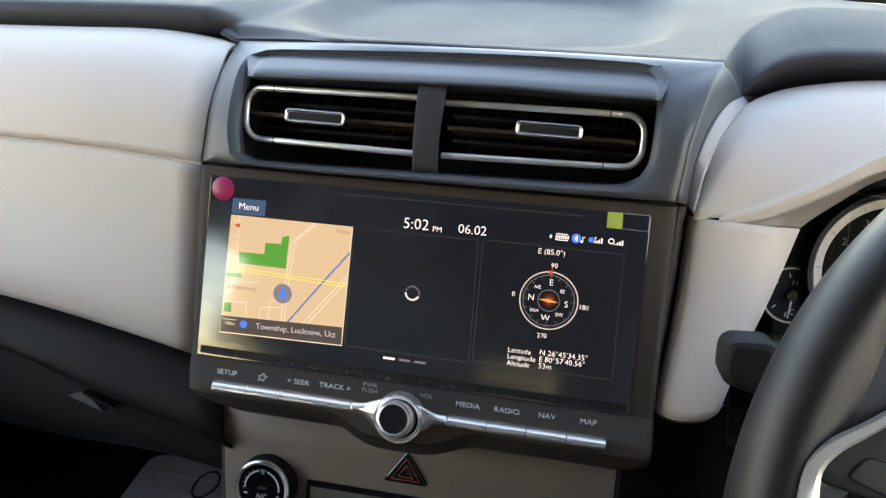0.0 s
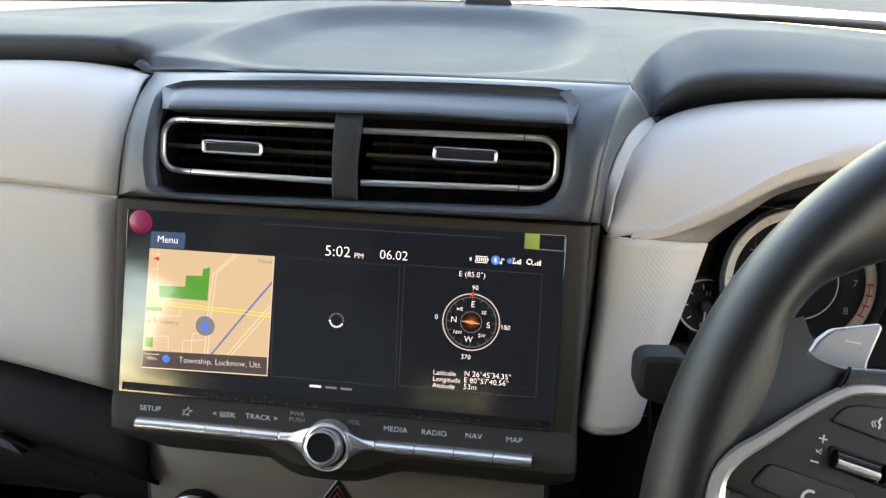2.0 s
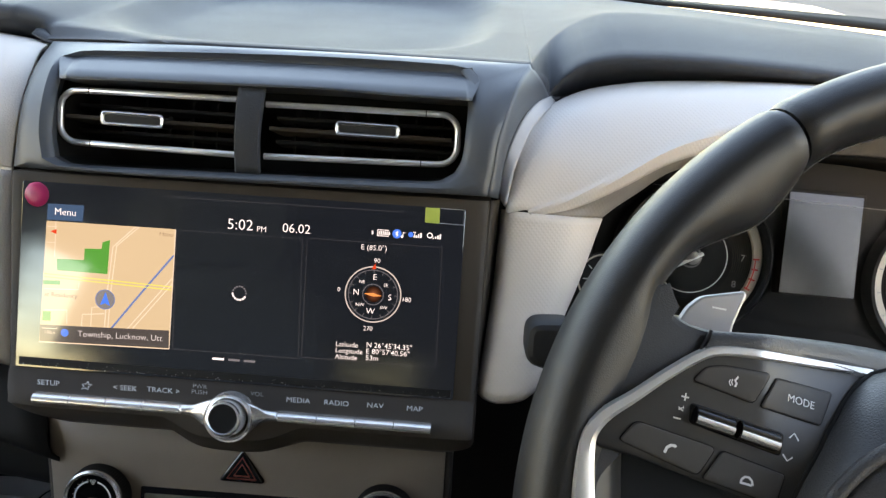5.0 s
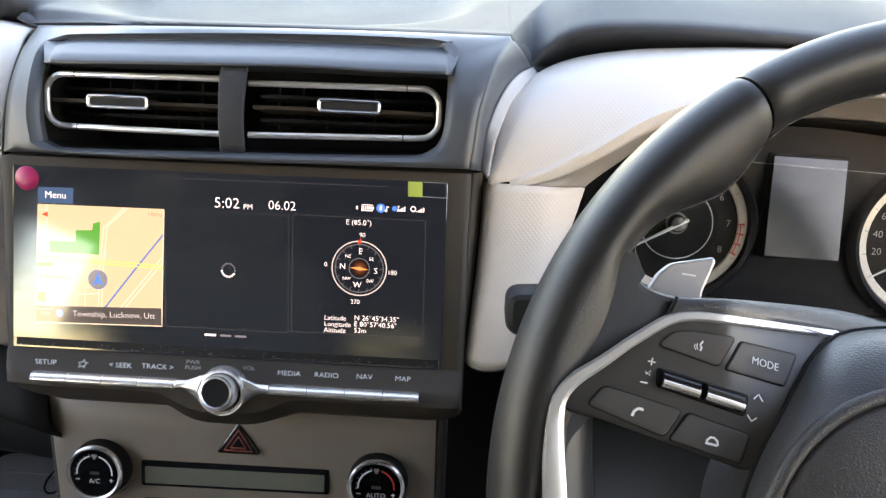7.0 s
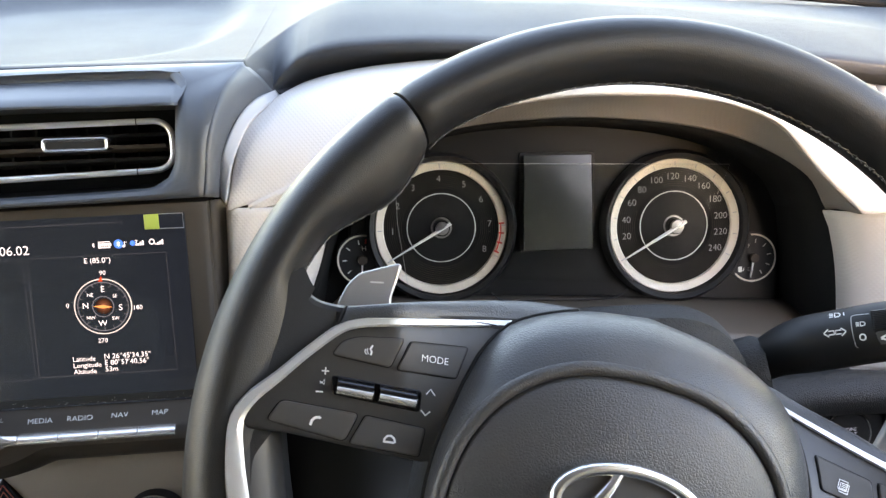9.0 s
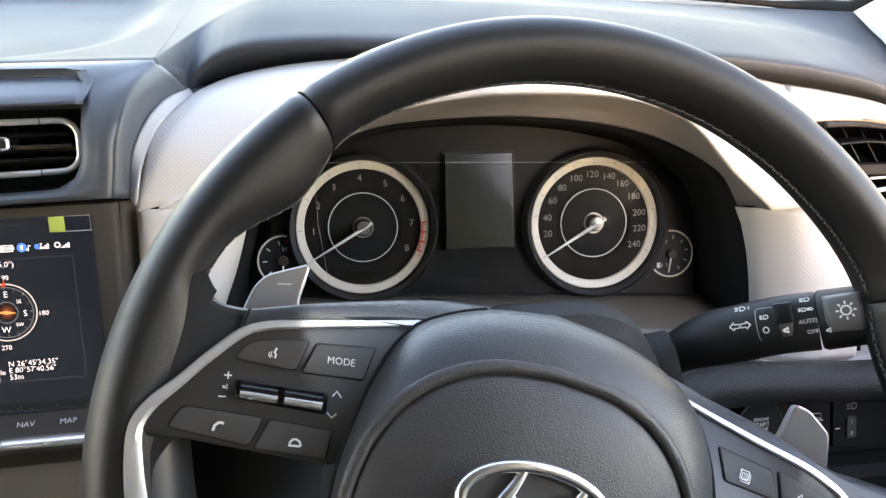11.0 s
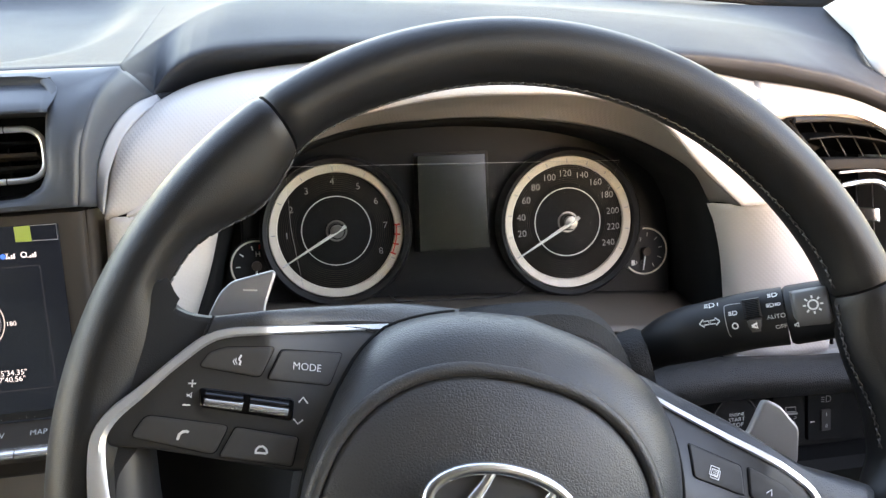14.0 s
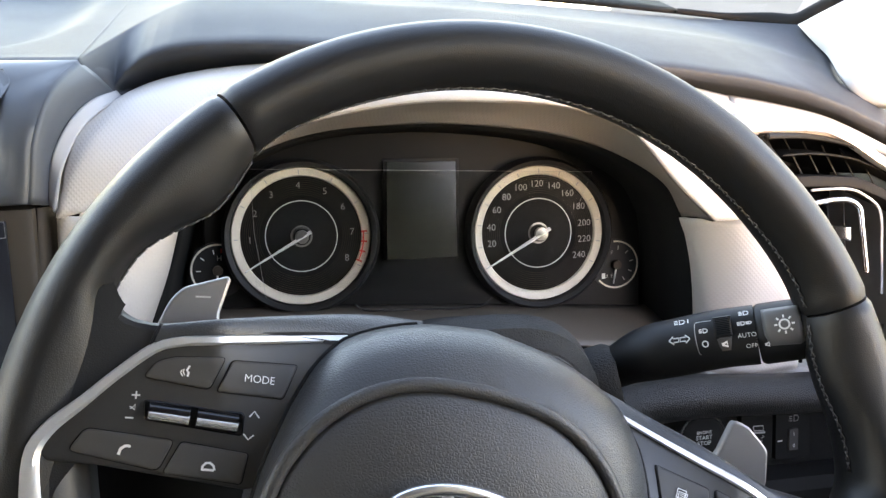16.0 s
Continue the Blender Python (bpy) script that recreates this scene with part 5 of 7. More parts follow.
def console():
    c = thing("climate_panel", "grey-brown plastic climate control panel", "control panel")
    rows = []
    for x in [-0.1345, -0.1335] + [-0.132 + 0.264 * i / 10 for i in range(11)] + [0.1335, 0.1345]:
        e = 0.02 if abs(x) > 0.134 else (0.001 if abs(x) > 0.133 else 0.0)
        rows.append([(x, console_y(z) + e, z) for z in (-0.105, -0.14, -0.18, -0.22, -0.26, -0.34)])
    part("panel", grid(rows), LOWER, c, thick=0.003)
    yb = console_y(-0.142)
    tri = [(-0.0170, -0.1505), (0.0148, -0.1505), (-0.0008, -0.1265)]
    hz = part("hazard_button", slab(loop(tri, 0.0030, 6), yb - 0.0040, yb + 0.004, 0.0012), GLOSS, c, "black triangular hazard button")
    for k, w in ((0.62, 0.0012), (0.34, 0.0010)):
        mx, mz = -0.0008, -0.1432
        q = [(mx + (a - mx) * k, mz + (b - mz) * k) for a, b in tri]
        part("red_triangle", stroke(q + [q[0], q[1]], w, yb - 0.0044), REDLENS, hz, "red outline", smooth=False)
    dy = console_y(-0.175)
    fy = min(console_y(-0.160), console_y(-0.179))
    disp = part("climate_display", slab(loop([(-0.0720, -0.1800), (0.0620, -0.1785), (0.0620, -0.1590), (-0.0720, -0.1605)], 0.002), fy - 0.0016, dy + 0.008, 0.0008), GLOSS, c, "gloss black display frame")
    part("display_glass", slab(loop([(-0.0690, -0.1778), (0.0585, -0.1763), (0.0585, -0.1640), (-0.0690, -0.1655)], 0.001), fy - 0.0022, fy + 0.001, 0.0002), LCDSMALL, disp, "blank olive display")
    for i, x in enumerate((-0.06, -0.03, 0.0, 0.03)):
        part("key", slab(loop([(x - 0.012, -0.2005), (x + 0.012, -0.2005), (x + 0.012, -0.1900), (x - 0.012, -0.1900)], 0.002), dy + 0.001, dy + 0.008, 0.0006), BUTTON, c)
    for x, kz, lab in ((-0.0989, -0.1668, "A/C"), (0.0965, -0.1645, "AUTO")):
        ky = console_y(-0.172)
        part("knob_socket", lathe([(0.0245, -0.002), (0.0250, 0.0015), (0.0232, 0.0020), (0.0222, -0.002)], (x, ky, kz), cap=False), LOWER, c)
        k = part("knob", lathe([(0.0205, -0.004), (0.0200, 0.014), (0.0194, 0.0165)], (x, ky, kz), cap=False), BLACK, c, "round black climate knob")
        kb = bmesh.new()
        for i in range(72):
            t = 2 * math.pi * i / 72
            tube([(x + 0.0203 * math.cos(t), ky - 0.002, kz + 0.0203 * math.sin(t)), (x + 0.0198 * math.cos(t), ky - 0.0150, kz + 0.0198 * math.sin(t))], 0.00040, 4, bm=kb)
        part("knurl", kb, BLACK, k)
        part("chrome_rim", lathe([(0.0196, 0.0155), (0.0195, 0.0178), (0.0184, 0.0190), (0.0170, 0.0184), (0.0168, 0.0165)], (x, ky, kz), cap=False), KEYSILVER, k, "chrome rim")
        part("knob_face", lathe([(0.0170, 0.0172), (0.0005, 0.0172)], (x, ky, kz)), GLOSS, k, "gloss black face")
        fy = ky - 0.0175
        words(lab, 0.0048, WHITEINK, facing(x, fy, kz - 0.0058), k)
        part("lamp_mark", slab([(x - 0.0032, kz - 0.0010), (x + 0.0032, kz - 0.0010), (x + 0.0032, kz + 0.0010), (x - 0.0032, kz + 0.0010)], fy, fy + 0.0003, 0.0001), BUTTON, k, smooth=False)
        for a0, a1 in ((-5, 75), (105, 185)):
            part("arc", ring(x, kz, 0.0118, 0.0128, fy, a0=a0, a1=a1, n=24), REDINK if x > 0 and a0 < 0 else WHITEINK, k, smooth=False)
        for t in range(105, 190, 16):
            q = radians(t)
            part("tick", stroke([(x + 0.0132 * math.cos(q), kz + 0.0132 * math.sin(q)), (x + 0.0142 * math.cos(q), kz + 0.0142 * math.sin(q))], 0.0005, fy), GREYINK, k, smooth=False)
        for t in range(3):
            q = radians(30 + 120 * t)
            part("fan_mark", ring(x + 0.0011 * math.cos(q), kz + 0.0120 + 0.0011 * math.sin(q), 0.0005, 0.0010, fy, n=10), GREYINK, k, smooth=False)
        part("minus_mark", stroke([(x - 0.0132, kz - 0.0048), (x - 0.0104, kz - 0.0048)], 0.0006, fy), WHITEINK, k, smooth=False)
        b = stroke([(x + 0.0104, kz - 0.0048), (x + 0.0132, kz - 0.0048)], 0.0006, fy)
        part("plus_mark", stroke([(x + 0.0118, kz - 0.0062), (x + 0.0118, kz - 0.0034)], 0.0006, fy - 0.0001, b), WHITEINK, k, smooth=False)
    # dark sides of the tunnel
    single("console_side", grid([[(0.136, 0.03, -0.105), (0.136, 0.20, -0.105)], [(0.138, 0.07, -0.34), (0.138, 0.22, -0.34)]]), HOUSING, "charcoal plastic side of the console", "console", thick=0.003)
    single("console_side", grid([[(-0.136, 0.03, -0.105), (-0.136, 0.20, -0.105)], [(-0.138, 0.07, -0.34), (-0.138, 0.22, -0.34)]]), HOUSING, "charcoal plastic side of the console", "console", thick=0.003)


console()


# ---- driver's side: beige hood, columns, instrument cluster ----
def driver_panels():
    hood = DASHBOARD
    back = [(0.1625, 0.0120, 0.0448), (0.1710, 0.0330, 0.0900), (0.1870, 0.0700, 0.1130), (0.2106, 0.090, 0.1275), (0.2400, 0.095, 0.1350), (0.2763, 0.098, 0.1395), (0.351, 0.100, 0.1430),
            (0.43, 0.100, 0.1425), (0.51, 0.100, 0.1370), (0.58, 0.100, 0.1260), (0.628, 0.100, 0.1160), (0.676, 0.100, 0.1045)]
    crown = [(0.1640, 0.0100, 0.0448), (0.1800, 0.0200, 0.0800), (0.2000, 0.0400, 0.1030), (0.222, 0.052, 0.1160), (0.248, 0.058, 0.1240), (0.285, 0.062, 0.1290), (0.355, 0.064, 0.1345),
             (0.43, 0.064, 0.1335), (0.505, 0.064, 0.1260), (0.570, 0.064, 0.1100), (0.612, 0.062, 0.0960), (0.650, 0.058, 0.0850)]
    crease = [(0.1760, 0.0080, 0.0450), (0.2010, 0.0085, 0.0560), (0.2285, 0.0100, 0.0705), (0.262, 0.016, 0.0905), (0.305, 0.024, 0.1060), (0.365, 0.028, 0.1140),
              (0.428, 0.028, 0.1140), (0.492, 0.028, 0.1030), (0.546, 0.028, 0.0800), (0.590, 0.026, 0.0480), (0.640, 0.026, 0.0190)]
    nose = [(0.1800, 0.0086, 0.0446), (0.2035, 0.0115, 0.0506), (0.2300, 0.0145, 0.0640), (0.263, 0.0205, 0.0828), (0.307, 0.0255, 0.0965), (0.3705, 0.026, 0.1075),
            (0.427, 0.026, 0.1085), (0.4840, 0.026, 0.1035), (0.5310, 0.026, 0.0865), (0.5660, 0.026, 0.0480), (0.596, 0.027, 0.0195)]
    inner = [(0.2245, 0.040, 0.0436), (0.2330, 0.050, 0.0500), (0.2500, 0.064, 0.0610), (0.2740, 0.072, 0.0775), (0.320, 0.072, 0.0921), (0.385, 0.072, 0.0961),
             (0.430, 0.072, 0.0943), (0.490, 0.072, 0.0862), (0.537, 0.072, 0.0720), (0.580, 0.072, 0.0462), (0.5950, 0.072, 0.0200)]
    low = [Vector(p).lerp(Vector(q), 0.55) + Vector((0, 0.002, 0.0015)) for p, q in zip(nose, inner)]
    low[0], low[1], low[2] = Vector((0.2050, 0.0150, 0.0446)), Vector((0.2200, 0.025, 0.0510)), Vector((0.2410, 0.036, 0.0640))
    turn = [Vector(p).lerp(Vector(q), 0.5) + Vector((0, -0.0012, 0.0006)) * min(1.0, i / 5) for i, (p, q) in enumerate(zip(crease, nose))]
    skin = loft([back, crown, [Vector(p) + Vector((0, 0.003, 0.0022)) for p in crease], crease, turn, nose], 70, 34)
    part("hood_skin", skin, WEAVE, hood, "beige woven-grain hood skin", thick=0.0025)
    # underside of the same beige skin, its shade painted in
    part("hood_lip", loft([[Vector(p) + Vector((0, 0.0010, 0.0002)) for p in nose], low, inner], 70, 16), SHADEWEAVE, hood, "beige hood underside, coloured darker for its shade", thick=0.0016)
    part("vent_brow", loft([[(0.650, 0.101, 0.1120), (0.690, 0.100, 0.1045), (0.740, 0.100, 0.0920), (0.82, 0.11, 0.060)],
                            [(0.628, 0.058, 0.0925), (0.680, 0.052, 0.0870), (0.730, 0.050, 0.0755), (0.82, 0.06, 0.040)],
                            [(0.630, 0.040, 0.0825), (0.675, 0.034, 0.0815), (0.725, 0.032, 0.0705), (0.82, 0.04, 0.033)],
                            [(0.632, 0.044, 0.0810), (0.675, 0.038, 0.0795), (0.725, 0.036, 0.0685), (0.82, 0.05, 0.030)]], 24, 16), WEAVE, hood, "beige band over the outer vent", thick=0.002)

    part("column_skin", loft([[(0.1605, 0.024, 0.0458), (0.1590, 0.024, 0.000), (0.1555, 0.022, -0.046), (0.1530, 0.022, -0.0725)],
                       [(0.1645, 0.013, 0.0458), (0.1625, 0.013, 0.000), (0.1580, 0.011, -0.046), (0.1555, 0.010, -0.0715)],
                       [(0.1800, 0.008, 0.0454), (0.1770, 0.008, 0.000), (0.1700, 0.006, -0.046), (0.1650, 0.006, -0.0725)],
                       [(0.2060, 0.014, 0.0447), (0.1980, 0.012, 0.000), (0.1880, 0.008, -0.042), (0.1830, 0.006, -0.0690)],
                       [(0.2235, 0.036, 0.0439), (0.2110, 0.032, 0.000), (0.1980, 0.026, -0.037), (0.1900, 0.020, -0.0650)],
                       [(0.2260, 0.075, 0.0415), (0.2140, 0.075, 0.000), (0.2000, 0.07, -0.037), (0.1920, 0.065, -0.0630)]], 24, 36), WEAVE, hood, "beige woven-grain column", thick=0.0025)
    part("column_foot", loft([[(0.1550, 0.030, -0.0715), (0.1550, 0.012, -0.0715), (0.1650, 0.006, -0.0725), (0.1830, 0.006, -0.0690), (0.1900, 0.020, -0.0650)],
                       [(0.1560, 0.035, -0.0750), (0.1565, 0.020, -0.0755), (0.1655, 0.014, -0.0765), (0.1810, 0.014, -0.0735), (0.1870, 0.026, -0.0690)]], 14, 4), WEAVE, hood, thick=0.002)
    # silver-grey blade between fascia and column
    part("trim_blade", loft([[(0.1890, 0.0850, 0.1228), (0.1780, 0.0590, 0.1155), (0.1690, 0.0380, 0.103), (0.1612, 0.0215, 0.083), (0.1590, 0.0185, 0.068), (0.1580, 0.0170, 0.0535)],
                             [(0.1930, 0.0830, 0.1180), (0.1835, 0.0560, 0.1085), (0.1738, 0.0350, 0.0945), (0.1660, 0.0180, 0.0720), (0.1635, 0.0135, 0.059), (0.1618, 0.0115, 0.0480)]], 30, 6),
           GREYTRIM, DASHBOARD, "silver-grey painted blade", thick=0.0022)

    part("column_skin", loft([[(0.5955, 0.076, 0.0190), (0.6030, 0.076, -0.020), (0.6050, 0.076, -0.062), (0.604, 0.076, -0.100)],
                       [(0.5960, 0.058, 0.0190), (0.6045, 0.058, -0.020), (0.6080, 0.058, -0.062), (0.608, 0.058, -0.100)],
                       [(0.6150, 0.034, 0.0190), (0.6250, 0.036, -0.020), (0.6290, 0.038, -0.062), (0.630, 0.040, -0.100)],
                       [(0.6420, 0.028, 0.0180), (0.6500, 0.030, -0.020), (0.6540, 0.032, -0.062), (0.656, 0.036, -0.098)],
                       [(0.6640, 0.030, 0.0160), (0.6700, 0.032, -0.020), (0.6720, 0.034, -0.062), (0.672, 0.038, -0.098)],
                       [(0.6660, 0.050, 0.0160), (0.6720, 0.052, -0.020), (0.6740, 0.054, -0.062), (0.674, 0.054, -0.096)],
                       [(0.6660, 0.080, 0.0160), (0.6720, 0.080, -0.020), (0.6740, 0.080, -0.062), (0.674, 0.080, -0.096)]], 24, 36), WEAVE, hood, "beige woven-grain column", thick=0.0025)
    part("column_underside", box(0.606, 0.80, 0.045, 0.10, -0.106, -0.100), PILLAR, hood)


driver_panels()


def cluster():
    box_ = thing("cluster_recess", "deep black recess of the instrument cluster", "dashboard", kind="structure")
    rim = [(0.2245, 0.0430), (0.2500, 0.0605), (0.2740, 0.0770), (0.320, 0.0918), (0.385, 0.0958), (0.430, 0.0940), (0.490, 0.0860), (0.537, 0.0718), (0.580, 0.0460), (0.595, 0.0195),
           (0.601, -0.020), (0.604, -0.062), (0.602, -0.105), (0.40, -0.115), (0.205, -0.105), (0.200, -0.05), (0.213, 0.0)]
    c = (0.405, -0.01)
    rim = [(p.x, p.z) for p in catmull([(x, 0, z) for x, z in rim[:10]], 60)] + rim[10:]
    rows = [[(a, y, b) for a, b in [((x - c[0]) * k + c[0], (z - c[1]) * k + c[1]) for x, z in rim]] for y, k in ((0.072, 1.004), (0.10, 0.985), (0.150, 0.955))]
    part("tunnel", grid(rows, around=True), VOID, box_, thick=0.002)
    part("back", slab([(a, b) for a, _, b in rows[-1]], 0.152, 0.156), BLACK, box_)

    k = thing("instrument_cluster", "dark instrument cluster with two dials, cream rings and a grey screen", "instrument cluster")
    FY = 0.136
    part("mask", slab(loop([(0.232, -0.060), (0.590, -0.080), (0.590, 0.040), (0.562, 0.074), (0.47, 0.096), (0.30, 0.098), (0.236, 0.062)], 0.02), FY, 0.150, 0.002), CLUSTER, k)
    part("sill", loft([[(0.215, 0.085, -0.060), (0.40, 0.080, -0.066), (0.600, 0.085, -0.088)], [(0.215, 0.110, -0.045), (0.40, 0.105, -0.053), (0.600, 0.110, -0.072)],
                       [(0.225, 0.138, -0.038), (0.40, 0.134, -0.047), (0.595, 0.138, -0.062)]], 24, 8), SILL, k, thick=0.002)
    part("sill_step", tube(catmull([(0.345, 0.120, -0.0385), (0.352, 0.120, -0.0445), (0.40, 0.120, -0.0475), (0.445, 0.120, -0.0480), (0.456, 0.120, -0.0420)], 24), 0.0008, 6), BLACK, k)

    def dial(cx, cz, r, marks, name, red=None):
        d = part("dial_rim", lathe([(r * 1.13, -0.004), (r * 1.13, 0.008), (r * 1.08, 0.012), (r * 1.02, 0.010), (r * 1.0, 0.004)], (cx, FY, cz), cap=False, sides=72), BLACK, k)
        part("dial_ring", lathe([(r, 0.002), (r, 0.0045), (r * 0.985, 0.0055), (r * 0.885, 0.0040), (r * 0.87, 0.002)], (cx, FY, cz), cap=False, sides=72), DIALRING, d, "cream metallic dial ring")
        part("dial_face", lathe([(r * 0.88, 0.0018), (0.0004, 0.0018)], (cx, FY, cz), sides=64), VOID, d)
        fy = FY - 0.0022
        for i in range(9):
            rr = r * (0.60 + 0.03 * i)
            part("groove", ring(cx, cz, rr, rr + r * 0.006, fy, n=64), HOUSING, d, smooth=False)
        part("inner_circle", ring(cx, cz, r * 0.510, r * 0.523, fy - 0.0002, n=64), WHITEINK, d, smooth=False)
        part("inner_face", disc(cx, cz, r * 0.50, fy - 0.0001, 48), VOID, d, smooth=False)
        part("hub_ring", ring(cx, cz, r * 0.13, r * 0.16, fy - 0.0003, n=40), HUBGREY, d, smooth=False)
        part("hub", lathe([(r * 0.125, 0.0), (r * 0.12, 0.006), (0.0004, 0.0065)], (cx, fy, cz), sides=32), BLACK, d)
        for s, ang, rad in marks:
            t = radians(ang)
            words(s, r * 0.140, GREYINK, facing(cx + r * rad * math.cos(t), fy - 0.0003, cz + r * rad * math.sin(t)), d, "numeral")
        # tick marks on the ring
        b = bmesh.new()
        for i in range(9 if red else 13):
            t = radians(210 - i * (240 / (8 if red else 12)))
            stroke([(cx + r * 0.90 * math.cos(t), cz + r * 0.90 * math.sin(t)), (cx + r * 0.96 * math.cos(t), cz + r * 0.96 * math.sin(t))], r * 0.014, FY - 0.0062, b)
        part("ticks", b, GREYINK, d, smooth=False)
        if red:
            b = ring(cx, cz, r * 0.885, r * 0.905, FY - 0.0060, a0=red[0], a1=red[1], n=16)
            for i in range(4):
                t = radians(red[0] + (red[1] - red[0]) * i / 3)
                stroke([(cx + r * 0.86 * math.cos(t), cz + r * 0.86 * math.sin(t)), (cx + r * 0.95 * math.cos(t), cz + r * 0.95 * math.sin(t))], r * 0.025, FY - 0.0060, b)
            part("red_zone", b, REDINK, d, "red zone marks", smooth=False)
        t = radians(209)
        p0 = Vector((cx - 0.15 * r * math.cos(t), fy - 0.009, cz - 0.15 * r * math.sin(t)))
        p1 = Vector((cx + 0.93 * r * math.cos(t), fy - 0.009, cz + 0.93 * r * math.sin(t)))
        part("needle", tube([p0, p0.lerp(p1, 0.2), p1], [r * 0.030, r * 0.030, r * 0.012], 8, flat=0.5), NEEDLE, d, "white needle")
        part("needle_cap", lathe([(r * 0.10, 0.006), (r * 0.095, 0.0095), (0.0004, 0.010)], (cx, fy, cz), sides=28), HUBGREY, d, "silver cap")

    nums = [(str(i), a, 0.735) for i, a in zip(range(1, 9), (182, 151, 123, 91, 60, 33, 2, -29))]
    dial(0.3083, 0.0140, 0.0530, nums, "tachometer", red=(-26, 2))
    sp = [(str(20 * i), a, 0.735) for i, a in zip(range(1, 13), (190, 171, 150, 131, 111, 91, 70, 51, 30, 9, -10, -30))]
    dial(0.4995, 0.0062, 0.0548, sp, "speedometer")
    # small gauges
    for cx, cz, a0, a1, nt, nm in ((0.2445, -0.0085, 75, 285, 100, "H"), (0.5670, -0.0240, -140, 95, 262, "E")):
        fy = FY - 0.0015
        gd = part("small_gauge", lathe([(0.0215, 0.0), (0.0215, 0.0015), (0.0004, 0.0018)], (cx, FY, cz), sides=40), BLACK, k)
        part("gauge_arc", ring(cx, cz, 0.0188, 0.0202, fy - 0.0010, a0=a0, a1=a1, n=36), DIALRING, gd, smooth=False)
        b = bmesh.new()
        for i in range(5):
            t = radians((100 + i * 40) if nm == "H" else (-60 + i * 35))
            stroke([(cx + 0.0125 * math.cos(t), cz + 0.0125 * math.sin(t)), (cx + 0.0160 * math.cos(t), cz + 0.0160 * math.sin(t))], 0.0008, fy - 0.0008, b)
        part("ticks", b, WHITEINK if nm == "H" else GREYINK, gd, smooth=False)
        t = radians(265 if nm == "H" else 258)
        part("needle", tube([(cx, fy - 0.004, cz + 0.002), (cx + 0.016 * math.cos(t), fy - 0.004, cz + 0.016 * math.sin(t))], [0.0009, 0.0005], 6), NEEDLE, gd)
        part("cap", lathe([(0.0040, 0.003), (0.0036, 0.0055), (0.0003, 0.0058)], (cx, fy, cz), sides=24), HOUSING, gd)
        if nm == "H":
            words("H", 0.0056, NEEDLE, facing(cx + 0.0015, fy - 0.0012, cz + 0.0090), gd)
            part("red_mark", stroke([(cx + 0.0030, cz + 0.0130), (cx + 0.0034, cz + 0.0165)], 0.0011, fy - 0.0012), REDINK, gd, smooth=False)
            words("C", 0.0056, NEEDLE, facing(cx + 0.0015, fy - 0.0012, cz - 0.0120), gd)
        else:
            words("F", 0.0046, GREYINK, facing(cx - 0.0035, fy - 0.0012, cz + 0.0100), gd)
            words("E", 0.0046, GREYINK, facing(cx - 0.0035, fy - 0.0012, cz - 0.0095), gd)
            b = box(cx - 0.0125, cx - 0.0095, fy - 0.0014, fy - 0.0010, cz - 0.0115, cz - 0.0070)
            stroke([(cx - 0.0095, cz - 0.0105), (cx - 0.0078, cz - 0.0105), (cx - 0.0078, cz - 0.0080)], 0.0005, fy - 0.0012, b)
            part("pump_mark", b, WHITEINK, gd, smooth=False)
    # centre screen
    s = part("screen_frame", slab(loop([(0.3705, -0.0090), (0.4320, -0.0105), (0.4345, 0.0695), (0.3735, 0.0710)], 0.002), FY - 0.0015, FY + 0.004, 0.0006), BLACK, k)
    part("screen", slab([(0.3727, -0.0065), (0.4290, -0.0080), (0.4315, 0.0670), (0.3760, 0.0685)], -0.0030, 0.0, 0.0002, at=lambda a, b, h: (a, FY - 0.0055 + h + 0.0524 * (a - 0.402) + 0.10 * (b - 0.030), b)), LCD, s, "blank grey-green screen", smooth=False)
    # protective film left on the cluster
    f = slab([(0.2716, -0.0210), (0.5063, -0.0413), (0.5286, 0.0271), (0.5410, 0.0549), (0.2727, 0.0671)], 0.1200, 0.1202, 0.0001)
    fo = single("protective_film", f, FILM, "clear protective film lying loose over the instrument cluster", "film", smooth=False)
    fo.visible_shadow = False
    eb = bmesh.new()
    stroke([(0.2790, -0.0300), (0.2730, 0.0200), (0.2727, 0.0671), (0.5410, 0.0549), (0.5286, 0.0271)], 0.0003, 0.1198, eb)
    single("film_edge", eb, GREYINK, "bright cut edge of the protective film", "film", smooth=False)


cluster()


# ---- steering wheel, turned a little to the right ----
HUB = Vector((0.3715, -0.1897, -0.0605))
WU = Vector((0.99764, 0.06865, 0.0))
WN = Vector((0.06718, -0.97630, 0.20572))
WW = Vector((-0.01412, 0.20524, 0.97861))
SPIN = radians(-19)
CS, SN = math.cos(SPIN), math.sin(SPIN)


def at_wheel(u, w, n):
    return HUB + WU * u + WW * w + WN * n


def turned(p, q):
    """From the wheel's own upright axes to the turned wheel."""
    return (-0.011 + p * CS - q * SN, p * SN + q * CS)


def upright(u, w):
    a = u + 0.011
    return (a * CS + w * SN, -a * SN + w * CS)


MIRROR = radians(-20.5)


def mirror(u, w):
    """The matching place on the other spoke."""
    c, s = math.cos(MIRROR), math.sin(MIRROR)
    a = u + 0.005
    p, q = a * c + w * s, -a * s + w * c
    return (-0.005 - p * c - q * s, -p * s + q * c)


def spoke_n(u, w):
    p, q = upright(u, w)
    u, w = turned(-abs(p), q)
    return -0.002 - 0.35 * max(0.0, u + 0.11) * max(0.0, w - 0.03) / 0.03


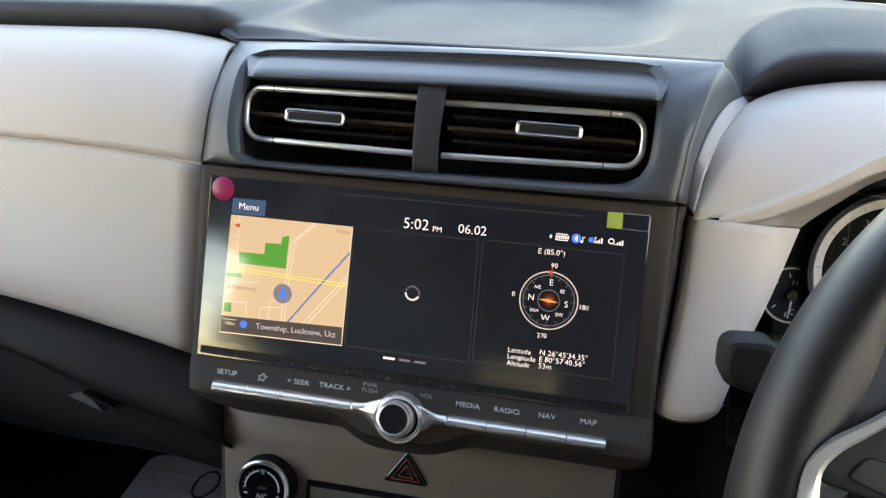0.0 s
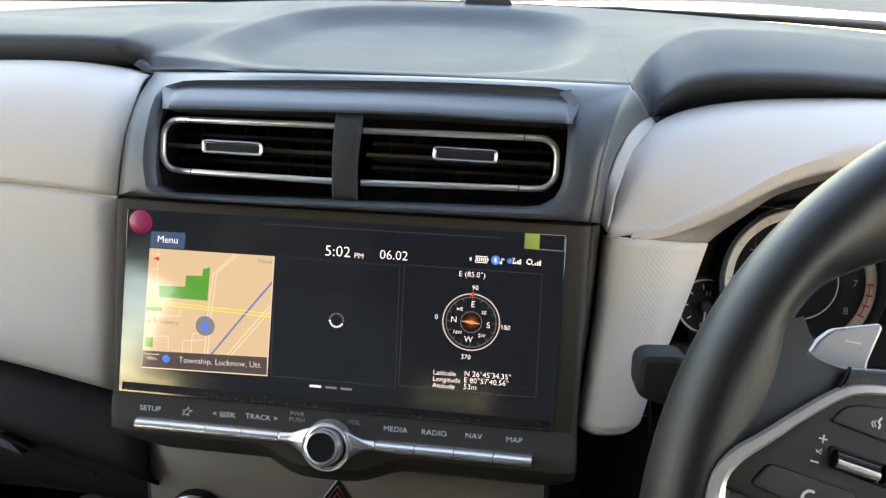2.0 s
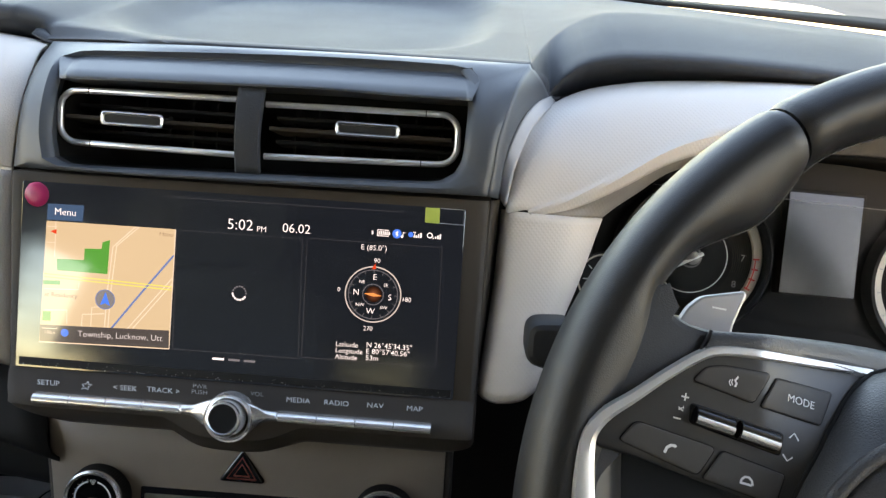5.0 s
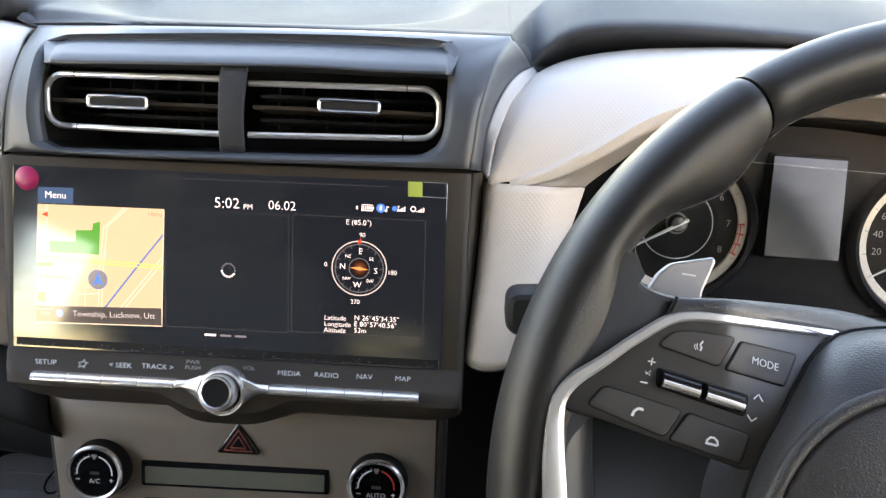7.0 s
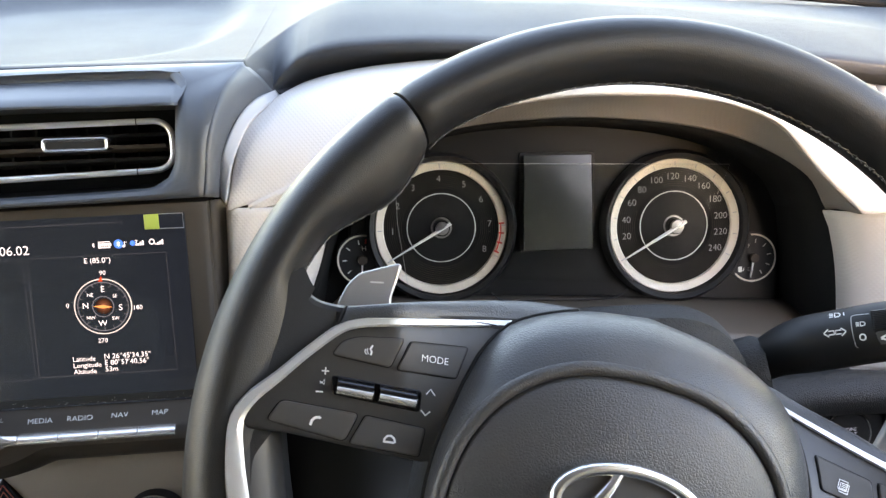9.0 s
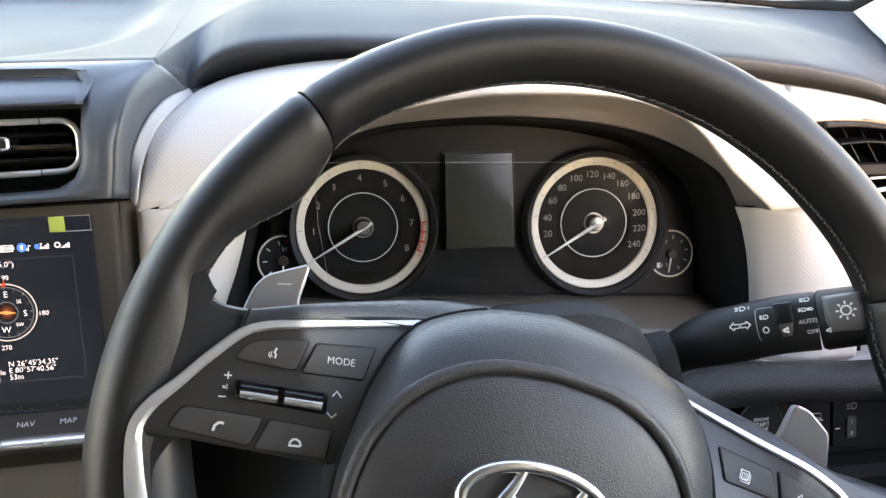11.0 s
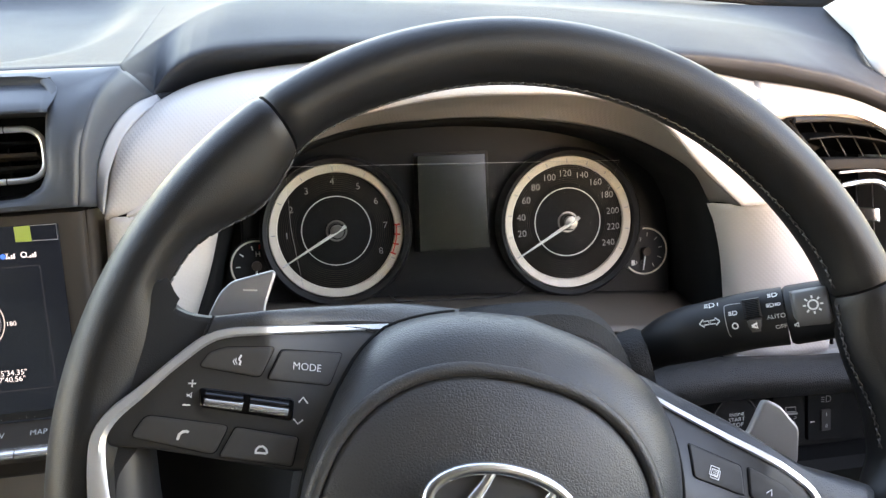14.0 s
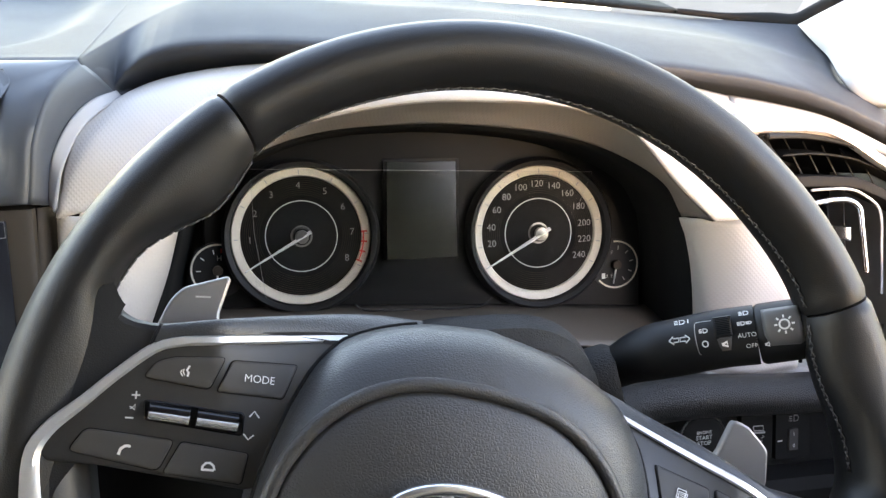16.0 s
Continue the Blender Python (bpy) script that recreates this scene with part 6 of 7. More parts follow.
def wheel():
    sw = thing("steering_wheel", "black leather steering wheel with silver spokes, turned slightly", "steering wheel")
    # rim: an oval bar, a little deeper than the spokes
    R, r, deep, set_back, off_u, off_w = 0.1969, 0.0143, 0.0205, -0.0195, 0.0078, -0.0064
    # how far the rim reaches inward from its centre line, angle by angle: thumb rests, then thin behind the spokes
    REACH = [(-45, 0.0060), (-38, 0.0090), (-31, 0.0200), (-26, 0.0260), (-16, 0.0260), (-11, 0.0200), (-8.5, 0.0125), (-3, 0.0140), (1, 0.0165), (4.5, 0.0200), (8, 0.0228), (12, 0.0233), (15.5, 0.0215), (19, 0.0178), (23, 0.0150), (28, 0.0148), (40, 0.0163),
             (75, 0.0170), (102, 0.0162), (118, 0.0143), (122, 0.0155), (125, 0.0195), (128, 0.0225), (131, 0.0240), (133, 0.0232), (135, 0.0205), (138, 0.0165), (141, 0.0125), (144.5, 0.0115), (149.5, 0.0120), (152, 0.0190), (156, 0.0260), (167, 0.0260), (172, 0.0200), (179, 0.0090), (186, 0.0060)]

    def reach(a):
        return sum(curve_value(REACH, a + d) for d in (-1.5, -0.75, 0.0, 0.75, 1.5)) / 5

    def on_rim(rad, t, h):
        return at_wheel(off_u + rad * math.cos(t), off_w + rad * math.sin(t), set_back + h)

    def rim(a0, a1, name, n, label=""):
        rows = []
        for i in range(n + 1):
            a = a0 + (a1 - a0) * i / n
            t = radians(a)
            shy = 0.93 if min(i, n - i) == 0 else 1.0
            inward = reach(a if a < 200 else a - 360) * shy
            row = []
            for j in range(24):
                s = 2 * math.pi * j / 24
                rad = math.cos(s) * r * shy if math.cos(s) >= 0 else -inward * (-math.cos(s)) ** (1.0 + 0.4 * max(0.0, inward - 0.0156) / 0.008)
                row.append(on_rim(R + rad, t, math.sin(s) * deep * shy))
            rows.append(row)
        return part(name, grid(rows, around=True, cap=True), LEATHER, sw, label)

    rim(19.6, 122.0, "rim_top", 90, "smooth black leather rim section")
    rim(122.4, 240.0, "rim_grip", 130, "black leather grip with thumb rest")
    rim(-97.0, 19.2, "rim_grip", 130, "black leather grip with thumb rest")
    rim(240.2, 262.8, "rim_foot", 20)
    # stitches on the inside of the rim
    for a0, a1 in ((21, 121), (123.5, 148), (-6, 18)):
        b = bmesh.new()
        a = a0
        while a < a1:
            for legs in (((0.0, 0.0036), (1.5, 0.0014)), ((0.2, 0.0012), (1.6, 0.0030))):
                p = []
                for da, hh in legs:
                    t = radians(a + da)
                    rad = R - math.sqrt(max(0.0, 1 - ((hh - 0.0012) / deep) ** 2)) * reach(a + da) - 0.0004
                    p.append(on_rim(rad, t, hh - 0.0012))
                tube(p, 0.00035, 5, bm=b)
            a += 1.75
        part("stitching", b, THREAD, sw, "grey double stitching")

    def up(a, b, h):
        return at_wheel(a, b, h)

    trim = [(-0.0555, 0.0650), (-0.0862, 0.0676), (-0.1144, 0.0699), (-0.1237, 0.0704), (-0.1329, 0.0691), (-0.1471, 0.0607), (-0.1610, 0.0510), (-0.1724, 0.0435), (-0.1785, 0.0360)]
    low = [(-0.1740, 0.0310), (-0.1582, 0.0275), (-0.1044, 0.0105), (-0.086, 0.010), (-0.064, 0.045)]
    web = [(-0.164, 0.100), (-0.1565, 0.099), (-0.1500, 0.0950), (-0.1482, 0.0890), (-0.1462, 0.0848), (-0.1415, 0.0808), (-0.1320, 0.0778), (-0.100, 0.0768), (-0.0560, 0.0747), (-0.0400, 0.0731), (-0.0125, 0.0690), (-0.0200, 0.0480), (-0.0500, 0.0520), (-0.090, 0.055), (-0.130, 0.052), (-0.158, 0.040), (-0.176, 0.020), (-0.178, -0.005), (-0.185, -0.005), (-0.187, 0.03), (-0.181, 0.066)]

    def sloped(side, dn):
        if side < 0:
            return lambda a, b, h: at_wheel(a, b, spoke_n(a, b) + h + dn)

        def f(a, b, h):
            return at_wheel(*mirror(a, b), spoke_n(a, b) + h + dn)
        return f

    for side in (-1, 1):
        f = fk = sloped(side, 0.0)
        run = trim if side < 0 else [(-0.0380, 0.0610), (-0.0634, 0.0623), (-0.0907, 0.0645), (-0.1037, 0.0658), (-0.1190, 0.0666), (-0.1330, 0.0656), (-0.1440, 0.0600), (-0.1600, 0.0500), (-0.1724, 0.0420), (-0.1785, 0.0350)]
        if side < 0:
            part("spoke_skin", slab(loop(web, 0.006, 4), -0.0025, -0.022, 0.003, at=f), LEATHER, sw)
            upper = catmull([(-0.1302, 0.0776, 0), (-0.1000, 0.0775, 0), (-0.0560, 0.0757, 0), (-0.0380, 0.0738, 0), (-0.0150, 0.0690, 0)], 30)
            lower = catmull([(-0.1345, 0.0690, 0), (-0.1237, 0.0708, 0), (-0.0862, 0.0682, 0), (-0.0594, 0.0665, 0), (-0.0250, 0.0640, 0)], 30)
            rows = [[f(a.x + (b.x - a.x) * k, a.y + (b.y - a.y) * k, h) for a, b in zip(lower, upper)] for k, h in ((0.0, -0.0100), (0.0, -0.0006), (0.12, 0.0000), (0.45, 0.0004), (0.75, 0.0000), (0.93, -0.0012), (1.0, -0.0030), (1.02, -0.0140))]
            part("spoke_cover", grid(rows), SHELL, sw, "grained black cover strip above the silver band")
            part("seam", tube([f(-0.1350, 0.0700, -0.0008), f(-0.1328, 0.0742, -0.0006), f(-0.1306, 0.0776, -0.0022)], 0.0007, 6), BLACK, sw)
        else:
            outer = [(-0.0182, 0.0660), (-0.0359, 0.0685), (-0.0501, 0.0702), (-0.0641, 0.0706), (-0.0908, 0.0726), (-0.1192, 0.0731), (-0.1329, 0.0748), (-0.1440, 0.0785), (-0.1680, 0.0860)]
            inner = [(-0.0182, 0.0560), (-0.0359, 0.0560), (-0.0501, 0.0565), (-0.0641, 0.0570), (-0.0908, 0.0590), (-0.1192, 0.0600), (-0.1350, 0.0560), (-0.1480, 0.0480), (-0.1780, 0.0400)]
            rows = []
            for k, h in ((-0.04, -0.026), (-0.02, -0.0100), (0.03, -0.0060), (0.12, -0.0042), (0.35, -0.0034), (0.65, -0.0034), (1.0, -0.0040)):
                rows.append(catmull([fk(a + (c - a) * k, b + (d - b) * k, h) for (a, b), (c, d) in zip(outer, inner)], 28))
            part("spoke_skin", grid(rows), SHELL, sw, thick=0.0012)
        pad = part("spoke_panel", fine_slab(run + low, 0.0, -0.020, 0.0016, f), SWITCHBLACK, sw, "dark grey switch panel")
        # silver band round the panel, running down inside the rim
        path = catmull([(a, b, 0) for a, b in run + [(-0.1805, 0.0230), (-0.1805, 0.0040), (-0.1780, -0.0300), (-0.1660, -0.0700), (-0.150, -0.095)]], 70)
        rows = []
        for i, p in enumerate(path):
            d = (path[min(i + 1, 69)] - path[max(i - 1, 0)]).normalized()
            nn = Vector((-d.y, d.x, 0))
            if nn.dot(Vector((-0.12, 0.02, 0)) - p) > 0:
                nn = -nn
            k = i / 69
            wdt = 0.0023 + 0.0006 * min(1.0, k * 4) + 0.0030 * step(0.36, 0.66, k)
            lift = 0.0007 + 0.0045 * step(0.28, 0.75, k)
            turn = max(0.0, min(1.0, (k - 0.36) * 4))
            q = [p + nn * wdt * e for e in (-0.75 - 0.35 * turn, -0.4 - 0.1 * turn, 0.45 - 0.15 * turn, 0.7 - 0.2 * turn)]
            rows.append([f(q[0].x, q[0].y, lift), f(q[1].x, q[1].y, 0.0014 + lift), f(q[2].x, q[2].y, 0.0010 + lift), f(q[3].x, q[3].y, -0.002 + lift), f(p.x, p.y, -0.006 + lift)])
        part("silver_band", grid(rows, around=True, cap=True), SATIN, sw, "satin silver band")
        outer = [(p.x, p.y) for p in catmull([(-0.1765, 0.036, 0), (-0.1780, 0.004, 0), (-0.1755, -0.030, 0), (-0.1635, -0.070, 0), (-0.147, -0.095, 0)], 16)]
        inside = [(p.x, p.y) for p in catmull([(-0.1600, 0.034, 0), (-0.1590, 0.004, 0), (-0.1555, -0.030, 0), (-0.1450, -0.066, 0), (-0.130, -0.088, 0)], 16)]
        rows = [[f(a + (c - a) * k, b + (d - b) * k, h) for (a, b), (c, d) in zip(outer, inside)] for k, h in ((0.0, -0.016), (0.0, -0.004), (0.12, -0.0025), (0.5, -0.0045), (0.85, -0.011), (1.0, -0.022))]
        part("lower_spoke", grid(rows), SWITCHBLACK, sw, "dark grey spoke shell", thick=0.001)

        def key(pts, rr):
            if side > 0:
                pts = [(a + 0.0070, b - 0.0052) for a, b in pts]
            part("key_gap", fine_slab(loop(pts, rr * 1.2), 0.0004, -0.001, 0.0001, f, 0.004), VOID, pad, smooth=False)
            cx = sum(a for a, b in pts) / len(pts)
            cz = sum(b for a, b in pts) / len(pts)
            small = [(cx + (a - cx) * 0.968, cz + (b - cz) * 0.94) for a, b in pts]
            part("key", fine_slab(loop(small, rr), 0.0011, -0.002, 0.0005, f, 0.004), BUTTON, pad)

        for pts, rr in (([(-0.1385, 0.0580), (-0.1335, 0.0636), (-0.1266, 0.0648), (-0.1068, 0.0625), (-0.1142, 0.0502)], 0.002), ([(-0.1050, 0.0612), (-0.0785, 0.0562), (-0.0862, 0.0430), (-0.1122, 0.0494)], 0.0015),
                        ([(-0.1668, 0.0340), (-0.1600, 0.0420), (-0.1280, 0.0330), (-0.1350, 0.0218)], 0.0025), ([(-0.1262, 0.0325), (-0.1010, 0.0244), (-0.1048, 0.0125), (-0.1340, 0.0212)], 0.0015)):
            key(pts, rr)
        slot = part("roller_slot", slab(loop([(-0.1388, 0.0498), (-0.1015, 0.0400), (-0.1032, 0.0310), (-0.1392, 0.0418)], 0.002), 0.0006, -0.003, 0.0005, at=fk), GLOSS, pad)
        for a0, b0, a1, b1 in ((-0.1370, 0.0450, -0.1225, 0.0411), (-0.1198, 0.0405, -0.1048, 0.0363)):
            pth = [fk(a0, b0, 0.0005), fk(a1, b1, 0.0005)]
            part("roller", tube(pth, 0.0036, 14), GLOSS, slot)
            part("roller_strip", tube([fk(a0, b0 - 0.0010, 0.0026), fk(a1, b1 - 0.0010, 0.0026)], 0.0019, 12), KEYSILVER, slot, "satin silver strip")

        def ink(bm, name="symbol", mat=WHITEINK):
            part(name, bm, mat, pad, smooth=False)

        def mk(a, b, h=0.0019):
            return fk(a, b, h) if side < 0 else fk(a - 0.002, b - 0.005, h)

        if side < 0:
            o = mk(-0.0950, 0.0522, 0.0028)
            du = (mk(-0.0830, 0.0522 - 0.0029, 0.0028) - mk(-0.1070, 0.0522 + 0.0029, 0.0028)).normalized()
            dn = du.cross(mk(-0.0950, 0.0560, 0.0028) - mk(-0.0950, 0.0480, 0.0028)).normalized()
            m = Matrix.Translation(o) @ Matrix((du, dn.cross(du), dn)).transposed().to_4x4()
            words("MODE", 0.0044, WHITEINK, m, pad, "key_label")
            flatk = lambda a, c: mk(a, c, 0.0014)
            for lines, w, fn in (([[(-0.1427, 0.0519), (-0.1397, 0.0514)], [(-0.1409, 0.0531), (-0.1414, 0.0502)]], 0.0006, flatk),
                                 ([[(-0.1456, 0.0437), (-0.1427, 0.0432)]], 0.0006, flatk),
                                 ([[(-0.1437, 0.0469), (-0.1429, 0.0470), (-0.1417, 0.0482), (-0.1420, 0.0462), (-0.1437, 0.0478)]], 0.0004, flatk),
                                 ([[(-0.1000, 0.0384), (-0.0979, 0.0402), (-0.0963, 0.0374)]], 0.0006, flatk),
                                 ([[(-0.1028, 0.0322), (-0.1012, 0.0298), (-0.0990, 0.0312)]], 0.0006, flatk),
                                 ([[(-0.1487, 0.0303), (-0.1482, 0.0314), (-0.1478, 0.0323), (-0.1463, 0.0332), (-0.1448, 0.0331), (-0.1443, 0.0325)]], 0.0011, mk),
                                 ([[(-0.1192, 0.0204), (-0.1188, 0.0220), (-0.1176, 0.0230), (-0.1160, 0.0229), (-0.1148, 0.0216), (-0.1146, 0.0198)], [(-0.1188, 0.0207), (-0.1176, 0.0205), (-0.1162, 0.0202), (-0.1149, 0.0198)]], 0.0009, mk),
                                 ([[(-0.1210, 0.0606), (-0.1222, 0.0590), (-0.1216, 0.0580), (-0.1222, 0.0566)]], 0.0008, mk),
                                 ([[(-0.1232, 0.0596), (-0.1236, 0.0584), (-0.1231, 0.0572)]], 0.0004, mk),
                                 ([[(-0.1240, 0.0593), (-0.1246, 0.0584), (-0.1239, 0.0570)]], 0.0004, mk)):
                b = bmesh.new()
                for ln in lines:
                    stroke(ln, w, 0, b, at=fn)
                ink(b)
        else:
            for o in (0.0, 0.0010):
                ink(stroke([(-0.0880 + o, 0.0485 + o), (-0.0840 + o, 0.0475 + o), (-0.0835 + o, 0.0515 + o), (-0.0875 + o, 0.0525 + o), (-0.0880 + o, 0.0483 + o)], 0.0005, 0, at=mk))
            for q in range(4):
                ink(stroke([(-0.0871, 0.0492 + q * 0.0008), (-0.0843, 0.0486 + q * 0.0008)], 0.0003, 0, at=mk))
            ink(stroke([(-0.1135, 0.0565), (-0.112, 0.059), (-0.1105, 0.0562)], 0.0006, 0, at=mk))
        # paddle behind the rim
        pd = [(-0.1370, 0.0720), (-0.1335, 0.0800), (-0.1285, 0.0885), (-0.1225, 0.0935), (-0.1035, 0.0968), (-0.1022, 0.0950), (-0.1085, 0.0800), (-0.1080, 0.0550), (-0.1370, 0.0550)]
        g = (lambda a, b, h: at_wheel(a, b, h)) if side < 0 else (lambda a, b, h: at_wheel(mirror(a, b)[0] + 0.012, mirror(a, b)[1] - 0.006, h))
        if side > 0:
            pd = [(0.1400, 0.0050), (0.1470, 0.0008), (0.1562, -0.0122), (0.1560, -0.0302), (0.150, -0.045), (0.116, -0.034), (0.1213, -0.022), (0.1327, -0.0121)]
            g = lambda a, b, h: at_wheel(a, b, h + 0.40 * (a - 0.142) + 0.25 * (b + 0.015))
        paddle = part("shift_paddle", slab(loop(pd, 0.0025, 4), -0.0400, -0.0440, 0.0012, at=g), PADDLE, sw, "silver gear-shift paddle")
        if side < 0:
            b = stroke([(-0.1178, 0.0888), (-0.1115, 0.0880)], 0.0008, 0, at=lambda a, c: g(a, c, -0.0397))
        else:
            b = stroke([(0.1415, -0.0090), (0.1475, -0.0096)], 0.0008, 0, at=lambda a, c: g(a, c, -0.0397))
            stroke([(0.1447, -0.0062), (0.1443, -0.0124)], 0.0008, 0, b, at=lambda a, c: g(a, c, -0.0397))
        # right mark is grey: its glint is put into the colour
        part("paddle_mark", b, WHITEINK if side < 0 else GREYINK, paddle, smooth=False)

    # airbag cover
    half = [(0.0, 0.0632), (0.030, 0.0590), (0.050, 0.0525), (0.066, 0.0435), (0.077, 0.0300), (0.0855, 0.0100), (0.090, -0.018), (0.088, -0.045), (0.075, -0.070), (0.045, -0.085), (0.0, -0.090)]
    inn = [(0.0, 0.0392), (0.025, 0.0370), (0.043, 0.0310), (0.058, 0.0210), (0.069, 0.0080), (0.076, -0.0080), (0.078, -0.030), (0.070, -0.055), (0.050, -0.066), (0.030, -0.070), (0.0, -0.073)]

    def full(h):
        c = catmull([(a, b, 0) for a, b in h], 40)
        return [(p.x, p.y) for p in c] + [(-p.x, p.y) for p in reversed(c[1:-1])]

    O, I = [(a * (1.025 if a > 0 else 0.945) - 0.003, b + 0.0020) for a, b in full(half)], [(a * (0.965 if a > 0 else 0.95) - 0.0095, b - 0.0030) for a, b in full(inn)]

    def level(k, n):
        """k = 0 on the inner outline, 1 on the outer."""
        return [at_wheel(*turned(a + (c - a) * k, b + (d - b) * k), n) for (a, b), (c, d) in zip(I, O)]

    part("cover_shell", grid([level(1.0, -0.045), level(1.0, -0.020), level(0.97, -0.0110), level(0.85, -0.0020), level(0.6, 0.0072), level(0.35, 0.0125), level(0.15, 0.0155), level(0.06, 0.0150), level(0.03, 0.0125)], around=True), SHELL, sw, "smooth black airbag shell")

    # dark joint where the shell meets the switch panels
    profile = [(0.6, 0.0072), (0.85, -0.0020), (0.97, -0.0110), (1.0, -0.0200)]
    for sgn in (-1, 1):
        joint = []
        for (a, b), (c, d) in zip(I, O):
            if (c + 0.003) * sgn > 0.020 and -0.058 < d < 0.060:
                for j in range(41):
                    k = 1.0 - 0.4 * j / 40
                    u, w = turned(a + (c - a) * k, b + (d - b) * k)
                    if curve_value(profile, k) >= spoke_n(u, w) or j == 40:
                        joint.append(at_wheel(u, w, curve_value(profile, k) + 0.0003))
                        break
        part("joint", tube(joint, 0.0011, 8), VOID, sw)

    def dome(k, n):
        return [at_wheel(*turned(a * k, -0.015 + (b + 0.015) * k), n) for a, b in I]

    rows = [dome(0.985, 0.0110), dome(0.972, 0.0150), dome(0.94, 0.0172), dome(0.82, 0.0200), dome(0.6, 0.0235), dome(0.35, 0.0258), dome(0.12, 0.0265)]
    part("airbag_pad", grid(rows, around=True, cap=True), PADSKIN, sw, "grained black airbag pad")
    part("pad_bead", tube(level(0.06, 0.0140), 0.0032, 12, closed=True), PADSKIN, sw, "raised grained bead round the pad")
    # oval badge
    ex, ez, ea, eb = -0.0110, -0.0160, 0.0310, 0.0157
    badge = part("badge", tube([at_wheel(*turned(ex + ea * math.cos(t), ez + eb * math.sin(t)), 0.0285) for t in [2 * math.pi * i / 64 for i in range(64)]], 0.0028, 12, closed=True), CHROME, sw, "chrome oval badge")
    part("badge_plate", slab([(ex + ea * math.cos(t), ez + eb * math.sin(t)) for t in [2 * math.pi * i / 48 for i in range(48)]], 0.0265, 0.018, 0.001, at=lambda a, b, h: at_wheel(*turned(a, b), h)), BUTTON, badge)
    for pts in (((-0.0070, 0.0145), (-0.0105, 0.0070), (-0.0150, -0.0010), (-0.0200, -0.0110)), ((0.0200, 0.0105), (0.0165, 0.0050), (0.0120, -0.0050), (0.0080, -0.0145)), ((-0.0120, 0.0030), (-0.0040, -0.0016), (0.0060, 0.0012), (0.0170, 0.0062))):
        part("badge_bar", tube([at_wheel(*turned(ex + a, ez + b), 0.0285) for a, b, _ in catmull([(a, b, 0) for a, b in pts], 14)], [0.0019 + 0.0011 * math.sin(math.pi * i / 13) for i in range(14)], 10), CHROME, badge)


wheel()


# ---- steering column, stalks ----
def column():
    s = thing("column_shroud", "grained black steering column shroud", "column shroud")
    rows = []
    for y, k, dz in ((-0.105, 0.88, -0.006), (-0.100, 0.96, -0.002), (-0.085, 1.0, 0.0), (0.0, 0.98, -0.016), (0.090, 0.9, -0.040)):
        row = []
        for i in range(33):
            t = math.pi * i / 32
            row.append((0.395 - 0.064 * k * math.copysign(abs(math.cos(t)) ** 0.7, math.cos(t)), y, -0.076 + dz + 0.064 * k * math.sin(t) ** 0.8))
        row += [(0.457 - 0.124 * j / 7, y, -0.150) for j in range(8)]
        rows.append(row)
    part("upper_cover", grid(rows, around=True, cap=True), DARK, s)
    # front face in a lighter skin than the cover: light put into its colour
    face = []
    for k, dy in ((0.86, -0.1052), (0.84, -0.1064), (0.60, -0.1070), (0.20, -0.1070)):
        arc = [math.pi * i / 24 for i in range(25)]
        face.append([(0.395 - 0.064 * k * math.copysign(abs(math.cos(t)) ** 0.7, math.cos(t)), dy, -0.082 + 0.064 * k * math.sin(t) ** 0.8) for t in arc])
    part("lit_front_face", grid(face), PADSKIN, s, "coarse-grained front face, coloured lighter as if lit")
    part("collar", lathe([(0.019, -0.006), (0.020, 0.004), (0.017, 0.010), (0.013, 0.010)], (0.468, -0.070, -0.058), (0.9, -0.35, 0.2), cap=False), DARK, s)

    st = thing("light_stalk", "black headlamp and indicator stalk with white symbols", "stalk")
    path = catmull([(0.460, -0.058, -0.063), (0.4735, -0.068, -0.0549), (0.4815, -0.077, -0.0468), (0.4905, -0.087, -0.0405), (0.5055, -0.099, -0.0348), (0.520, -0.112, -0.0290), (0.5350, -0.1214, -0.0259)], 26)
    rad = [0.0098 + 0.0062 * step(1, 13, i) for i in range(26)]
    part("arm", tube(path, rad, 24), STALKBLACK, st)
    p0, p1 = Vector((0.5355, -0.1217, -0.0258)), Vector((0.572, -0.1455, -0.0170))
    part("end_cap", tube([p0, p0.lerp(p1, 0.05), p0.lerp(p1, 0.9), p1], [0.0150, 0.0163, 0.0158, 0.012], 24), STALKBLACK, st, "turning end cap")
    d = (Vector((0.5350, -0.1214, -0.0259)) - Vector((0.500, -0.097, -0.0345))).normalized()
    # outward face towards the driver's eye
    eye = (Vector((0.27, -0.50, 0.08)) - Vector((0.53, -0.12, -0.025)))
    nrm = (eye - d * eye.dot(d)).normalized()
    upv = nrm.cross(d)

    def mark(a, b, lift=0.0):
        """a along the stalk from the indicator mark, b upward on its face."""
        base = Vector((0.5045, -0.1000, -0.0310)) + d * a
        rr = 0.0162
        t = b / rr
        return base + nrm * (rr * math.cos(t) + lift) + upv * (rr * math.sin(t))

    line = catmull([(0.0175, 0.0082, 0), (0.0098, 0.0082, 0), (0.0086, 0.0070, 0), (0.0086, -0.0085, 0), (0.0098, -0.0100, 0), (0.0175, -0.0100, 0)], 40)
    part("line", stroke([(p.x, p.y) for p in line], 0.0004, 0, at=lambda a, c: mark(a, c, 0.0006)), GREYINK, st, "thin grey outline", smooth=False)
    tb = bmesh.new()
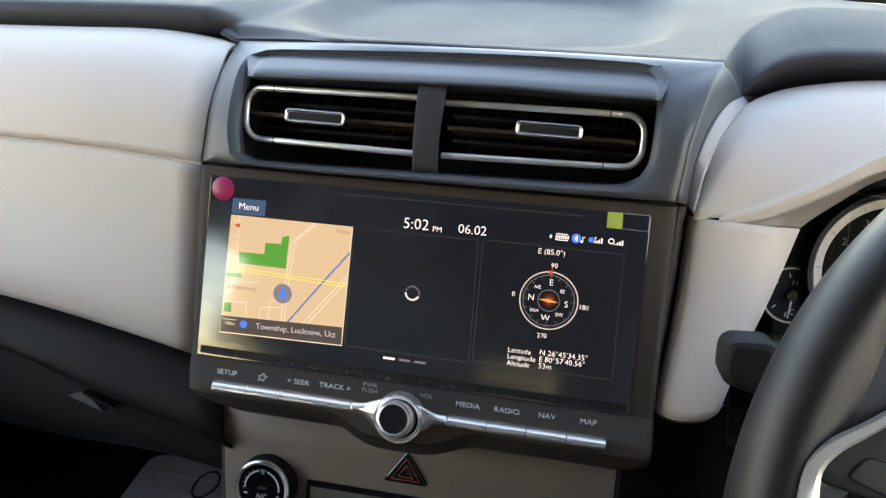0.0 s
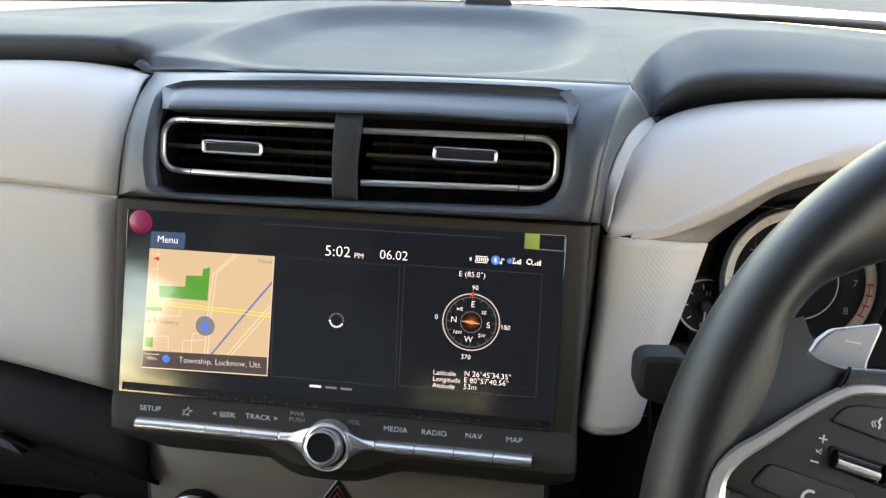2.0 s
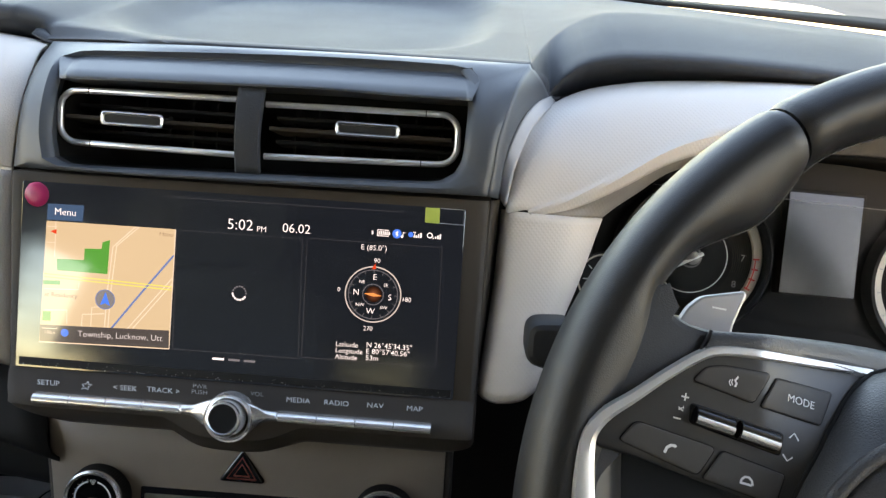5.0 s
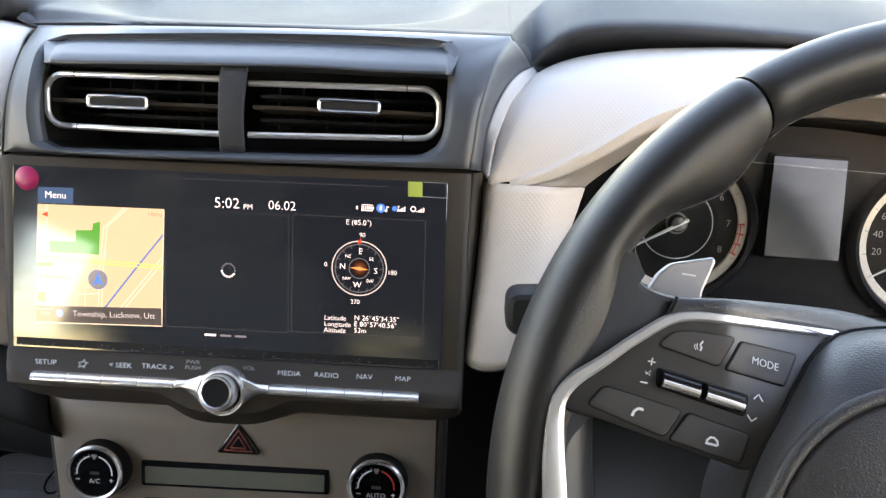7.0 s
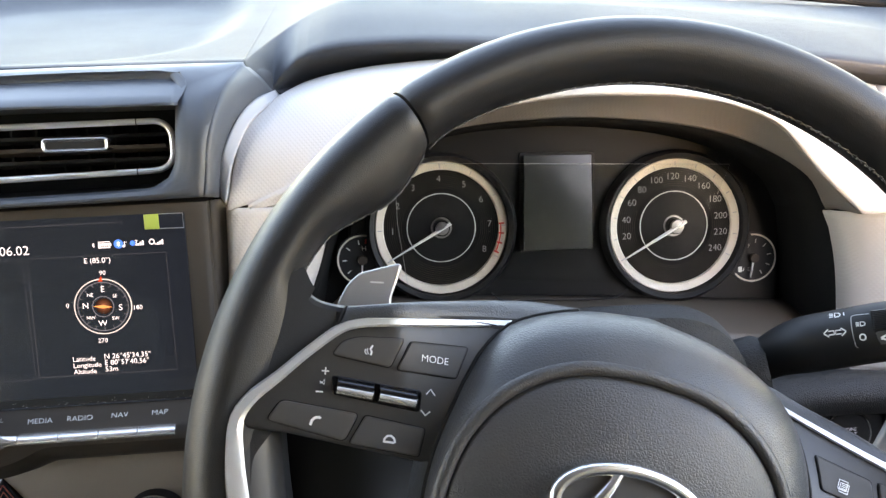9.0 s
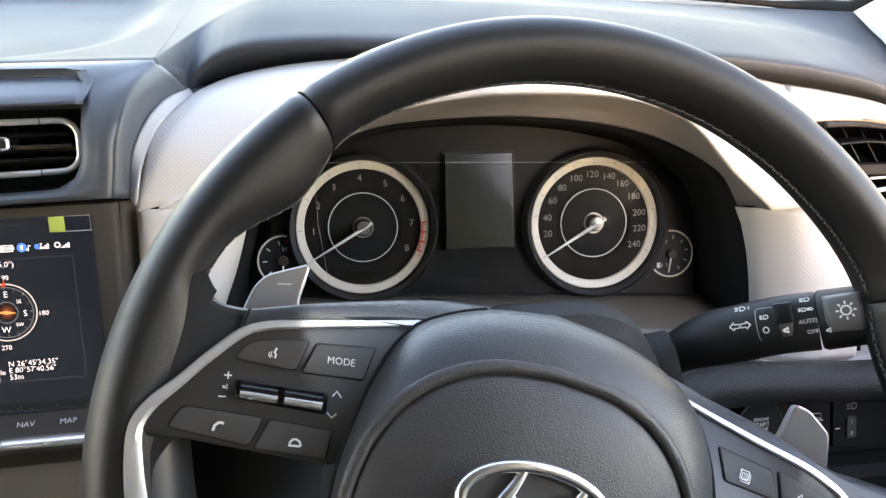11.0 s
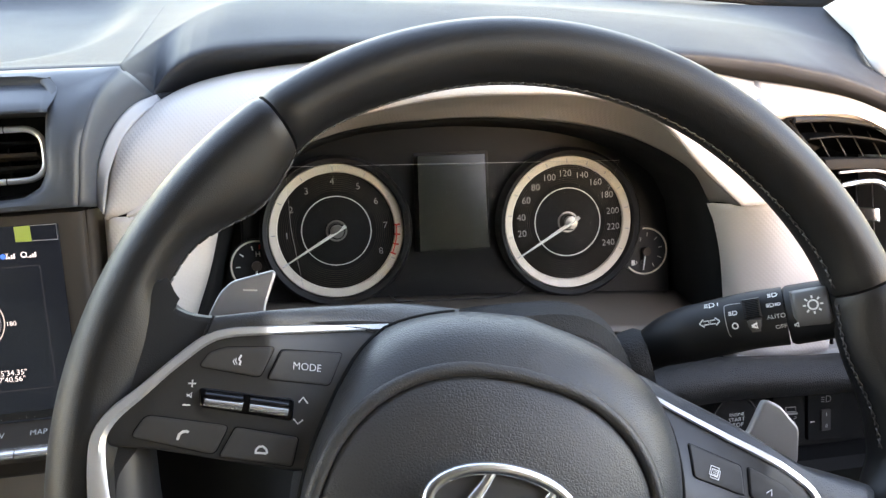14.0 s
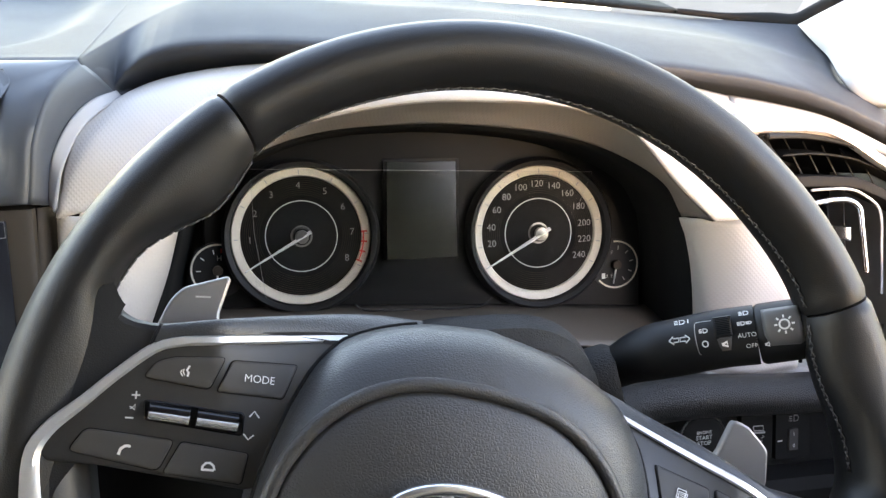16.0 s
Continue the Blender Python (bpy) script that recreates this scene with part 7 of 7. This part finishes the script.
    grid([[mark(0.0182 + 0.0090 * j / 4, -0.0100 + 0.0085 * i / 8, 0.0010 if 0 < j < 4 and 0 < i < 8 else -0.0004) for i in range(9)] for j in range(5)], bm=tb)
    part("fog_tab", tb, BUTTON, st, "plain dark tab", thick=0.0006)
    wb = bmesh.new()
    grid([[mark(0.0182 + 0.0090 * j / 5, -0.0008 + 0.0105 * i / 22, 0.0006 + 0.0005 * (i % 2)) for i in range(23)] for j in range(6)], bm=wb)
    part("wheel_switch", wb, STALKBLACK, st, "ribbed fog lamp ring", thick=0.0008)

    def draw(lines, w=0.0006):
        b = bmesh.new()
        for ln in lines:
            stroke(ln, w * 1.35, 0, b, at=lambda a, c: mark(a, c, 0.0014))
        part("symbol", b, WHITEINK, st, smooth=False)

    for q in (-1, 1):
        draw([[(q * 0.0055, 0.0), (q * 0.0031, 0.0021), (q * 0.0031, 0.0010), (q * 0.0004, 0.0010), (q * 0.0004, -0.0010), (q * 0.0031, -0.0010), (q * 0.0031, -0.0021), (q * 0.0055, 0.0)]], 0.0005)
    lamp = lambda x, z, s=1.0: [[(x, z - 0.0014 * s), (x, z + 0.0014 * s), (x + 0.0022 * s, z + 0.0010 * s), (x + 0.0028 * s, z), (x + 0.0022 * s, z - 0.0010 * s), (x, z - 0.0014 * s)]] + [[(x - 0.0028 * s, z + k * s), (x - 0.0008 * s, z + k * s)] for k in (-0.0010, 0.0, 0.0010)]
    draw(lamp(0.0010, 0.0098, 1.0) + [[(0.0055, 0.0088), (0.0055, 0.0110)]], 0.0004)
    draw(lamp(0.0128, 0.0030, 0.8) + lamp(0.0340, 0.0100, 0.9) + lamp(0.0322, 0.0042, 0.7) + lamp(0.0360, 0.0042, 0.5), 0.0004)
    draw([[(0.0128 + 0.0014 * math.cos(q * math.pi / 8), -0.0040 + 0.0016 * math.sin(q * math.pi / 8)) for q in range(17)]], 0.0005)
    draw([[(0.0212, -0.0055), (0.0238, -0.0042), (0.0238, -0.0068), (0.0212, -0.0055)]], 0.0010)
    for s, a, b in (("AUTO", 0.0342, -0.0022), ("OFF", 0.0355, -0.0082)):
        o = mark(a, b, 0.0011)
        t = b / 0.0162
        nn = nrm * math.cos(t) + upv * math.sin(t)
        uu = upv * math.cos(t) - nrm * math.sin(t)
        words(s, 0.0034, WHITEINK, Matrix.Translation(o) @ Matrix((d, uu, nn)).transposed().to_4x4(), st, "key_label")
    cb = bmesh.new()
    grid([[mark(0.0425 + 0.0185 * j / 8, -0.0115 + 0.022 * i / 10, 0.0007 if 0 < j < 8 and 0 < i < 10 else -0.0005) for i in range(11)] for j in range(9)], bm=cb)
    part("cap_panel", cb, LIGHTKEY, st, "lighter grey face of the cap", thick=0.0004)
    # lamp symbol on the end cap
    draw([[(0.0530 + 0.0024 * math.cos(q * math.pi / 8), 0.0010 + 0.0024 * math.sin(q * math.pi / 8)) for q in range(17)]] +
         [[(0.0530 + 0.0034 * math.cos(q * math.pi / 4), 0.0010 + 0.0034 * math.sin(q * math.pi / 4)), (0.0530 + 0.0050 * math.cos(q * math.pi / 4), 0.0010 + 0.0050 * math.sin(q * math.pi / 4))] for q in range(8)], 0.0007)
    draw([[(0.0420, -0.0085), (0.0440, -0.0074), (0.0440, -0.0096), (0.0420, -0.0085)]], 0.0008)

    wp = thing("wiper_stalk", "black wiper stalk with a squared end", "stalk")
    part("arm", tube(catmull([(0.345, -0.050, -0.045), (0.30, -0.056, -0.036), (0.23, -0.064, -0.022), (0.192, -0.070, -0.0175)], 16), [0.008 + 0.004 * i / 15 for i in range(16)], 16), BLACK, wp)
    part("end", slab(loop([(0.1745, -0.0275), (0.2000, -0.0330), (0.2000, -0.0040), (0.1745, -0.0055)], 0.0080, 8), -0.083, -0.058, 0.004), BLACK, wp)


column()


# ---- outer right: knee bolster, start button, switches, outer vent ----
def right_side():
    bol = DASHBOARD
    part("knee_bolster", loft([[(0.47, 0.050, -0.100), (0.56, 0.050, -0.0985), (0.66, 0.050, -0.1060), (0.82, 0.06, -0.112)],
                       [(0.47, 0.008, -0.093), (0.56, 0.006, -0.0885), (0.66, 0.008, -0.0965), (0.82, 0.02, -0.104)],
                       [(0.47, -0.006, -0.108), (0.56, -0.006, -0.1010), (0.66, -0.004, -0.1090), (0.82, 0.01, -0.117)],
                       [(0.47, 0.010, -0.126), (0.56, 0.008, -0.1170), (0.66, 0.010, -0.1220), (0.82, 0.02, -0.130)],
                       [(0.47, 0.045, -0.130), (0.56, 0.040, -0.1210), (0.66, 0.040, -0.1260), (0.82, 0.05, -0.134)]], 30, 24), DARK, bol, "grained black knee bolster", thick=0.003)
    sp = thing("switch_panel", "gloss black switch panel with small switches", "control panel")
    part("plate", box(0.50, 0.80, 0.042, 0.050, -0.185, -0.118), VOID, sp)
    part("ledge", loft([[(0.50, 0.05, -0.172), (0.80, 0.05, -0.178)], [(0.50, 0.020, -0.180), (0.80, 0.020, -0.186)], [(0.50, 0.03, -0.205), (0.80, 0.03, -0.21)], [(0.50, 0.12, -0.25), (0.80, 0.12, -0.25)]], 12, 14), VOID, sp, thick=0.003)
    sy = 0.0365
    blank = [(0.6250, 0.6520), (0.6545, 0.6850)]
    for x0, x1 in blank:
        part("switch", slab(loop([(x0, -0.1690), (x1, -0.1700), (x1, -0.1310), (x0, -0.1300)], 0.0015), sy, 0.044, 0.0006), VOID, sp)
    b = stroke([(0.6350, -0.1400), (0.6360, -0.1435), (0.6440, -0.1440), (0.6435, -0.1402), (0.6350, -0.1398)], 0.0009, sy - 0.0004)
    stroke([(0.6335, -0.1450), (0.6455, -0.1456)], 0.0016, sy - 0.0004, b)
    stroke([(0.6360, -0.1475), (0.6375, -0.1490), (0.6350, -0.1500)], 0.0006, sy - 0.0004, b)
    stroke([(0.6430, -0.1475), (0.6445, -0.1490), (0.6420, -0.1500)], 0.0006, sy - 0.0004, b)
    part("symbol", b, GREYINK, sp, smooth=False)
    words("OFF", 0.0040, GREYINK, facing(0.6400, sy - 0.0004, -0.1530), sp, "key_label")
    part("dash_mark", stroke([(0.6562, -0.1540), (0.6602, -0.1540)], 0.0010, sy - 0.0004), WHITEINK, sp, smooth=False)
    part("thumb_wheel", slab(loop([(0.6650, -0.1620), (0.6730, -0.1620), (0.6730, -0.1450), (0.6650, -0.1450)], 0.001), sy - 0.002, sy, 0.0006), BUTTON, sp)
    words("1", 0.0046, WHITEINK, facing(0.6690, sy - 0.0022, -0.1490), sp, "key_label")
    words("0", 0.0040, WHITEINK, facing(0.6690, sy - 0.0022, -0.1580), sp, "key_label")
    b = stroke([(0.6700, -0.1345), (0.6700, -0.1395), (0.6730, -0.1390), (0.6740, -0.1370), (0.6730, -0.1350), (0.6700, -0.1345)], 0.0006, sy - 0.0004)
    for q in range(3):
        stroke([(0.6655, -0.1353 - q * 0.0017), (0.6685, -0.1355 - q * 0.0017)], 0.0005, sy - 0.0004, b)
    part("symbol", b, GREYINK, sp, smooth=False)

    st = thing("start_button", "round black engine start button with a chrome ring", "button")
    cx, cy, cz = 0.5905, 0.034, -0.1424
    part("chrome_ring", lathe([(0.0192, -0.004), (0.0192, 0.0025), (0.0184, 0.0034), (0.0174, 0.0030), (0.0170, -0.004)], (cx, cy, cz), cap=False), CHROME, st, "thin chrome ring")
    part("cap", lathe([(0.0170, -0.003), (0.0168, 0.0030), (0.0150, 0.0042), (0.0004, 0.0038)], (cx, cy, cz)), VOID, st)
    for s, z, h in (("ENGINE", 0.0046, 0.0034), ("START", 0.0006, 0.0046), ("STOP", -0.0036, 0.0046)):
        words(s, h, WHITEINK, facing(cx, cy - 0.0046, cz + z), st, "key_label")

    v = thing("outer_air_vent", "black outer air vent with curved slats and silver trims", "air vent")
    part("recess", slab(loop([(0.628, -0.095), (0.82, -0.095), (0.82, 0.045), (0.74, 0.070), (0.636, 0.080)], 0.004), 0.190, 0.195, 0.001), VOID, v)
    roof = catmull([(0.6400, 0, 0.0800), (0.6762, 0, 0.0800), (0.7044, 0, 0.0750), (0.7225, 0, 0.069), (0.8, 0, 0.042)], 24)
    part("lining", grid([[p + Vector((0, y, dz)) for p in roof] for y, dz in ((0.038, 0.0), (0.080, 0.002), (0.191, 0.002))]), VOID, v, thick=0.002)
    part("lining", grid([[(0.6400, y, 0.080), (0.6560, y, 0.062), (0.668, y, 0.045), (0.676, y, 0.02), (0.678, y, -0.095)] for y in (0.040, 0.191)]), VOID, v, thick=0.002)
    part("upper_rim", tube(catmull([(0.6439, 0.036, 0.0789), (0.6762, 0.036, 0.0779), (0.7044, 0.036, 0.073), (0.7225, 0.036, 0.067), (0.8, 0.045, 0.04)], 30), 0.0022, 8), BLACK, v)
    path = catmull([(0.6594, 0.04, 0.0641), (0.6838, 0.04, 0.0647), (0.7075, 0.04, 0.062), (0.7258, 0.04, 0.0575), (0.8, 0.05, 0.028)], 24)
    part("slat", grid([[p + Vector((0, dy, dz)) for p in path] for dy, dz in ((0.030, 0.004), (0.003, 0.0012), (0.0, 0.0006), (0.0, -0.0004), (0.003, -0.0010), (0.030, 0.002))]), VOID, v)
    path = catmull([(0.6706, 0.038, 0.0442), (0.6871, 0.038, 0.0439), (0.7061, 0.038, 0.0427), (0.7244, 0.038, 0.0406), (0.8, 0.045, 0.008)], 24)
    part("slat", grid([[p + Vector((0, dy, dz)) for p in path] for dy, dz in ((0.030, 0.0050), (0.003, 0.0048), (0.0, 0.0038), (-0.001, 0.0), (0.0, -0.0036), (0.003, -0.0044), (0.030, -0.004))]), VOID, v, "broad dark crossbar")
    part("edge_line", tube(catmull([(0.6809, 0.036, 0.0377), (0.6951, 0.036, 0.038), (0.7118, 0.036, 0.0373), (0.7229, 0.036, 0.034), (0.7394, 0.036, 0.0209), (0.7426, 0.036, -0.0097), (0.7439, 0.036, -0.045)], 40), 0.0010, 8), GREYTRIM, v, "thin grey edge")
    for i in range(7):
        x = 0.662 + i * 0.0165
        part("vane", tube([(x - 0.004, 0.062, 0.080 - 0.20 * (x - 0.662)), (x + 0.012, 0.056, 0.046 - 0.22 * (x - 0.662))], 0.0011, 6, flat=0.5), BLACK, v)
    for i in range(3):
        x = 0.700 + i * 0.014
        part("vane", tube([(x, 0.062, 0.030), (x + 0.004, 0.060, -0.060)], 0.0012, 6, flat=0.5), BLACK, v)
    arc = catmull([(0.6723, 0.03, 0.082), (0.6911, 0.03, 0.0803), (0.7128, 0.03, 0.0722), (0.739, 0.03, 0.0562), (0.8, 0.035, 0.03)], 24)
    part("silver_arc", grid([[p + Vector((0, dy, dz * min(1.0, 0.12 + i / 9))) for i, p in enumerate(arc)] for dy, dz in ((0.010, 0.0060), (0.0015, 0.0045), (0.0, 0.0035), (-0.0006, 0.0), (0.0, -0.0030), (0.002, -0.0038), (0.010, -0.003))]), SATIN, v, "satin silver arc")
    part("chrome_frame", tube(catmull([(0.6798, 0.032, 0.0283), (0.6965, 0.032, 0.03), (0.7109, 0.032, 0.0289), (0.7189, 0.032, 0.023), (0.7218, 0.032, 0.0092), (0.7244, 0.032, -0.0081), (0.7269, 0.032, -0.0256)], 40), 0.0021, 10), CHROME, v, "chrome frame")
    part("tab", slab(loop([(0.703, 0.0099), (0.7078, 0.0096), (0.7086, -0.0014), (0.7043, 0.0005)], 0.0010), 0.026, 0.050, 0.001), CHROME, v)


right_side()
